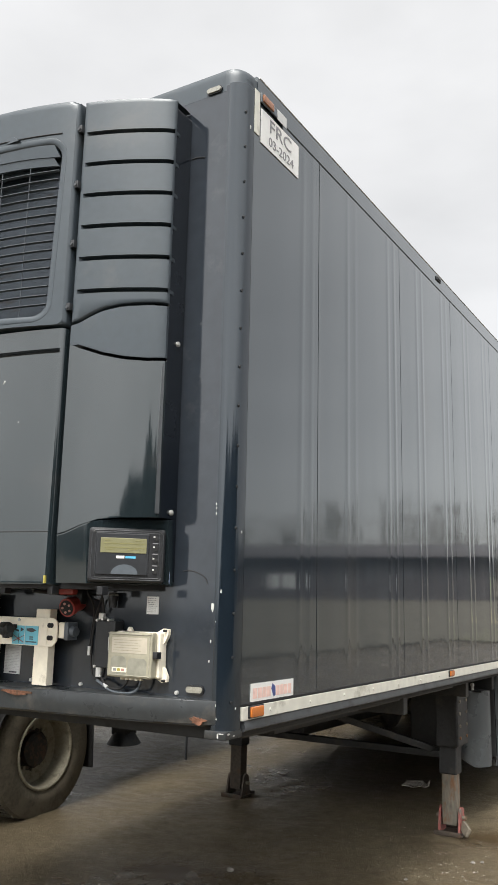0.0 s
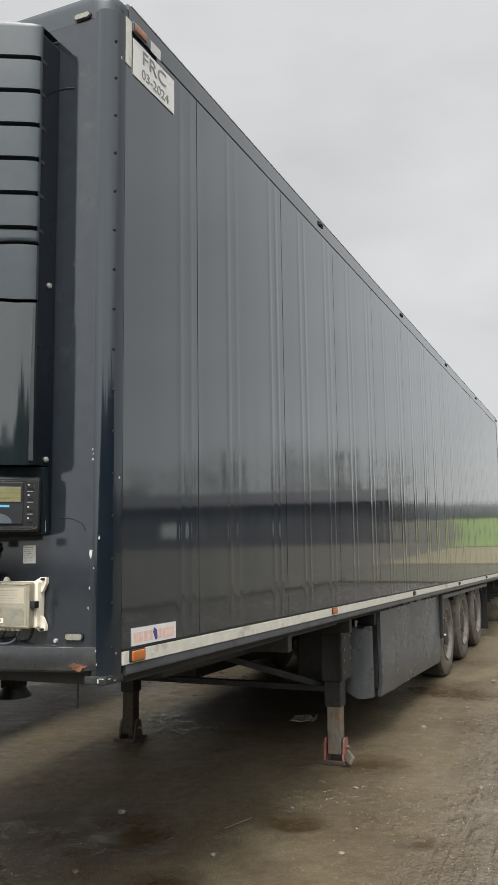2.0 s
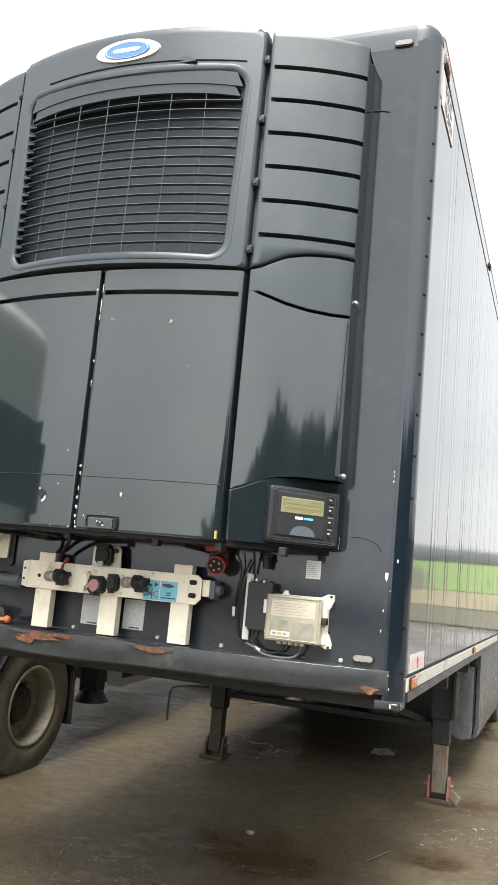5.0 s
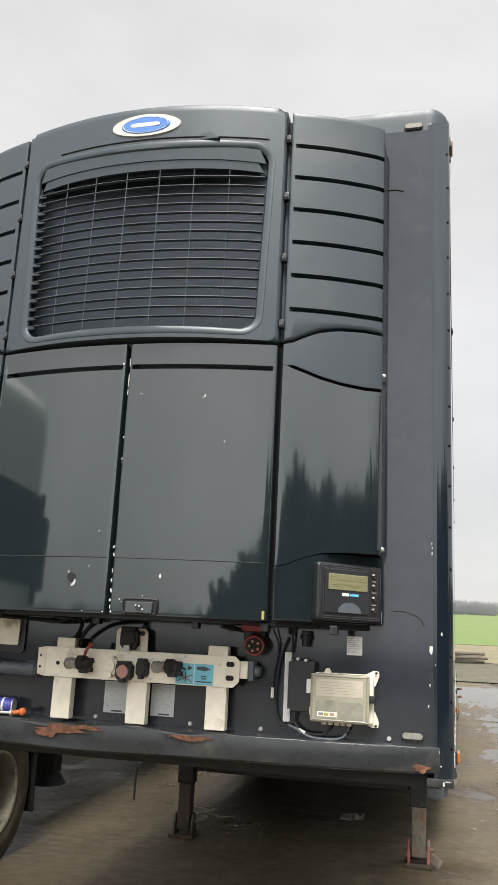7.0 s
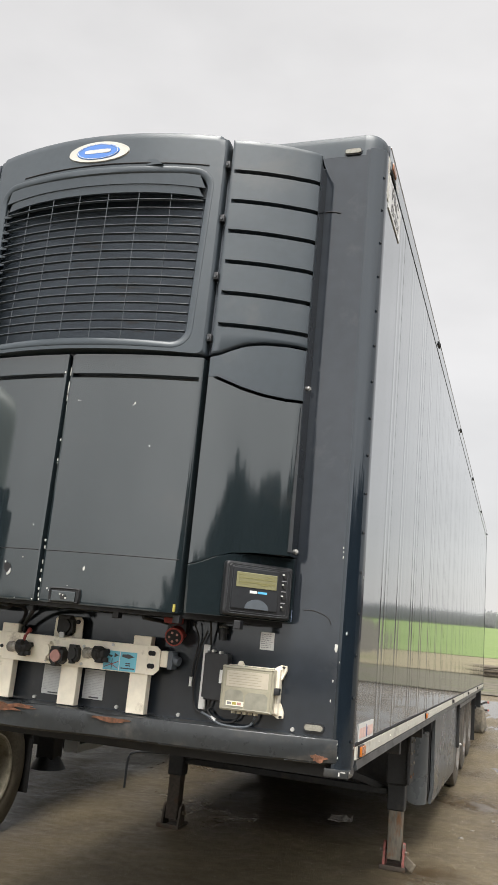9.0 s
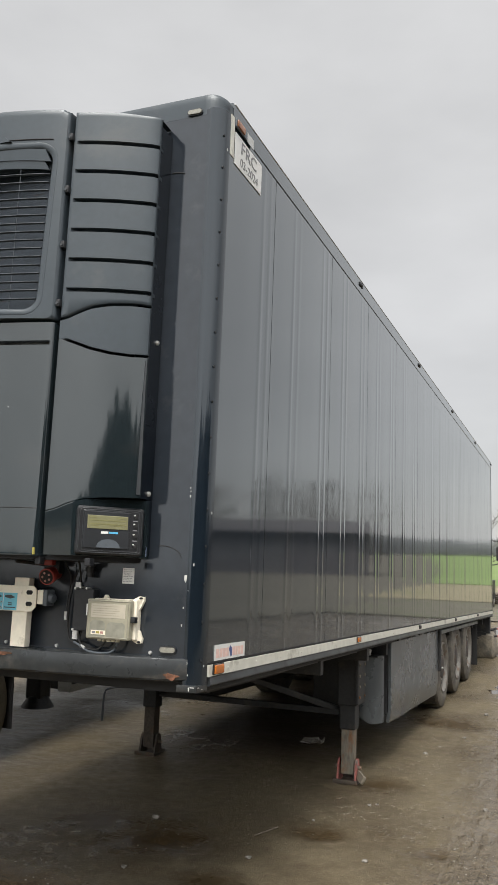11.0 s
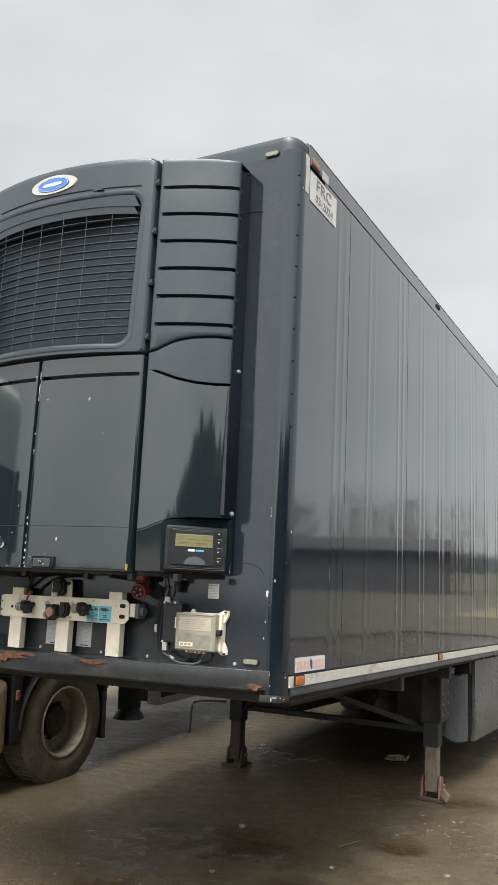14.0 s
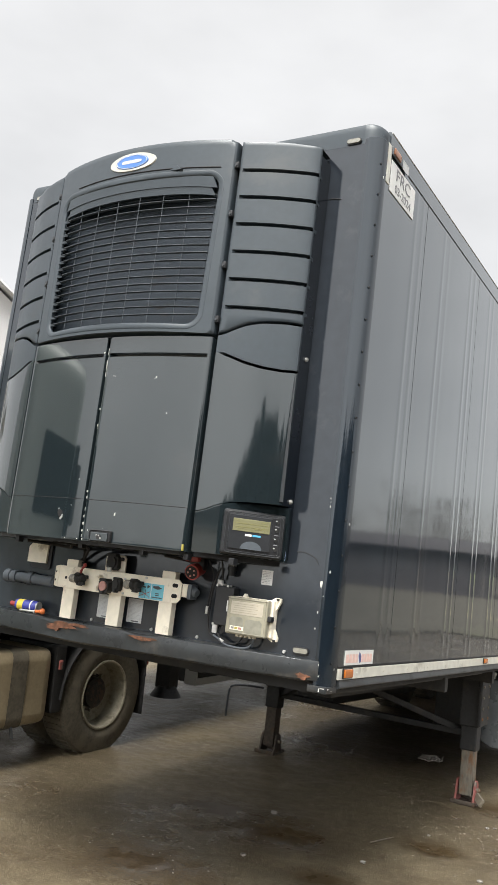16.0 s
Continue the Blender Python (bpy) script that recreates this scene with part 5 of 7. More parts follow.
for k in range(16):
    z = 3.705 - 0.0435 * k
    part("grille_slat", sweep_slat(z, half_width(z) - 0.004, 0.002, 0.016, 0.014), M_SLAT, hood_top)
    d = SHIFT - half_width(z) + 0.020
    part("slat_end", box(B(), XC + d - 0.022, XC + d + 0.016, bow(d) + 0.016, bow(d) + 0.030, z - 0.012, z + 0.004, 0.004), M_MATT, hood_top)
for k in range(-4, 3):
    d = 0.085 + 0.154 * k
    zt = 3.75
    bm = B()
    rod(bm, (XC + d, bow(d) + 0.024, 3.0), (XC + d, bow(d) + 0.024, zt), 0.0024, 6)
    part("grille_wire", bm, M_SLAT, hood_top)
# two broad blades above the slats, on a back plate
bm = B()
sheet(bm, [[(XC + d, bow(d) + 0.050, z) for d in np.linspace(-0.57, 0.57, 25)] for z in (3.735, 3.86)], (0, 0.006, 0))
part("blade_back", bm, M_MATT, hood_top)
for z0, z1, o, w in ((3.842, 3.782, 0.004, 0.540), (3.788, 3.742, 0.014, 0.530)):
    rows = []
    for t in (0, 0.5, 1):
        ww = w * (1 - 0.05 * (1 - t))
        rows.append([(XC + SHIFT + d, bow(SHIFT + d) + o + 0.006 * t, z0 + (z1 - z0) * t - 0.012 * (d / w) ** 4) for d in np.linspace(-ww, ww, 29)])
    bm = B()
    sheet(bm, rows, (0, 0.012, 0))
    part("wide_blade", bm, M_MATT, hood_top)
# badge on the hood
def ellipse_plate(a, b, off, th, cz=3.955, cd=0.0):
    bm = B()
    ring0, ring1 = [], []
    for k in range(40):
        t = 2 * math.pi * k / 40
        d, z = cd + a * math.cos(t), cz + b * math.sin(t)
        ring0.append(bm.verts.new((XC + d, bow(d) - off, z)))
        ring1.append(bm.verts.new((XC + cd + (d - cd) * 0.97, bow(d) - off - th, cz + (z - cz) * 0.96)))
    for k in range(40):
        j = (k + 1) % 40
        bm.faces.new((ring0[k], ring0[j], ring1[j], ring1[k]))
    mid = bm.verts.new((XC + cd, bow(cd) - off - th * 1.15, cz))
    for k in range(40):
        bm.faces.new((ring1[k], ring1[(k + 1) % 40], mid))
    return bm


badge = part("badge", ellipse_plate(0.165, 0.056, -0.002, 0.008, cd=0.01), M_CHROME, hood_top, "silver oval badge with a blue centre")
part("badge_centre", ellipse_plate(0.115, 0.043, 0.0055, 0.003, cd=0.01), M_BADGE, badge, "blue oval")
bm = B()
swoosh = [(-0.068, 0.006), (-0.050, 0.010), (0.050, 0.010), (0.070, 0.006), (0.068, -0.006), (0.050, -0.010), (-0.050, -0.010), (-0.070, -0.006)]
extrude_poly(bm, [(XC + 0.010 + d, bow(d) - 0.0098, 3.955 + dz) for d, dz in swoosh], (0, 0.003, 0))
part("print_bar", bm, M_PAPER, badge)
bm = B()
tube(bm, [(XC + 0.01 + 0.106 * math.cos(t), bow(0.01 + 0.106 * math.cos(t)) - 0.0085, 3.955 + 0.0385 * math.sin(t)) for t in (2 * math.pi * k / 40 for k in range(41))], 0.0012, 5, 1)
part("print_bar", bm, M_STICKER, badge)
# latch bump at the rim's top
bm = B()
extrude_poly(bm, [(XC + 0.235, bow(0.29) - 0.004, 3.872), (XC + 0.255, bow(0.29) - 0.004, 3.885), (XC + 0.272, bow(0.29) - 0.004, 3.902), (XC + 0.312, bow(0.29) - 0.004, 3.902), (XC + 0.335, bow(0.29) - 0.004, 3.882), (XC + 0.35, bow(0.29) - 0.004, 3.872)], (0, 0.03, 0))
part("latch_bump", bm, M_MATT, hood_top)
bm = B()
tube(bm, [(XC + d, bow(d) - 0.001, 3.884 + 0.0 * d) for d in np.linspace(-0.42, 0.56, 16)], 0.0035, 6, 2)
part("crease", bm, M_GAP, hood_top)

# lower doors
GZ, LINE = 2.830, 2.034
tuck = lambda z: 0.018 * max(0.0, LINE - z)
for name, d0, d1, g in (("lower_door", -0.628, 0.000, (-0.58, -0.020)), ("lower_door", 0.014, 0.630, (0.032, 0.604))):
    bm = shell(arc_cols(d0, d1), lambda d: 1.815, lambda d: 2.932, 1, [(GZ, *g)], edge=0.012, step=0.06, roll=(1, 1, 0, 0), lean=tuck)
    door = part(name, bm, M_HOOD, unit, "glossy dark lower service door", sharp=40)
    door_l = door if d0 < 0 else door_l
    bm = B()
    tube(bm, [(XC + d, arc(d) + 0.0005, LINE) for d in np.linspace(d0 + 0.012, d1 - 0.012, 12)], 0.0022, 6, 1)
    part("crease", bm, M_GAP, door)
    if d0 > 0:
        latch = part("door_latch", box(B(), XC + 0.071, XC + 0.216, arc(0.16) - 0.006, arc(0.16) + 0.03, 1.816, 1.880, 0.014, seg=3), M_GAP, door, "recessed black door latch")
        bm = B()
        tube(bm, [(XC + 0.075 + 0.137 * u, arc(0.16) - 0.006, 1.820 + 0.056 * v) for u, v in ((0.1, 0), (0.9, 0), (1, 0.15), (1, 0.85), (0.9, 1), (0.1, 1), (0, 0.85), (0, 0.15), (0.1, 0))], 0.0032, 6, 2)
        part("latch_rim", bm, M_BLACK, latch)
        part("latch_plate", box(B(), XC + 0.084, XC + 0.200, arc(0.16) - 0.012, arc(0.16), 1.821, 1.866, 0.004), M_HOOD, latch)
        bm = B()
        rod(bm, (XC + 0.143, arc(0.17) - 0.010, 1.843), (XC + 0.143, arc(0.17) - 0.018, 1.843), 0.012, 12)
        lock = part("lock", bm, M_RUBBER, latch)
        bm = B()
        for u, v in ((-0.012, 0.009), (0.003, 0.006), (0.016, -0.006)):
            box(bm, XC + 0.143 + u - 0.0025, XC + 0.143 + u + 0.0025, arc(0.17) - 0.0195, arc(0.17) - 0.012, 1.843 + v - 0.003, 1.843 + v + 0.003)
        part("worn_spot", bm, M_CHIP, lock)
        part("seal_tag", box(B(), XC + 0.613, XC + 0.622, arc(0.62) - 0.003, arc(0.64) + 0.01, 1.82, 1.852), M_TAG, door, "yellow tag")
    # chips along the door's edge
    rr = random.Random(7 if d0 > 0 else 8)
    if d0 > 0:
        spots = [(0.018, 2.85, 0.003, 9), (0.018, 2.77, 0.0035, 14), (0.018, 2.72, 0.0025, 8), (0.017, 2.527, 0.006, 1), (0.0165, 2.436, 0.004, 2), (0.0165, 2.42, 0.003, 1), (0.016, 2.076, 0.007, 1), (0.018, 2.046, 0.0045, 2.6), (0.017, 1.985, 0.002, 6), (0.0165, 1.945, 0.004, 2.2), (0.018, 1.905, 0.0075, 1.2), (0.0155, 1.868, 0.008, 0.8), (0.018, 1.842, 0.003, 3), (0.022, 1.824, 0.007, 0.7), (0.056, 1.872, 0.006, 0.7), (0.064, 1.864, 0.003, 1), (0.149, 1.889, 0.003, 0.8), (0.215, 1.966, 0.0115, 1.1), (0.348, 2.704, 0.007, 1.1), (0.341, 2.696, 0.004, 0.8), (0.437, 2.514, 0.0045, 1.2), (0.078, 2.712, 0.005, 0.5), (0.090, 2.709, 0.003, 0.8)]
    else:
        spots = [(-0.009, 2.845, 0.007, 1), (-0.055, 2.14, 0.004, 0.9), (-0.085, 1.998, 0.0045, 0.6), (-0.10, 1.822, 0.004, 0.8), (-0.012, 1.822, 0.006, 0.6)]
    for d, z, w, tall in spots:
        bm = B()
        extrude_poly(bm, [(XC + d + w * rr.uniform(0.45, 1) * math.cos(a) * 0.7, arc(d) + tuck(z) - 0.0012, z + tall * w * rr.uniform(0.5, 1) * math.sin(a)) for a in (2 * math.pi * k / 9 for k in range(9))], (0, 0.004, 0))
        part("paint_chip", bm, M_CHIP, door)

# crumpled dent in the door, paint torn to the metal
bm = B()
rr = random.Random(3)
for d, z, s in ((-0.145, 1.938, 0.016), (-0.172, 1.972, 0.006), (-0.152, 1.922, 0.008)):
    extrude_poly(bm, [(XC + d + s * rr.uniform(0.35, 1) * 0.75 * math.cos(a), arc(d) - 0.0022, z + s * rr.uniform(0.5, 1.2) * math.sin(a)) for a in (2 * math.pi * k / 11 for k in range(11))], (0, 0.004, 0))
scar = part("torn_paint", bm, M_BOLT, door_l, "bare metal scar")
bm = B()
extrude_poly(bm, [(XC - 0.158 + 0.021 * rr.uniform(0.5, 1) * math.cos(a), arc(0.16) - 0.0034, 1.952 + 0.027 * rr.uniform(0.5, 1) * math.sin(a)) for a in (2 * math.pi * k / 9 for k in range(9))], (0, 0.003, 0))
part("dent", bm, M_GAP, scar)

# side covers: upper with six grooves, middle with a wavy foot, long lower one, corner piece
wav = lambda d: float(np.interp(d, (0.652, 0.69, 0.735, 0.79, 0.87, 0.97, 1.04), (2.950, 2.960, 2.984, 3.010, 3.028, 3.035, 3.033)))
low_j = lambda d: float(np.interp(d, (0.652, 0.683, 0.74, 0.80, 0.89, 0.98, 1.04), (2.853, 2.850, 2.830, 2.808, 2.788, 2.781, 2.784)))
foot_j = lambda d: float(np.interp(d, (0.652, 0.69, 0.75, 0.82, 0.90, 1.04), (2.024, 2.034, 2.062, 2.085, 2.093, 2.097)))
gap = lambda d: 0.0005 + 0.0145 * min(1, max(0, (d - 0.672) / 0.012))
for s in (1, -1):
    cols = cover_cols()
    ribs = [(3.873 - 0.1545 * k, D1 + 0.028, 1.039) for k in range(6)]
    side = part("side_cover", shell(cols, lambda d: wav(d) + 0.007, lambda d: 4.043 - 0.012 * max(0, d - 0.9) * 4, s, ribs, roll=(1, 0, 1, 1), depth=0.014, edge=0.012), M_MATT, unit, "ribbed matt dark grey side cover", sharp=40)
    part("middle_cover", shell(cols, lambda d: low_j(d) + gap(d) / 2, lambda d: wav(d) - 0.007, s, roll=(1, 0, 0, 0), depth=0.014, edge=0.007), M_MATT, side)
    part("lower_cover", shell(cols, lambda d: foot_j(d) + 0.002, lambda d: low_j(d) - gap(d) / 2, s, roll=(1, 0, 0, 0), depth=0.014, edge=0.007), M_HOOD, side, "glossy dark lower side cover")
    ccols = [(D1, -0.318), (D1 + 0.004, -0.318), (D1 + 0.012, -0.316)] + [(D1 + 0.012 + 0.130 * k / 6, -0.316 + 0.034 * k / 6) for k in range(1, 7)] + [(0.798 + 0.243 * k / 8, -0.284 + 0.222 * k / 8) for k in range(1, 9)] + [(1.043, -0.050)]
    part("corner_cover", shell(ccols, lambda d: 1.822, lambda d: foot_j(d) - 0.002, s, roll=(0, 0, 0, 0), depth=0.014, edge=0.006, lean=lambda z: 0.06 * max(0.0, 2.09 - z)), M_HOOD, side)
    # closing top
    bm = B()
    rows = [[(XC + s * d, y + 0.012, 4.035 - 0.012 * max(0, d - 0.9) * 4) for d, y in cols], [(XC + s * (D1 + (d - D1) * 0.97), min(-0.004, y * 0.4), 4.043) for d, y in cols], [(XC + s * (D1 + (d - D1) * 0.97), -0.002, 4.04) for d, y in cols]]
    sheet(bm, rows)
    part("cover_top", bm, M_MATT, side)
    for z in (3.90, 3.62, 3.33, 3.03):
        bm = B()
        box(bm, XC + s * 0.629, XC + s * 0.651, -0.334, -0.30, z - 0.018, z + 0.018, 0.005)
        hinge = part("hinge", bm, M_BLACK, side)
        bm = B()
        rod(bm, (XC + s * 0.639, -0.332, z - 0.004), (XC + s * 0.639, -0.340, z - 0.004), 0.007, 10)
        part("bolt", bm, M_RAIL, hinge)
    for z in (2.878, 2.128) if s > 0 else ():
        bm = B()
        rod(bm, (XC + 1.034, -0.048, z), (XC + 1.046, -0.048, z), 0.012, 12)
        rod(bm, (XC + 1.044, -0.048, z), (XC + 1.051, -0.048, z), 0.0075, 6)
        part("bolt", bm, M_BOLT, side, "bright worn bolt")
    # pale wear line on the lower cover's edge
    bm = B()
    strip = [(1.035, -0.153, 2.115), (1.048, -0.140, 2.115), (1.046, -0.1425, 2.50), (1.043, -0.145, 2.76), (1.041, -0.147, 2.76), (1.037, -0.151, 2.50)]
    extrude_poly(bm, [(XC + s * d, y, z) for d, y, z in (strip if s > 0 else strip[::-1])], (-s * 0.006, 0.006, 0))
    part("edge_bead", bm, M_RAIL, side)

# bottom tray of the unit
bm = B()
extrude_poly(bm, [(x, y + 0.01, 1.80) for x, y in pts], (0, 0, 0.03))
tray = part("drip_tray", bm, M_BLACK, unit)
for x in (-1.9, -1.42, -1.0, -0.72, -0.45):
    part("tray_clip", box(B(), x, x + 0.03, -0.30, -0.26, 1.775, 1.81, 0.004), M_BLACK, tray)

# control panel on the corner piece
ax = Vector((0.718, 0.696, 0)).normalized()
PANEL = Matrix((( ax.x, 0, ax.y, -0.403), (ax.y, 0, -ax.x, -0.176), (0, 1, 0, 1.940), (0, 0, 0, 1)))
panel = part("control_panel", box(B(), -0.158, 0.158, -0.112, 0.112, -0.016, 0.026, 0.016, m=PANEL, seg=3), M_BLACK, unit, "black control panel with a yellow-green display")
part("panel_face", box(B(), -0.128, 0.088, -0.082, 0.090, 0.020, 0.031, 0.004, m=PANEL), M_PANELGREY, panel)
screen = part("screen", box(B(), -0.112, 0.078, 0.008, 0.070, 0.028, 0.0335, 0.002, m=PANEL), M_SCREEN, panel, "dim yellow-green lcd")
bm = B()
for x0, x1, y in ((-0.10, 0.07, 0.047), (-0.10, -0.075, 0.060), (0.03, 0.06, 0.060), (-0.09, -0.06, 0.022), (0.0, 0.04, 0.024), (-0.10, 0.07, 0.030)):
    box(bm, x0, x1, y - 0.0018, y + 0.0018, 0.0334, 0.0342, m=PANEL)
part("display_bar", bm, M_LCDDARK, screen)
bm = B()
box(bm, -0.046, -0.012, -0.014, -0.003, 0.0305, 0.0322, m=PANEL)
part("print_bar", bm, M_STICKER, panel)
bm = B()
box(bm, -0.008, 0.034, -0.013, -0.004, 0.0305, 0.0322, m=PANEL)
part("print_bar", bm, M_BLUEPRINT, panel)
bm = B()
extrude_poly(bm, [PANEL @ Vector((-0.01 + 0.055 * math.cos(a), -0.078 + 0.040 * math.sin(a), 0.031)) for a in (math.pi * k / 16 for k in range(17))], PANEL.to_3x3() @ Vector((0, 0, 0.004)))
part("handle", bm, M_GREY, panel)
for k, y in enumerate((0.072, 0.052, 0.030, 0.008, -0.018, -0.040, -0.064)):
    bm = B()
    if k % 2 == 0:
        rod(bm, PANEL @ Vector((0.116, y, 0.024)), PANEL @ Vector((0.116, y, 0.032)), 0.0085, 10)
        part("button", bm, M_RUBBER, panel)
        bm = B()
        box(bm, 0.105, 0.112, y + 0.004, y + 0.010, 0.026, 0.0335, m=PANEL)
        part("key_mark", bm, M_PAPER, panel)
    else:
        box(bm, 0.104, 0.126, y - 0.002, y + 0.002, 0.026, 0.028, m=PANEL)
        part("key_mark", bm, M_GREYINK, panel)
bm = B()
for w, h, r, z in ((0.147, 0.101, 0.020, 0.0262), (0.131, 0.093, 0.008, 0.0262)):
    loop = []
    for k, (sx, sy) in enumerate(((1, 1), (-1, 1), (-1, -1), (1, -1))):
        loop += [(sx * (w - r) + r * math.cos(radians(90 * k + 30 * j)), sy * (h - r) + r * math.sin(radians(90 * k + 30 * j)), z) for j in range(4)]
    tube(bm, [PANEL @ Vector(p) for p in (*loop, loop[0])], 0.0016, 6, 1)
part("edge_bead", bm, M_RAIL, panel)
bm = B()
box(bm, 0.172, 0.184, -0.110, -0.062, -0.012, -0.009, m=PANEL)
part("sticker", bm, M_PALEBLUE, panel, "small pale blue sticker")

# ---- things on the bulkhead ----
bracket = thing("coupling_bracket", "cream steel bracket with hose couplings on the bulkhead", "bracket")
bm = B()
box(bm, -1.716, -0.905, -0.092, -0.084, 1.547, 1.672, 0.003)
extrude_poly(bm, [(-1.718, -0.092, 1.547), (-1.766, -0.070, 1.553), (-1.768, -0.070, 1.664), (-1.718, -0.092, 1.672)], (0.003, 0.007, 0))
bar = part("bar", bm, M_CREAM, bracket, "cream painted crossbar")
bm = B()
pts3 = [(-0.915, 1.672), (-0.868, 1.672), (-0.848, 1.655), (-0.848, 1.572), (-0.872, 1.548), (-0.915, 1.547)]
extrude_poly(bm, [(x, -0.090, z) for x, z in pts3], (0, 0.007, 0))
end = part("end_plate", bm, M_CREAM, bar)
for z in (1.585, 1.640):
    bm = B()
    rod(bm, (-0.893, -0.094, z), (-0.893, -0.089, z), 0.011, 12)
    rod(bm, (-0.880, -0.094, z), (-0.880, -0.089, z), 0.011, 12)
    part("slot", bm, M_GAP, end)
for x, y, z, r in ((-1.658, -0.0945, 1.605, 0.0085), (-1.623, -0.0945, 1.605, 0.0085), (-1.748, -0.0805, 1.632, 0.006), (-1.748, -0.0805, 1.585, 0.006)):
    bm = B()
    rod(bm, (x, y, z), (x, y + 0.0065, z), r, 12)
    part("slot", bm, M_GAP, bar)
for x0, x1, zt in ((-1.676, -1.590, 1.712), (-1.334, -1.246, 1.60), (-0.987, -0.900, 1.711)):
    bm = B()
    box(bm, x0, x1, -0.083, -0.040, 1.377, zt, 0.003)
    part("leg", bm, M_CREAM, bracket)
bm = B()
extrude_poly(bm, [(-1.415, -0.05, 1.660), (-1.415, -0.05, 1.752), (-1.402, -0.05, 1.766), (-1.285, -0.05, 1.766), (-1.272, -0.05, 1.752), (-1.268, -0.05, 1.660)], (0, 0.008, 0))
part("socket_plate", bm, M_CREAM, bracket)


def coupling(x, z, y=-0.092, tilt=(2.6, 0.12)):
    """Threaded steel hose coupling that points sideways, with a black claw cap."""
    a = Vector((x, y, z))
    d = Vector((tilt[0], -1, tilt[1])).normalized()
    side = Matrix.Translation(a) @ d.to_track_quat("Z", "Y").to_matrix().to_4x4() @ Matrix.Diagonal((1.0, 1.0, 1.45, 1))
    bm = B()
    lathe(bm, [(0.0, -0.012), (0.025, -0.012), (0.025, 0.004), (0.020, 0.006), (0.020, 0.012), (0.0225, 0.014), (0.0225, 0.018), (0.020, 0.020), (0.0225, 0.023), (0.0225, 0.027), (0.020, 0.029), (0.0225, 0.032), (0.0225, 0.040), (0.0, 0.041)], side, 20)
    body = part("coupling", bm, M_COUPLING, bracket, "worn steel hose coupling")
    bm = B()
    lathe(bm, [(0.0, 0.036), (0.029, 0.037), (0.033, 0.042), (0.033, 0.056), (0.024, 0.060), (0.024, 0.074), (0.017, 0.080), (0.0, 0.081)], side, 18)
    for turn in (20, 140, 260):
        box(bm, 0.020, 0.040, -0.010, 0.010, 0.044, 0.072, 0.003, m=side @ pose(0, 0, 0, 0, 0, turn))
    box(bm, -0.008, 0.008, -0.036, -0.016, 0.060, 0.090, 0.003, m=side)
    part("cap", bm, M_RUBBER, body)
    return body


def flap_socket(x, z, w, h, body_mat, cap_mat, deep=0.035, y=-0.092, lug=True):
    """Electric socket with a hinged flap over its face."""
    bm = B()
    outline = [(-w, -0.6 * h), (-0.6 * w, -h), (0.6 * w, -h), (w, -0.6 * h), (w, 0.6 * h), (0.6 * w, h), (-0.6 * w, h), (-w, 0.6 * h)]
    extrude_poly(bm, [(x + u, y - deep, z + v) for u, v in outline], (0, deep + 0.001, 0))
    if lug:
        box(bm, x - 0.7 * w, x + 0.7 * w, y - deep - 0.012, y - 0.004, z + 0.75 * h, z + 1.14 * h, 0.004)
        box(bm, x - 0.35 * w, x + 0.35 * w, y - deep - 0.016, y - 0.01, z - 1.25 * h, z - 0.8 * h, 0.004)
    sock = part("socket", bm, body_mat, bracket)
    bm = B()
    ring = [(0.76 * w * math.cos(t) * (1.0 if math.sin(t) < 0.4 else 0.86), 0.74 * h * math.sin(t) + 0.02 * h) for t in (2 * math.pi * k / 18 for k in range(18))]
    extrude_poly(bm, [(x + u, y - deep - 0.009, z + v) for u, v in ring], (0, 0.010, 0))
    box(bm, x - 0.16 * w, x + 0.16 * w, y - deep - 0.012, y - deep, z - 1.02 * h, z - 0.6 * h, 0.002)
    part("flap", bm, cap_mat, sock)
    return sock


coupling(-1.598, 1.607)
flap_socket(-1.400, 1.606, 0.021, 0.036, M_CREAM, M_CREAM, 0.022)
flap_socket(-1.338, 1.588, 0.034, 0.036, M_RUBBER, M_PINK, 0.046)
flap_socket(-1.262, 1.604, 0.025, 0.035, M_RUBBER, M_RUBBER, 0.030)
coupling(-1.200, 1.613)
flap_socket(-1.345, 1.722, 0.040, 0.042, M_RUBBER, M_RUBBER, 0.030, y=-0.05, lug=False)
part("cap_hinge", box(B(), -1.377, -1.313, -0.098, -0.06, 1.752, 1.772, 0.004), M_RUBBER, bracket)
bm = B()
rod(bm, (-1.293, -0.05, 1.745), (-1.293, -0.062, 1.745), 0.010, 10)
part("bolt", bm, M_RUBBER, bracket)
part("cap_latch", box(B(), -1.360, -1.332, -0.100, -0.088, 1.668, 1.694, 0.004), M_PAPER, bracket)
bm = B()
tube(bm, [(-1.520, -0.13, 1.640), (-1.514, -0.13, 1.664), (-1.503, -0.125, 1.684)], 0.007, 8, 4)
ball(bm, (-1.500, -0.125, 1.688), 0.012)
part("lever", bm, M_RED, bracket, "red locking lever")
lab = part("instruction_label", box(B(), -1.118, -0.957, -0.0945, -0.0925, 1.551, 1.634), M_CYAN, bracket, "light blue pictogram label")
bm = B()
box(bm, -1.040, -1.037, -0.0955, -0.0945, 1.552, 1.633)
part("print_bar", bm, M_STICKER, lab)
bm = B()
extrude_poly(bm, [(-1.110, -0.0946, 1.622), (-1.075, -0.0946, 1.614), (-1.078, -0.0946, 1.606), (-1.110, -0.0946, 1.614)], (0, -0.0008, 0))
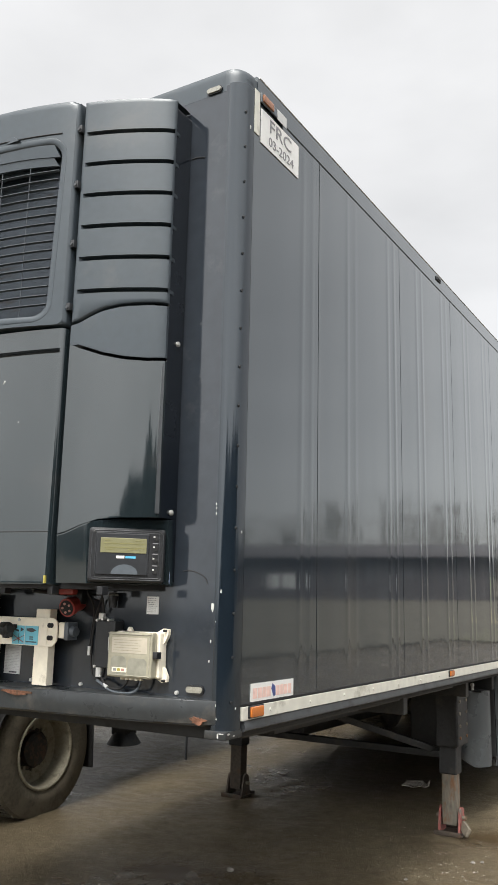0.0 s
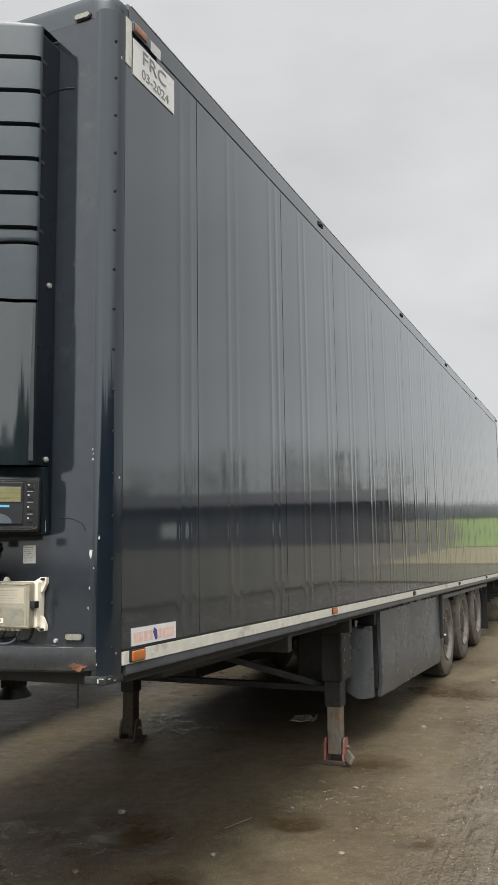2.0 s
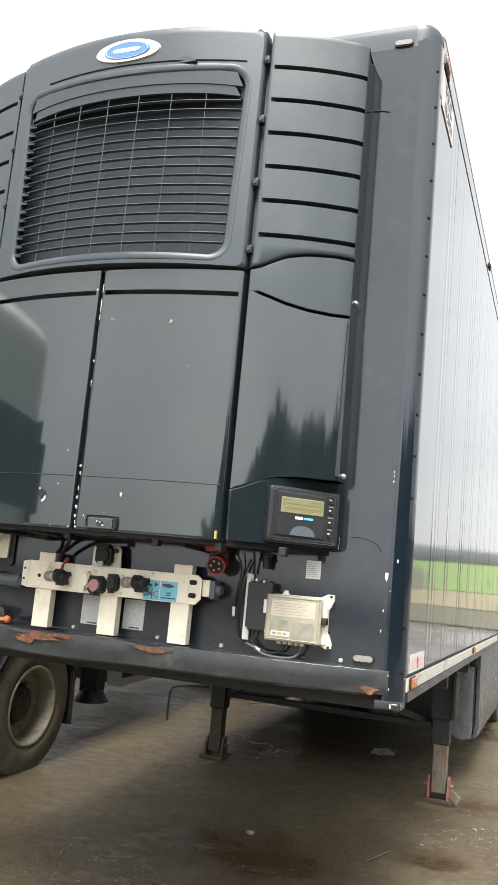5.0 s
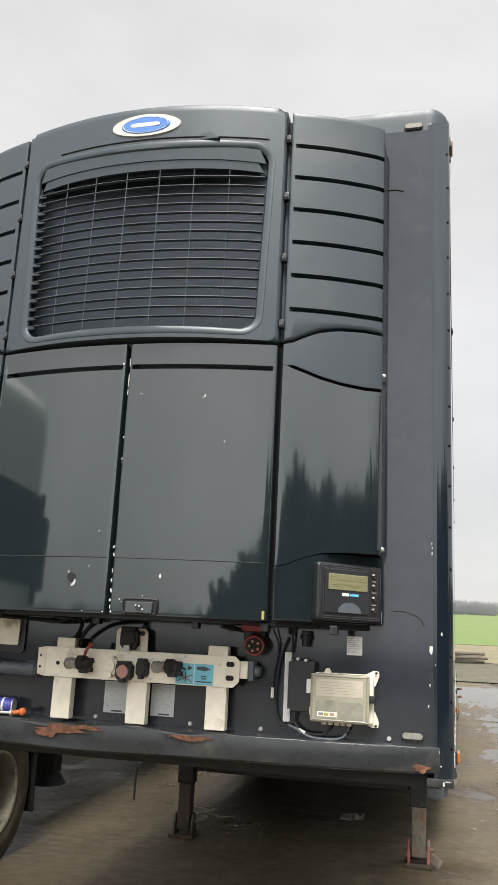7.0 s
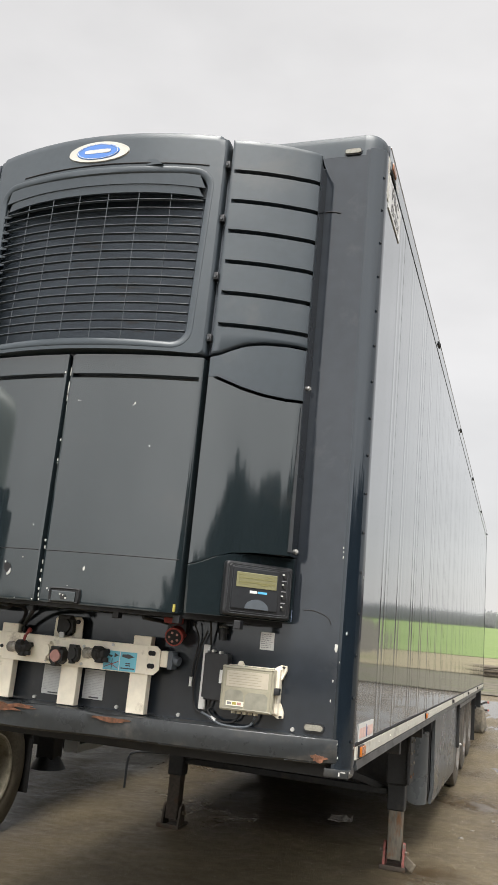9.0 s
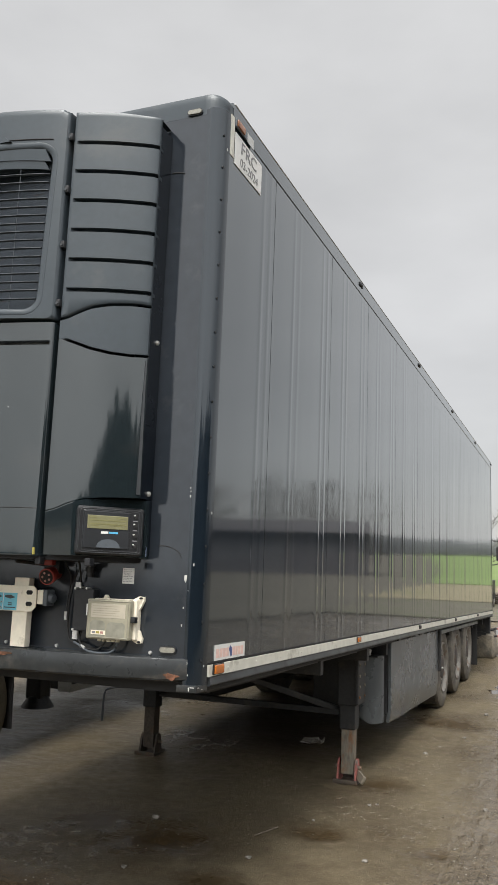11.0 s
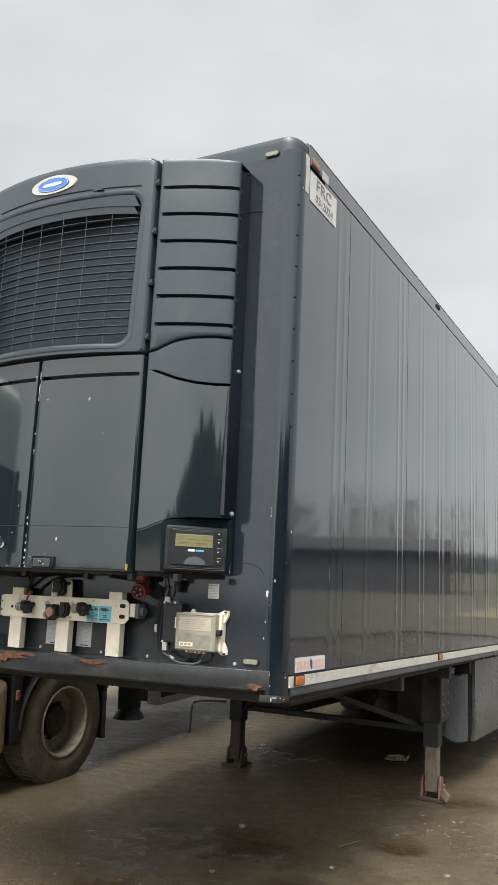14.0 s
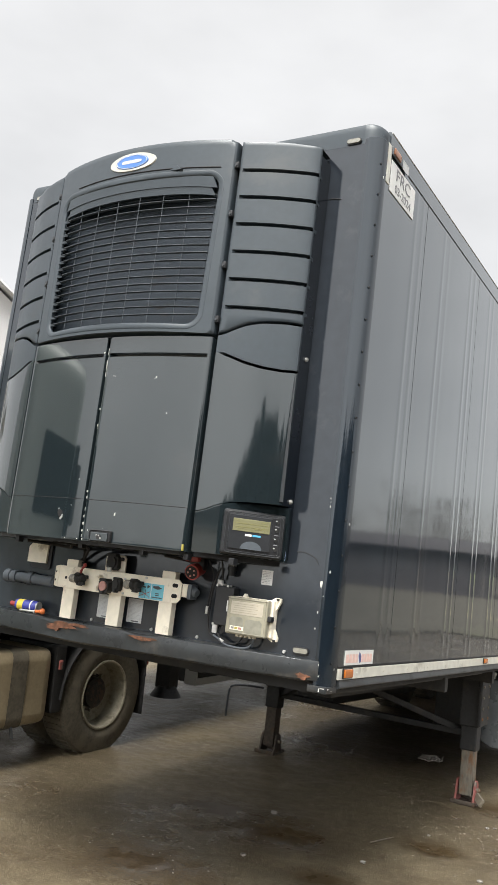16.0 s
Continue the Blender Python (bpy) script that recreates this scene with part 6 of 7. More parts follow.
extrude_poly(bm, [(-1.066, -0.0946, 1.626), (-1.045, -0.0946, 1.616), (-1.066, -0.0946, 1.606)], (0, -0.0008, 0))
extrude_poly(bm, [(-1.028, -0.0946, 1.622), (-0.995, -0.0946, 1.625), (-0.966, -0.0946, 1.614), (-0.995, -0.0946, 1.606), (-1.028, -0.0946, 1.612)], (0, -0.0008, 0))
for z in (1.585, 1.576):
    box(bm, -1.008, -0.985, -0.0954, -0.0946, z - 0.0025, z + 0.0025)
box(bm, -1.03, -0.963, -0.0954, -0.0946, 1.561, 1.566)
box(bm, -1.077, -1.074, -0.0954, -0.0946, 1.555, 1.600)
part("pictogram", bm, M_INK, lab)
bm = B()
tube(bm, [(-1.112, -0.0952, 1.592), (-1.044, -0.0952, 1.560)], 0.0018, 5, 1)
tube(bm, [(-1.112, -0.0952, 1.562), (-1.044, -0.0952, 1.590)], 0.0018, 5, 1)
part("cross_mark", bm, M_RED, lab)
for x, z in ((-1.225, 1.640), (-1.228, 1.562), (-1.413, 1.562), (-1.08, 1.66)):
    bm = B()
    rod(bm, (x, -0.091, z), (x, -0.098, z), 0.007, 6)
    part("bolt", bm, M_BOLT, bracket)
bm = B()
rod(bm, (-0.850, -0.05, 1.622), (-0.815, -0.05, 1.622), 0.028, 14)
box(bm, -0.85, -0.815, -0.08, -0.02, 1.585, 1.655, 0.006)
part("side_socket", bm, M_CREAM, bracket)
bm = B()
box(bm, -0.814, -0.790, -0.082, -0.018, 1.578, 1.656, 0.005)
rod(bm, (-0.791, -0.05, 1.618), (-0.768, -0.052, 1.614), 0.026, 16, 0.020)
part("plug", bm, M_GREY, bracket, "dark grey plug")

# data plates behind the bracket
for x0, x1 in ((-1.468, -1.362), (-1.252, -1.148)):
    plate = solo("data_plate", box(B(), x0, x1, -0.003, 0.001, 1.408, 1.538), M_PAPER, "grey printed data plate riveted to the bulkhead", "plate", group="data plates")
    bm = B()
    pr = random.Random(int(-x0 * 1000))
    for k in range(15):
        u = x0 + 0.007
        while u < x1 - 0.016:
            w = pr.uniform(0.005, 0.022)
            box(bm, u, min(u + w, x1 - 0.007), -0.0038, -0.003, 1.428 + 0.0070 * k, 1.4298 + 0.0070 * k)
            u += w + pr.choice((0.003, 0.004, 0.012))
    part("print_bar", bm, M_FAINTINK, plate)
    part("print_bar", box(B(), x0 + 0.035, x1 - 0.02, -0.0042, -0.003, 1.413, 1.419), M_INK, plate)

# red three-phase inlet under the unit
inlet = thing("power_inlet", "faded red industrial power inlet under the unit", "socket")
bm = B()
a, d = Vector((-0.80, -0.005, 1.745)), Vector((0.12, -1, -0.28)).normalized()
rod(bm, a, a + d * 0.075, 0.036, 18)
rod(bm, a + d * 0.07, a + d * 0.098, 0.041, 20)
part("collar", bm, M_RED, inlet)
bm = B()
rod(bm, a + d * 0.0995, a + d * 0.1015, 0.034, 18)
part("face", bm, M_GAP, inlet)
for k in range(5):
    t = 2 * math.pi * k / 5
    side = d.cross(Vector((0, 0, 1))).normalized()
    up = side.cross(d)
    c = a + d * 0.1005 + 0.020 * (math.cos(t) * side + math.sin(t) * up)
    bm = B()
    rod(bm, c, c + d * 0.005, 0.0055, 8)
    part("pin", bm, M_PINK, inlet)
part("mount", box(B(), -0.850, -0.755, -0.045, -0.001, 1.735, 1.812, 0.012), M_BLACK, inlet)
part("flap", box(B(), -0.848, -0.760, -0.100, -0.062, 1.775, 1.815, 0.012), M_RED, inlet)

# black sensor box with cables, and the clear-lidded junction box
relay = thing("relay_box", "small black relay box with cables on the bulkhead", "relay box")
part("body", box(B(), -0.650, -0.540, -0.060, -0.002, 1.470, 1.668, 0.006), M_BLACK, relay)
for x, z in ((-0.612, 1.676), (-0.578, 1.672), (-0.642, 1.670), (-0.643, 1.475)):
    bm = B()
    rod(bm, (x, -0.03, z), (x, -0.066, z), 0.006, 8)
    part("screw", bm, M_BOLT, relay)
part("mount_strip", box(B(), -0.674, -0.644, -0.018, -0.001, 1.425, 1.700, 0.004), M_STICKER, relay, "pale mounting strip")
part("tag", box(B(), -0.572, -0.548, -0.0645, -0.06, 1.545, 1.600, 0.001), M_STICKER, relay, "white tag")
for pts4, r in (([(-0.640, -0.05, 1.80), (-0.640, -0.03, 1.74), (-0.642, -0.02, 1.70)], 0.005), ([(-0.66, -0.02, 1.76), (-0.685, -0.02, 1.69), (-0.70, -0.02, 1.60), (-0.705, -0.015, 1.50), (-0.69, -0.015, 1.43), (-0.655, -0.02, 1.412), (-0.625, -0.03, 1.43), (-0.612, -0.03, 1.475)], 0.0042), ([(-0.72, -0.05, 1.79), (-0.700, -0.02, 1.72), (-0.715, -0.012, 1.62), (-0.722, -0.012, 1.55)], 0.0035), ([(-0.625, -0.035, 1.43), (-0.59, -0.045, 1.395), (-0.54, -0.05, 1.388), (-0.50, -0.05, 1.392), (-0.475, -0.04, 1.42), (-0.47, -0.04, 1.44)], 0.0045), ([(-0.645, -0.04, 1.415), (-0.60, -0.05, 1.400), (-0.55, -0.05, 1.377), (-0.46, -0.055, 1.375), (-0.415, -0.05, 1.392), (-0.395, -0.045, 1.44)], 0.0055)):
    bm = B()
    tube(bm, pts4, r, 8, 5)
    part("cable", bm, M_GREY if r > 0.005 and pts4[0][0] == -0.645 else M_RUBBER, relay)
bm = B()
rod(bm, (-0.722, -0.012, 1.555), (-0.722, -0.012, 1.515), 0.007, 8)
part("cable_end", bm, M_STICKER, relay)
bm = B()
rod(bm, (-0.60, -0.047, 1.400), (-0.575, -0.05, 1.390), 0.0078, 8)
part("cable_tag", bm, M_PAPER, relay)

jbox = thing("junction_box", "cream junction box with a dusty clear lid on the bulkhead", "junction box")
bm = B()
box(bm, -0.540, -0.305, -0.050, -0.002, 1.442, 1.628, 0.006)
for x, z, v in ((-0.300, 1.628, 1), (-0.300, 1.442, -1)):
    extrude_poly(bm, [(x - 0.045, -0.030, z - v * 0.004), (x - 0.010, -0.026, z + v * 0.016), (x + 0.012, -0.020, z + v * 0.014), (x + 0.014, -0.020, z - v * 0.006), (x + 0.001, -0.026, z - v * 0.040), (x - 0.012, -0.030, z - v * 0.055)], (0, 0.018, 0))
extrude_poly(bm, [(-0.512, -0.020, 1.622), (-0.500, -0.020, 1.645), (-0.488, -0.020, 1.645), (-0.474, -0.020, 1.624)], (0, 0.012, 0))
body = part("body", bm, M_CREAM, jbox)
for z in (1.636, 1.434):
    bm = B()
    rod(bm, (-0.296, -0.040, z), (-0.296, -0.018, z), 0.005, 8)
    part("screw", bm, M_RUBBER, jbox)
lid = part("lid", box(B(), -0.552, -0.318, -0.090, -0.048, 1.440, 1.626, 0.010, seg=3), M_BOXCLEAR, jbox, "dusty clear lid")
bm = B()
tube(bm, [(-0.435 + 0.107 * u, -0.0895, 1.533 + 0.083 * v) for u, v in ((-0.9, -1), (0.9, -1), (1, -0.88), (1, 0.88), (0.9, 1), (-0.9, 1), (-1, 0.88), (-1, -0.88), (-0.9, -1))], 0.0028, 6, 2)
part("lid_rim", bm, M_LIDRIM, lid)
part("lid_label", box(B(), -0.528, -0.342, -0.0908, -0.089, 1.540, 1.604, 0.0005), mat("lid_sheet", (0.45, 0.41, 0.33), 0.4, vary=0.05), lid)
bm = B()
for k in range(5):
    box(bm, -0.518, -0.372 - 0.016 * (k % 2), -0.0912, -0.0908, 1.550 + 0.0105 * k, 1.5518 + 0.0105 * k)
part("print_bar", bm, M_BOXCLEAR, lid)
for x0, x1, zt in ((-0.530, -0.447, 1.526), (-0.438, -0.340, 1.521)):
    bm = B()
    extrude_poly(bm, [(x0, -0.0906, 1.452), (x1, -0.0906, 1.452), (x1, -0.0906, zt - 0.012), (x1 - 0.014, -0.0906, zt), (x0 + 0.014, -0.0906, zt), (x0, -0.0906, zt - 0.012)], (0, 0.002, 0))
    part("inner_panel", bm, M_BOXIN, lid)
strip = part("colour_strip", box(B(), -0.522, -0.444, -0.0916, -0.0900, 1.462, 1.481), M_CREAM, lid)
for k, c in enumerate((M_GREYINK, M_TAG, M_PINK)):
    part("colour_mark", box(B(), -0.516 + 0.022 * k, -0.498 + 0.022 * k, -0.0920, -0.0910, 1.466, 1.477), c, strip)
for z in (1.48, 1.585):
    part("hinge", box(B(), -0.556, -0.545, -0.075, -0.045, z - 0.016, z + 0.016, 0.003), M_STICKER, jbox)
part("clasp", box(B(), -0.322, -0.296, -0.080, -0.05, 1.522, 1.550, 0.004), M_BLACK, jbox)
for x in (-0.50, -0.475, -0.45, -0.425, -0.40):
    bm = B()
    rod(bm, (x, -0.045, 1.442), (x, -0.045, 1.428), 0.010, 10)
    part("gland", bm, M_CREAM, jbox)

note = solo("paper_note", box(B(), -0.420, -0.357, -0.003, 0.001, 1.701, 1.776, 0.001), M_STICKER, "small white handwritten note stuck on the bulkhead", "note")
bm = B()
pr = random.Random(12)
for k in range(8):
    u = -0.414
    while u < -0.372:
        w = pr.uniform(0.003, 0.011)
        box(bm, u, min(u + w, -0.363), -0.0040, -0.003, 1.766 - 0.0080 * k + pr.uniform(-0.001, 0.001), 1.7685 - 0.0080 * k)
        u += w + 0.003
part("print_bar", bm, M_GREYINK, note)

bm = B()
rod(bm, (-0.585, -0.03, 1.79), (-0.585, -0.03, 1.725), 0.020, 12, 0.017)
rod(bm, (-0.585, -0.03, 1.755), (-0.585, -0.03, 1.772), 0.025, 12)
plug = solo("cable_plug", bm, M_BLACK, "black cable plug hanging under the unit", "plug")
part("ring", lathe(B(), [(0.017, 0), (0.024, 0.003), (0.017, 0.009)], pose(-0.585, -0.03, 1.776), 14), M_BOLT, plug)
for pts4 in ([(-1.60, -0.30, 1.80), (-1.57, -0.10, 1.79), (-1.60, -0.03, 1.74), (-1.64, -0.02, 1.70)], [(-1.42, -0.28, 1.80), (-1.50, -0.12, 1.78), (-1.57, -0.06, 1.72), (-1.58, -0.05, 1.68)], [(-1.90, -0.20, 1.79), (-1.80, -0.05, 1.785), (-1.70, -0.05, 1.78), (-1.60, -0.15, 1.795)], [(-0.90, -0.2, 1.79), (-0.86, -0.04, 1.78), (-0.83, -0.02, 1.77)]):
    bm = B()
    tube(bm, pts4, 0.009, 8, 5)
    solo("hose", bm, M_RUBBER, "black rubber hose under the unit", "hose", group="hoses")

cover = thing("cover_plate", "cream cover plate with a dark gasket on the bulkhead", "cover plate")
bm = B()
extrude_poly(bm, [(-2.035, -0.012, 1.655), (-2.04, -0.012, 1.80), (-1.885, -0.012, 1.80), (-1.872, -0.012, 1.785), (-1.872, -0.012, 1.645), (-1.89, -0.012, 1.632), (-2.02, -0.012, 1.640)], (0, 0.011, 0))
part("gasket", bm, M_BLACK, cover)
bm = B()
extrude_poly(bm, [(-2.05, -0.014, 1.668), (-2.05, -0.014, 1.760), (-2.02, -0.014, 1.79), (-1.905, -0.014, 1.79), (-1.896, -0.014, 1.78), (-1.896, -0.014, 1.668)], (0, -0.012, 0))
part("plate", bm, M_CREAM, cover)

pipe = thing("drain_pipe", "grey plastic pipe with ribbed couplings on the bulkhead", "pipe")
bm = B()
rod(bm, (-2.16, -0.05, 1.572), (-1.768, -0.05, 1.566), 0.030, 18)
part("tube", bm, M_GREY, pipe)
for x, r in ((-2.15, 0.040), (-2.10, 0.038), (-1.97, 0.036), (-1.80, 0.036)):
    bm = B()
    rod(bm, (x - 0.022, -0.05, 1.570), (x + 0.022, -0.05, 1.570), r, 18)
    part("collar", bm, M_GREY, pipe)
bm = B()
box(bm, -2.03, -1.99, -0.05, -0.001, 1.53, 1.61, 0.004)
part("clip", bm, M_BLACK, pipe)

can = thing("spray_can", "blue and yellow spray can lying on the front beam", "can")
bm = B()
can_m = pose(-1.93, -0.070, 1.412, 0, 90, 8)
lathe(bm, [(0.0, 0.0), (0.028, 0.001), (0.0325, 0.006), (0.0325, 0.150), (0.030, 0.156), (0.026, 0.150), (0.0, 0.147)], can_m @ pose(0, 0, -0.09), 24)
body = part("body", bm, M_CANBLUE, can)
bm = B()
lathe(bm, [(0.0328, 0.02), (0.0331, 0.021), (0.0331, 0.060), (0.0328, 0.061)], can_m @ pose(0, 0, -0.09), 24)
part("label_band", bm, M_YELLOW, can, "yellow label band")
bm = B()
lathe(bm, [(0.0328, 0.11), (0.0331, 0.111), (0.0331, 0.118), (0.0328, 0.119)], can_m @ pose(0, 0, -0.09), 24)
part("label_band", bm, M_STICKER, can)
part("base_disc", lathe(B(), [(0.0, 0.0), (0.024, 0.0), (0.030, 0.003), (0.031, -0.004), (0.0, -0.004)], can_m @ pose(0, 0, 0.066), 24), M_BOLT, can, "bare metal can base")
bm = B()
rod(bm, (-2.022, -0.083, 1.412), (-2.062, -0.089, 1.412), 0.014, 12)
part("cap", bm, M_RED, can, "red cap")
tool = thing("screwdriver", "small screwdriver with an orange knob on the front beam", "tool")
bm = B()
rod(bm, (-1.960, -0.112, 1.384), (-1.855, -0.098, 1.386), 0.006, 8)
part("shaft", bm, M_BOLT, tool)
bm = B()
rod(bm, (-1.855, -0.098, 1.386), (-1.848, -0.097, 1.386), 0.015, 12)
part("collar", bm, M_BOLT, tool)
bm = B()
ball(bm, (-1.805, -0.088, 1.392), 0.018, 12)
rod(bm, (-1.848, -0.097, 1.387), (-1.805, -0.088, 1.391), 0.010, 10)
part("knob", bm, M_ORANGE, tool, "orange knob")

# ---- the neighbouring lorry, seen under the trailer ----
lorry = thing("tractor_lorry", "pale green tractor lorry parked beside the trailer", "lorry", matrix=Matrix())
wheel(-3.335, 2.52, 0.50, 1, "wheel", lorry, r=0.54, width=0.30, dish=0.16, rim_mat=M_RIM, tyre_mat=M_OLDTYRE, holes=10)
wheel(-3.665, 2.52, 0.50, 1, "wheel", lorry, r=0.54, width=0.30, dish=0.05, rim_mat=M_RIM, tyre_mat=M_OLDTYRE, holes=0)
wheel(-5.50, 2.52, 0.50, -1, "wheel", lorry, r=0.50, width=0.30, dish=0.16, rim_mat=M_RIM, tyre_mat=M_OLDTYRE, holes=0)
wheel(-3.40, -1.35, 0.50, 1, "wheel", lorry, r=0.50, width=0.32, dish=0.05, rim_mat=M_RIM, tyre_mat=M_OLDTYRE, holes=10)
wheel(-5.50, -1.35, 0.50, -1, "wheel", lorry, r=0.50, width=0.32, dish=0.05, rim_mat=M_RIM, tyre_mat=M_OLDTYRE, holes=0)
part("chassis", box(B(), -4.85, -4.0, -2.1, 3.1, 0.62, 0.95, 0.02), M_CHASSIS, lorry)
bm = B()
rod(bm, (-5.3, 2.52, 0.5), (-3.6, 2.52, 0.5), 0.1, 14)
part("axle", bm, M_CHASSIS, lorry)
tank = part("fuel_tank", box(B(), -3.98, -3.34, -0.35, 1.80, 0.33, 0.96, 0.10, seg=4), M_TANK, lorry, "dusty alloy fuel tank")
for y in (0.05, 1.40):
    bm = B()
    box(bm, -3.995, -3.332, y - 0.012, y + 0.012, 0.322, 0.968, 0.10, seg=4)
    part("strap", bm, M_OLDTYRE, tank)
    bm = B()
    rod(bm, (-3.36, y, 0.35), (-3.33, y, 0.26), 0.014, 8)
    part("strap_bolt", bm, M_CHASSIS, tank)
bm = B()
rows = []
for k in range(19):
    a = radians(-10 + 200 * k / 18)
    rows.append([(x, 2.52 - 0.60 * math.cos(a), 0.50 + 0.58 * math.sin(a)) for x in (-3.95, -3.32)])
sheet(bm, rows[1:-2], (0, 0, 0.012))
guard = part("mudguard", bm, M_RUBBER, lorry, "black plastic mudguard")
part("guard_front", box(B(), -3.95, -3.35, 1.84, 1.96, 0.40, 0.98, 0.02), M_RUBBER, guard)
part("mud_flap", box(B(), -3.95, -3.32, 3.08, 3.10, 0.26, 0.98, 0.005), M_RUBBER, lorry)
part("side_lamp", box(B(), -3.36, -3.335, 1.87, 1.91, 0.77, 0.85, 0.008), M_DULLRED, lorry, "red side lamp")
part("tail_lamp", box(B(), -3.60, -3.36, 3.12, 3.18, 0.72, 0.90, 0.012), M_RED, lorry, "red tail lamp")
cab = part("cab", box(B(), -5.95, -3.50, -2.25, -0.50, 0.85, 3.62, 0.30, seg=5), M_CABGREEN, lorry, "pale green cab")
part("windscreen", box(B(), -5.5, -3.5, -2.275, -2.24, 2.0, 2.9, 0.03), M_GLASSDARK, cab)
part("side_window", box(B(), -3.512, -3.488, -2.10, -1.15, 2.14, 2.86, 0.011, seg=3), M_GLASSDARK, cab)
part("bumper", box(B(), -5.75, -3.25, -2.38, -2.1, 0.35, 0.9, 0.06), M_GREY, cab)
for s in (-5.55, -3.6):
    part("headlight", box(B(), s, s + 0.3, -2.40, -2.36, 0.62, 0.78, 0.02), M_CLEAR, cab)
part("mirror", box(B(), -3.48, -3.30, -2.24, -2.12, 2.1, 2.7, 0.04), M_RUBBER, cab)

# trailer coupled to it
nt = thing("flatbed_trailer", "dark flatbed trailer coupled to the green lorry", "trailer", matrix=Matrix())
part("deck", box(B(), -5.85, -3.33, 0.95, 15.6, 1.14, 1.30, 0.02), M_CHASSIS, nt)
part("chassis", box(B(), -5.1, -4.05, 2.2, 15.4, 0.98, 1.142, 0.01), M_CHASSIS, nt)
for y in (12.0, 13.3, 14.6):
    for cx, s in ((-3.40, 1), (-5.78, -1)):
        wheel(cx, y, 0.50, s, "wheel", nt, holes=0)
for x in (-3.60, -5.55):
    leg = part("landing_leg", box(B(), x - 0.09, x + 0.09, 3.78, 3.96, 0.40, 1.15, 0.012), M_CHASSIS, nt, "black raised landing leg")
    bm = B()
    rod(bm, (x, 3.87, 0.31), (x, 3.87, 0.42), 0.17, 20, 0.10)
    part("foot", bm, M_CHASSIS, leg)

tool = part("tool_box", box(B(), -4.25, -3.68, 4.57, 6.4, 0.36, 1.0, 0.01), M_CHASSIS, nt, "dark tool box with pale frame")
part("frame", box(B(), -3.83, -3.665, 4.545, 4.575, 0.34, 0.98, 0.006), M_PAPER, tool)
part("frame", box(B(), -3.69, -3.665, 4.57, 6.4, 0.34, 0.42, 0.006), M_PAPER, tool)

# ---- yard clutter ----
def lump(name, x, y, r, material, label, cat, seed, squash=(1, 1, 0.6)):
    bm = B()
    bmesh.ops.create_icosphere(bm, subdivisions=2, radius=r)
    for v in bm.verts:
        v.co += r * 0.5 * Vector(noise.noise_vector(v.co * (2.2 / r) * 0.5 + Vector((seed, 0, 0))))
        v.co = Vector((v.co.x * squash[0], v.co.y * squash[1], v.co.z * squash[2]))
    return solo(name, bm, material, label, cat, matrix=pose(x, y, uneven(x, y) + r * squash[2] * 0.4, 0, 0, seed * 40), group="loose stones")


for k, (x, y, r) in enumerate([(-1.31, 2.19, 0.026), (-0.25, 2.65, 0.014), (0.05, 3.15, 0.016), (0.10, 3.2, 0.013), (0.16, 5.0, 0.022), (0.24, 5.4, 0.016), (0.42, 5.9, 0.02), (-0.4, 1.75, 0.02), (0.3, 2.0, 0.018), (-1.05, 1.3, 0.018), (0.9, 3.4, 0.022), (0.5, 7.3, 0.03)]):
    lump("stone", x, y, r, M_STONE, "pale stone lying on the wet dirt", "stone", k + 1)
bm = B()
rows = [[(-1.04 + 0.20 * i / 6, 4.72 + 0.17 * j / 4 + 0.04 * i / 6, 0.03 + 0.05 * noise.noise(Vector((i * 0.9, j * 0.8, 1)))) for i in range(7)] for j in range(5)]
sheet(bm, rows, (0, 0, -0.008))
solo("broken_board", bm, M_BOARD, "muddy broken board lying under the trailer", "board", matrix=pose(0, 0, 0.03))
bm = B()
tube(bm, [(-0.50, 2.12, 0.015), (-0.46, 2.20, 0.02), (-0.44, 2.28, 0.016), (-0.41, 2.33, 0.02)], 0.004, 6, 4)
solo("twig", bm, M_PLANK, "thin crooked twig on the dirt", "twig", matrix=Matrix())

# field edge: timber, planks, white lorry
for k in range(7):
    bm = B()
    rod(bm, (-3.4 + 0.25 * k, 29.5 + 0.35 * (k % 3), 0.12 + 0.15 * (k // 3)), (0.75 + 0.11 * (k * 3 % 5), 30.2 + 0.3 * (k % 3), 0.11 + 0.15 * (k // 3)), 0.075, 10, 0.06)
    solo("log", bm, M_PLANK, "weathered log lying at the field edge", "log", matrix=Matrix(), group="timber pile")

white = thing("white_lorry", "white lorry parked at the field edge", "lorry", matrix=pose(0.36, 0, 0))
cab = part("cab", box(B(), -4.0, -1.90, 27.0, 29.2, 0.75, 3.0, 0.18, seg=3), M_CABWHITE, white, "white cab")
part("side_window", box(B(), -1.912, -1.88, 27.3, 28.4, 1.75, 2.6, 0.03), M_GLASSDARK, cab)
part("windscreen", box(B(), -3.8, -2.1, 26.97, 27.03, 1.75, 2.7, 0.03), M_GLASSDARK, cab)
part("mirror", box(B(), -1.53, -1.37, 26.8, 26.92, 1.70, 2.20, 0.05), M_RUBBER, cab)
bm = B()
tube(bm, [(-1.92, 27.1, 2.38), (-1.6, 26.9, 2.40), (-1.44, 26.88, 2.30), (-1.44, 26.88, 1.64), (-1.92, 27.1, 1.55)], 0.018, 8, 4)
part("mirror_arm", bm, M_RUBBER, cab)
part("step_panel", box(B(), -1.92, -1.74, 27.2, 28.6, 0.35, 1.0, 0.03), M_BLACK, cab)
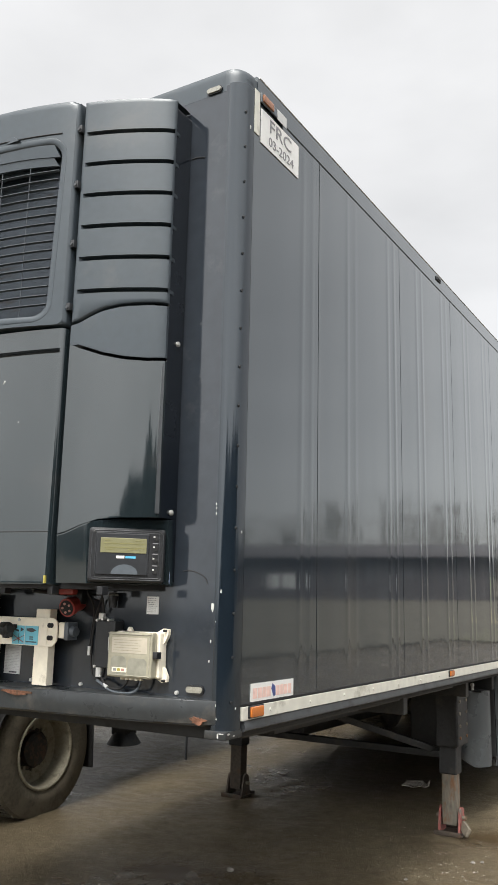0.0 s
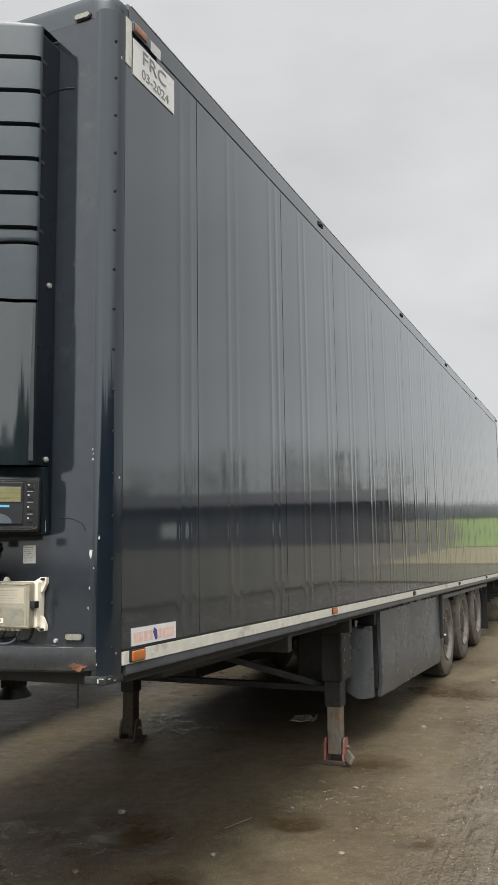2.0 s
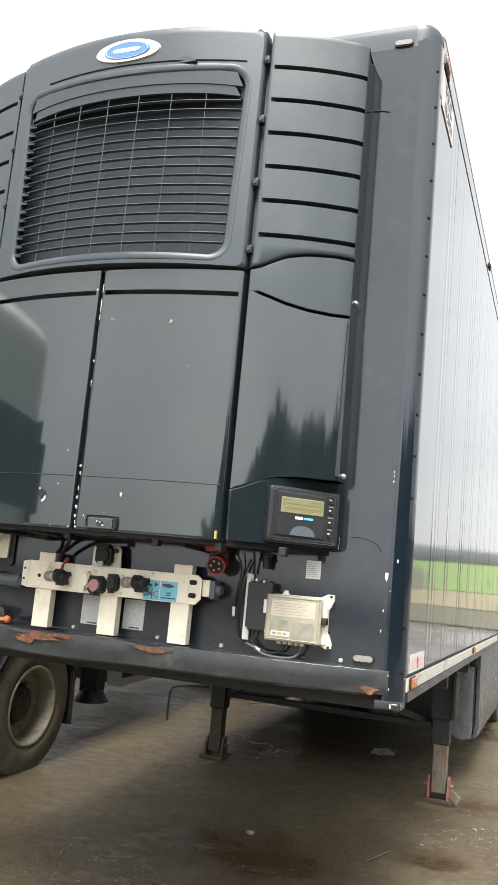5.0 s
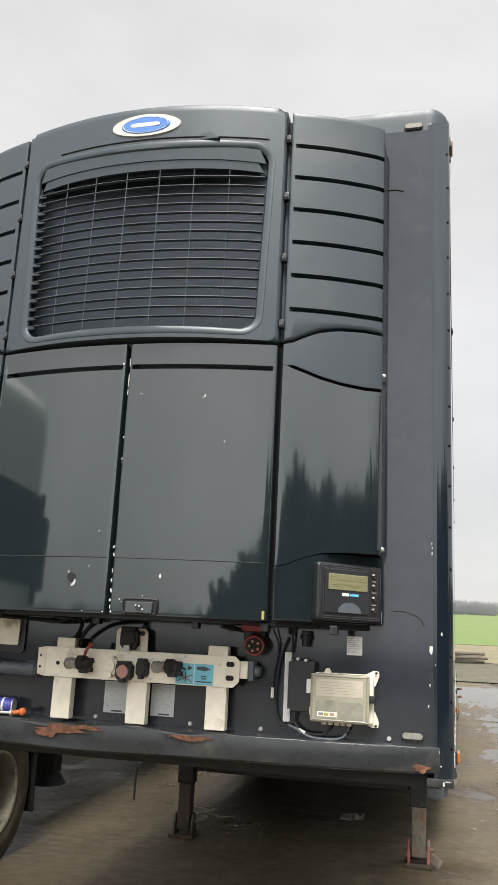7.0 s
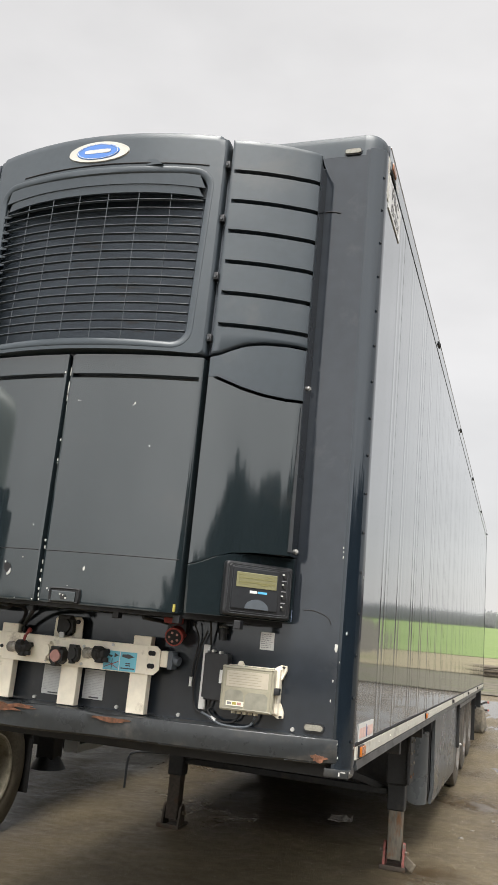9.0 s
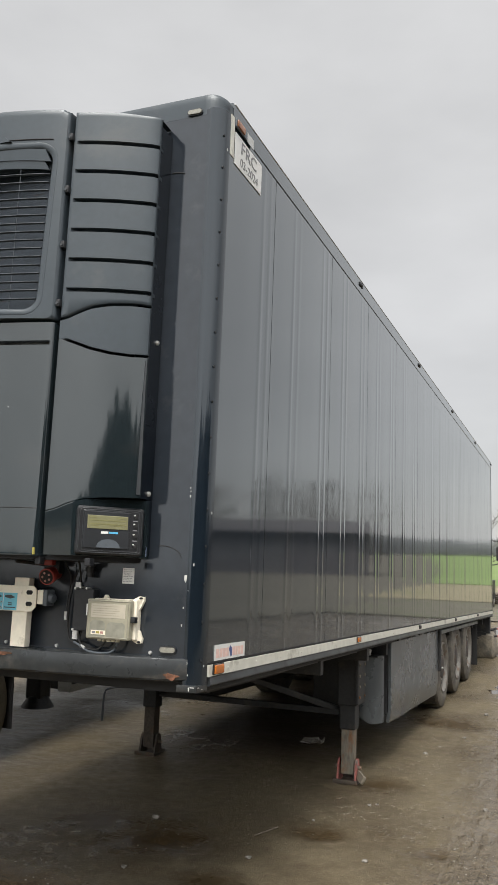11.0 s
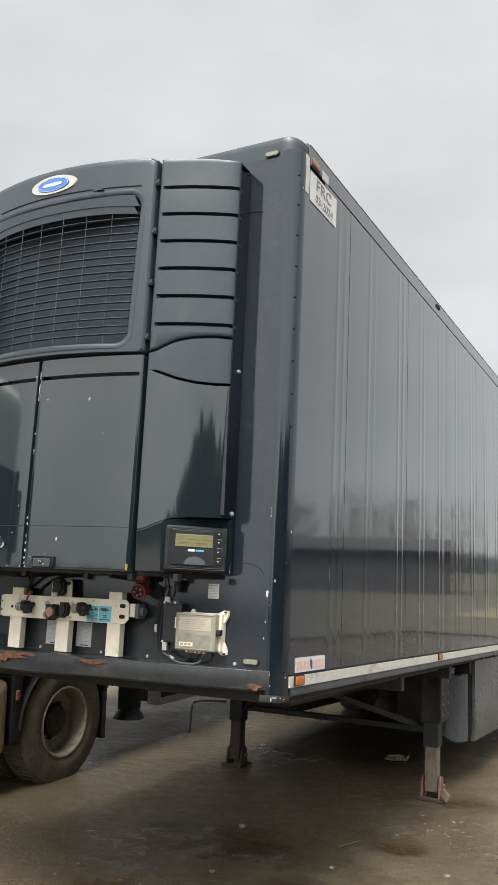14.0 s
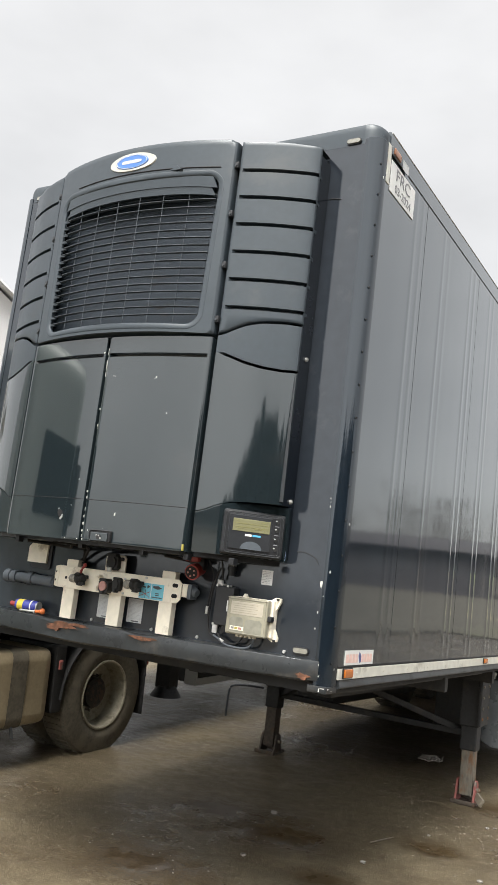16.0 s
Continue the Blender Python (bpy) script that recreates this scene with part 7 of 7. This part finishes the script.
part("chassis", box(B(), -3.4, -2.4, 27.4, 33.5, 0.6, 0.95, 0.02), M_CHASSIS, white)
for y in (28.1, 32.0):
    wheel(-1.75 if y < 30 else -2.3, y, 0.5, 1, "wheel", white, holes=0)
    wheel(-3.95, y, 0.5, -1, "wheel", white, holes=0)


def leafy(x, y, h, w, seed, name="tree", label="dark evergreen tree beside the yard", bare=False, limbs_n=34):
    """A tapered trunk, limbs, and a crown of many small leaf clumps."""
    rr = random.Random(seed)
    t = thing(name, label, "tree", group="trees by the yard", matrix=pose(x, y, -0.05))
    bm = B()
    rod(bm, (0, 0, 0), (0.02 * h, 0.01 * h, h * 0.85), 0.022 * h, 10, 0.004 * h)
    limbs = []
    for k in range(limbs_n):
        z0 = h * (0.04 + 0.82 * rr.random() ** 1.3)
        a = rr.uniform(0, 6.28)
        reach = w * min(1.0, 1.7 * (1.03 - z0 / h)) * rr.uniform(0.5, 1.0)
        lift = rr.uniform(0.2, 1.2)
        if not bare:
            reach, lift = w * math.sqrt(max(0.05, 1 - ((z0 / h - 0.40) / 0.55) ** 2)) * rr.uniform(0.6, 1.0), rr.uniform(0.0, 0.45)
        tip = Vector((reach * math.cos(a), reach * math.sin(a), z0 + reach * lift))
        rod(bm, (0, 0, z0), tip, 0.006 * h, 5, 0.0015 * h)
        limbs.append((Vector((0, 0, z0)), tip))
        if bare:
            for _ in range(7):
                q = Vector((0, 0, z0)).lerp(tip, rr.uniform(0.3, 1))
                rod(bm, q, q + Vector((rr.uniform(-1, 1), rr.uniform(-1, 1), rr.uniform(0.3, 1.4))) * 0.09 * h, 0.002 * h, 4, 0.0006 * h)
    part("trunk", bm, M_BARK, t)
    if not bare:
        verts, faces = [], []
        for a, b in limbs:
            for _ in range(70 + int(260 * (b - a).length / w)):
                c = a.lerp(b, rr.random() ** 0.7) + Vector((rr.gauss(0, 1), rr.gauss(0, 1), rr.gauss(0, 1))) * 0.055 * h * (1.1 - a.z / h)
                s = 0.032 * h * rr.uniform(0.5, 1.2)
                u = Vector((rr.gauss(0, 1), rr.gauss(0, 1), rr.gauss(0, 1))).normalized() * s
                v = Vector((rr.gauss(0, 1), rr.gauss(0, 1), rr.gauss(0, 1))).normalized() * s
                k = len(verts)
                verts += [c - u, c + v * 0.6, c + u, c - v * 0.6]
                faces.append((k, k + 1, k + 2, k + 3))
        me = bpy.data.meshes.new("crown")
        me.from_pydata(verts, [], faces)
        me.materials.append(M_LEAF)
        ob = new("crown", me)
        ob.parent = t
    return t


rnd = random.Random(23)
for k in range(25):
    az = 4 + 3.5 * k
    h = float(np.interp(az, (4, 9, 14, 18, 22, 26, 31, 37, 44, 60, 90), (4.4, 5.4, 6.6, 7.6, 8.8, 10.0, 9.2, 9.6, 8.6, 9.4, 8.6))) * rnd.uniform(0.96, 1.04)
    r = 25 + 2.0 * (k % 2)
    leafy(-0.4 + r * math.sin(radians(az)), -0.3 - r * math.cos(radians(az)), h, 0.24 * h + 0.7, 40 + k, limbs_n=52)
for k, (x, y, h, w) in enumerate([(-6.6, 60, 6.4, 4.2), (20, 66, 8.5, 4.0), (26, 70, 9.5, 4.2), (33, 72, 9, 4.4), (40, 76, 10, 4.4), (47, 70, 9, 4.4), (23, 100, 11, 4.5), (29, 98, 12, 4.5), (36, 104, 11, 4.5), (43, 94, 12, 4.5), (55, 92, 11, 4.5)]):
    leafy(x, y, h, w, 60 + k, label="leafless tree standing by the field", bare=True)

# far shed beyond the lorry
shed = thing("shed", "pale grey shed with a steep gable roof far off", "building", matrix=pose(SHED[0], SHED[1], 0, 0, 0, SHED[2]))
bm = B()
extrude_poly(bm, [(-9, -6, 0), (-9, 6, 0), (-9, 6, SHED[3] - 4.6), (-9, 0, SHED[3] - 0.1), (-9, -6, SHED[3] - 4.6)], (18, 0, 0))
part("wall", bm, M_WALLFAR, shed)
bm = B()
extrude_poly(bm, [(-9.5, -6.5, SHED[3] - 4.9), (9.5, -6.5, SHED[3] - 4.9), (9.5, 0, SHED[3]), (-9.5, 0, SHED[3])], (0, 0, 0.06))
extrude_poly(bm, [(-9.5, 6.5, SHED[3] - 4.9), (-9.5, 0, SHED[3]), (9.5, 0, SHED[3]), (9.5, 6.5, SHED[3] - 4.9)], (0, 0, 0.06))
part("roof", bm, M_ROOFFAR, shed)

# long low barn on the open side of the yard
barn = thing("barn", "long low dark timber barn at the yard's edge", "building", matrix=pose(38.5, 57.5, 0, 0, 0, -18))
part("wall", box(B(), -24, 24, -5, 5, 0, 3.4, 0.05), M_BARN, barn)
bm = B()
extrude_poly(bm, [(-24.5, -5.6, 3.3), (-24.5, 0, 4.4), (-24.5, 5.6, 3.3)], (49, 0, 0))
part("roof", bm, M_BARNROOF, barn, "dark slate-grey roof")
for x in (-9.0, -7.6, -2.0, 6.0):
    part("door", box(B(), x, x + 0.9, -5.06, -4.98, 0.9, 2.0, 0.02), M_PAPER, barn, "pale shutter")
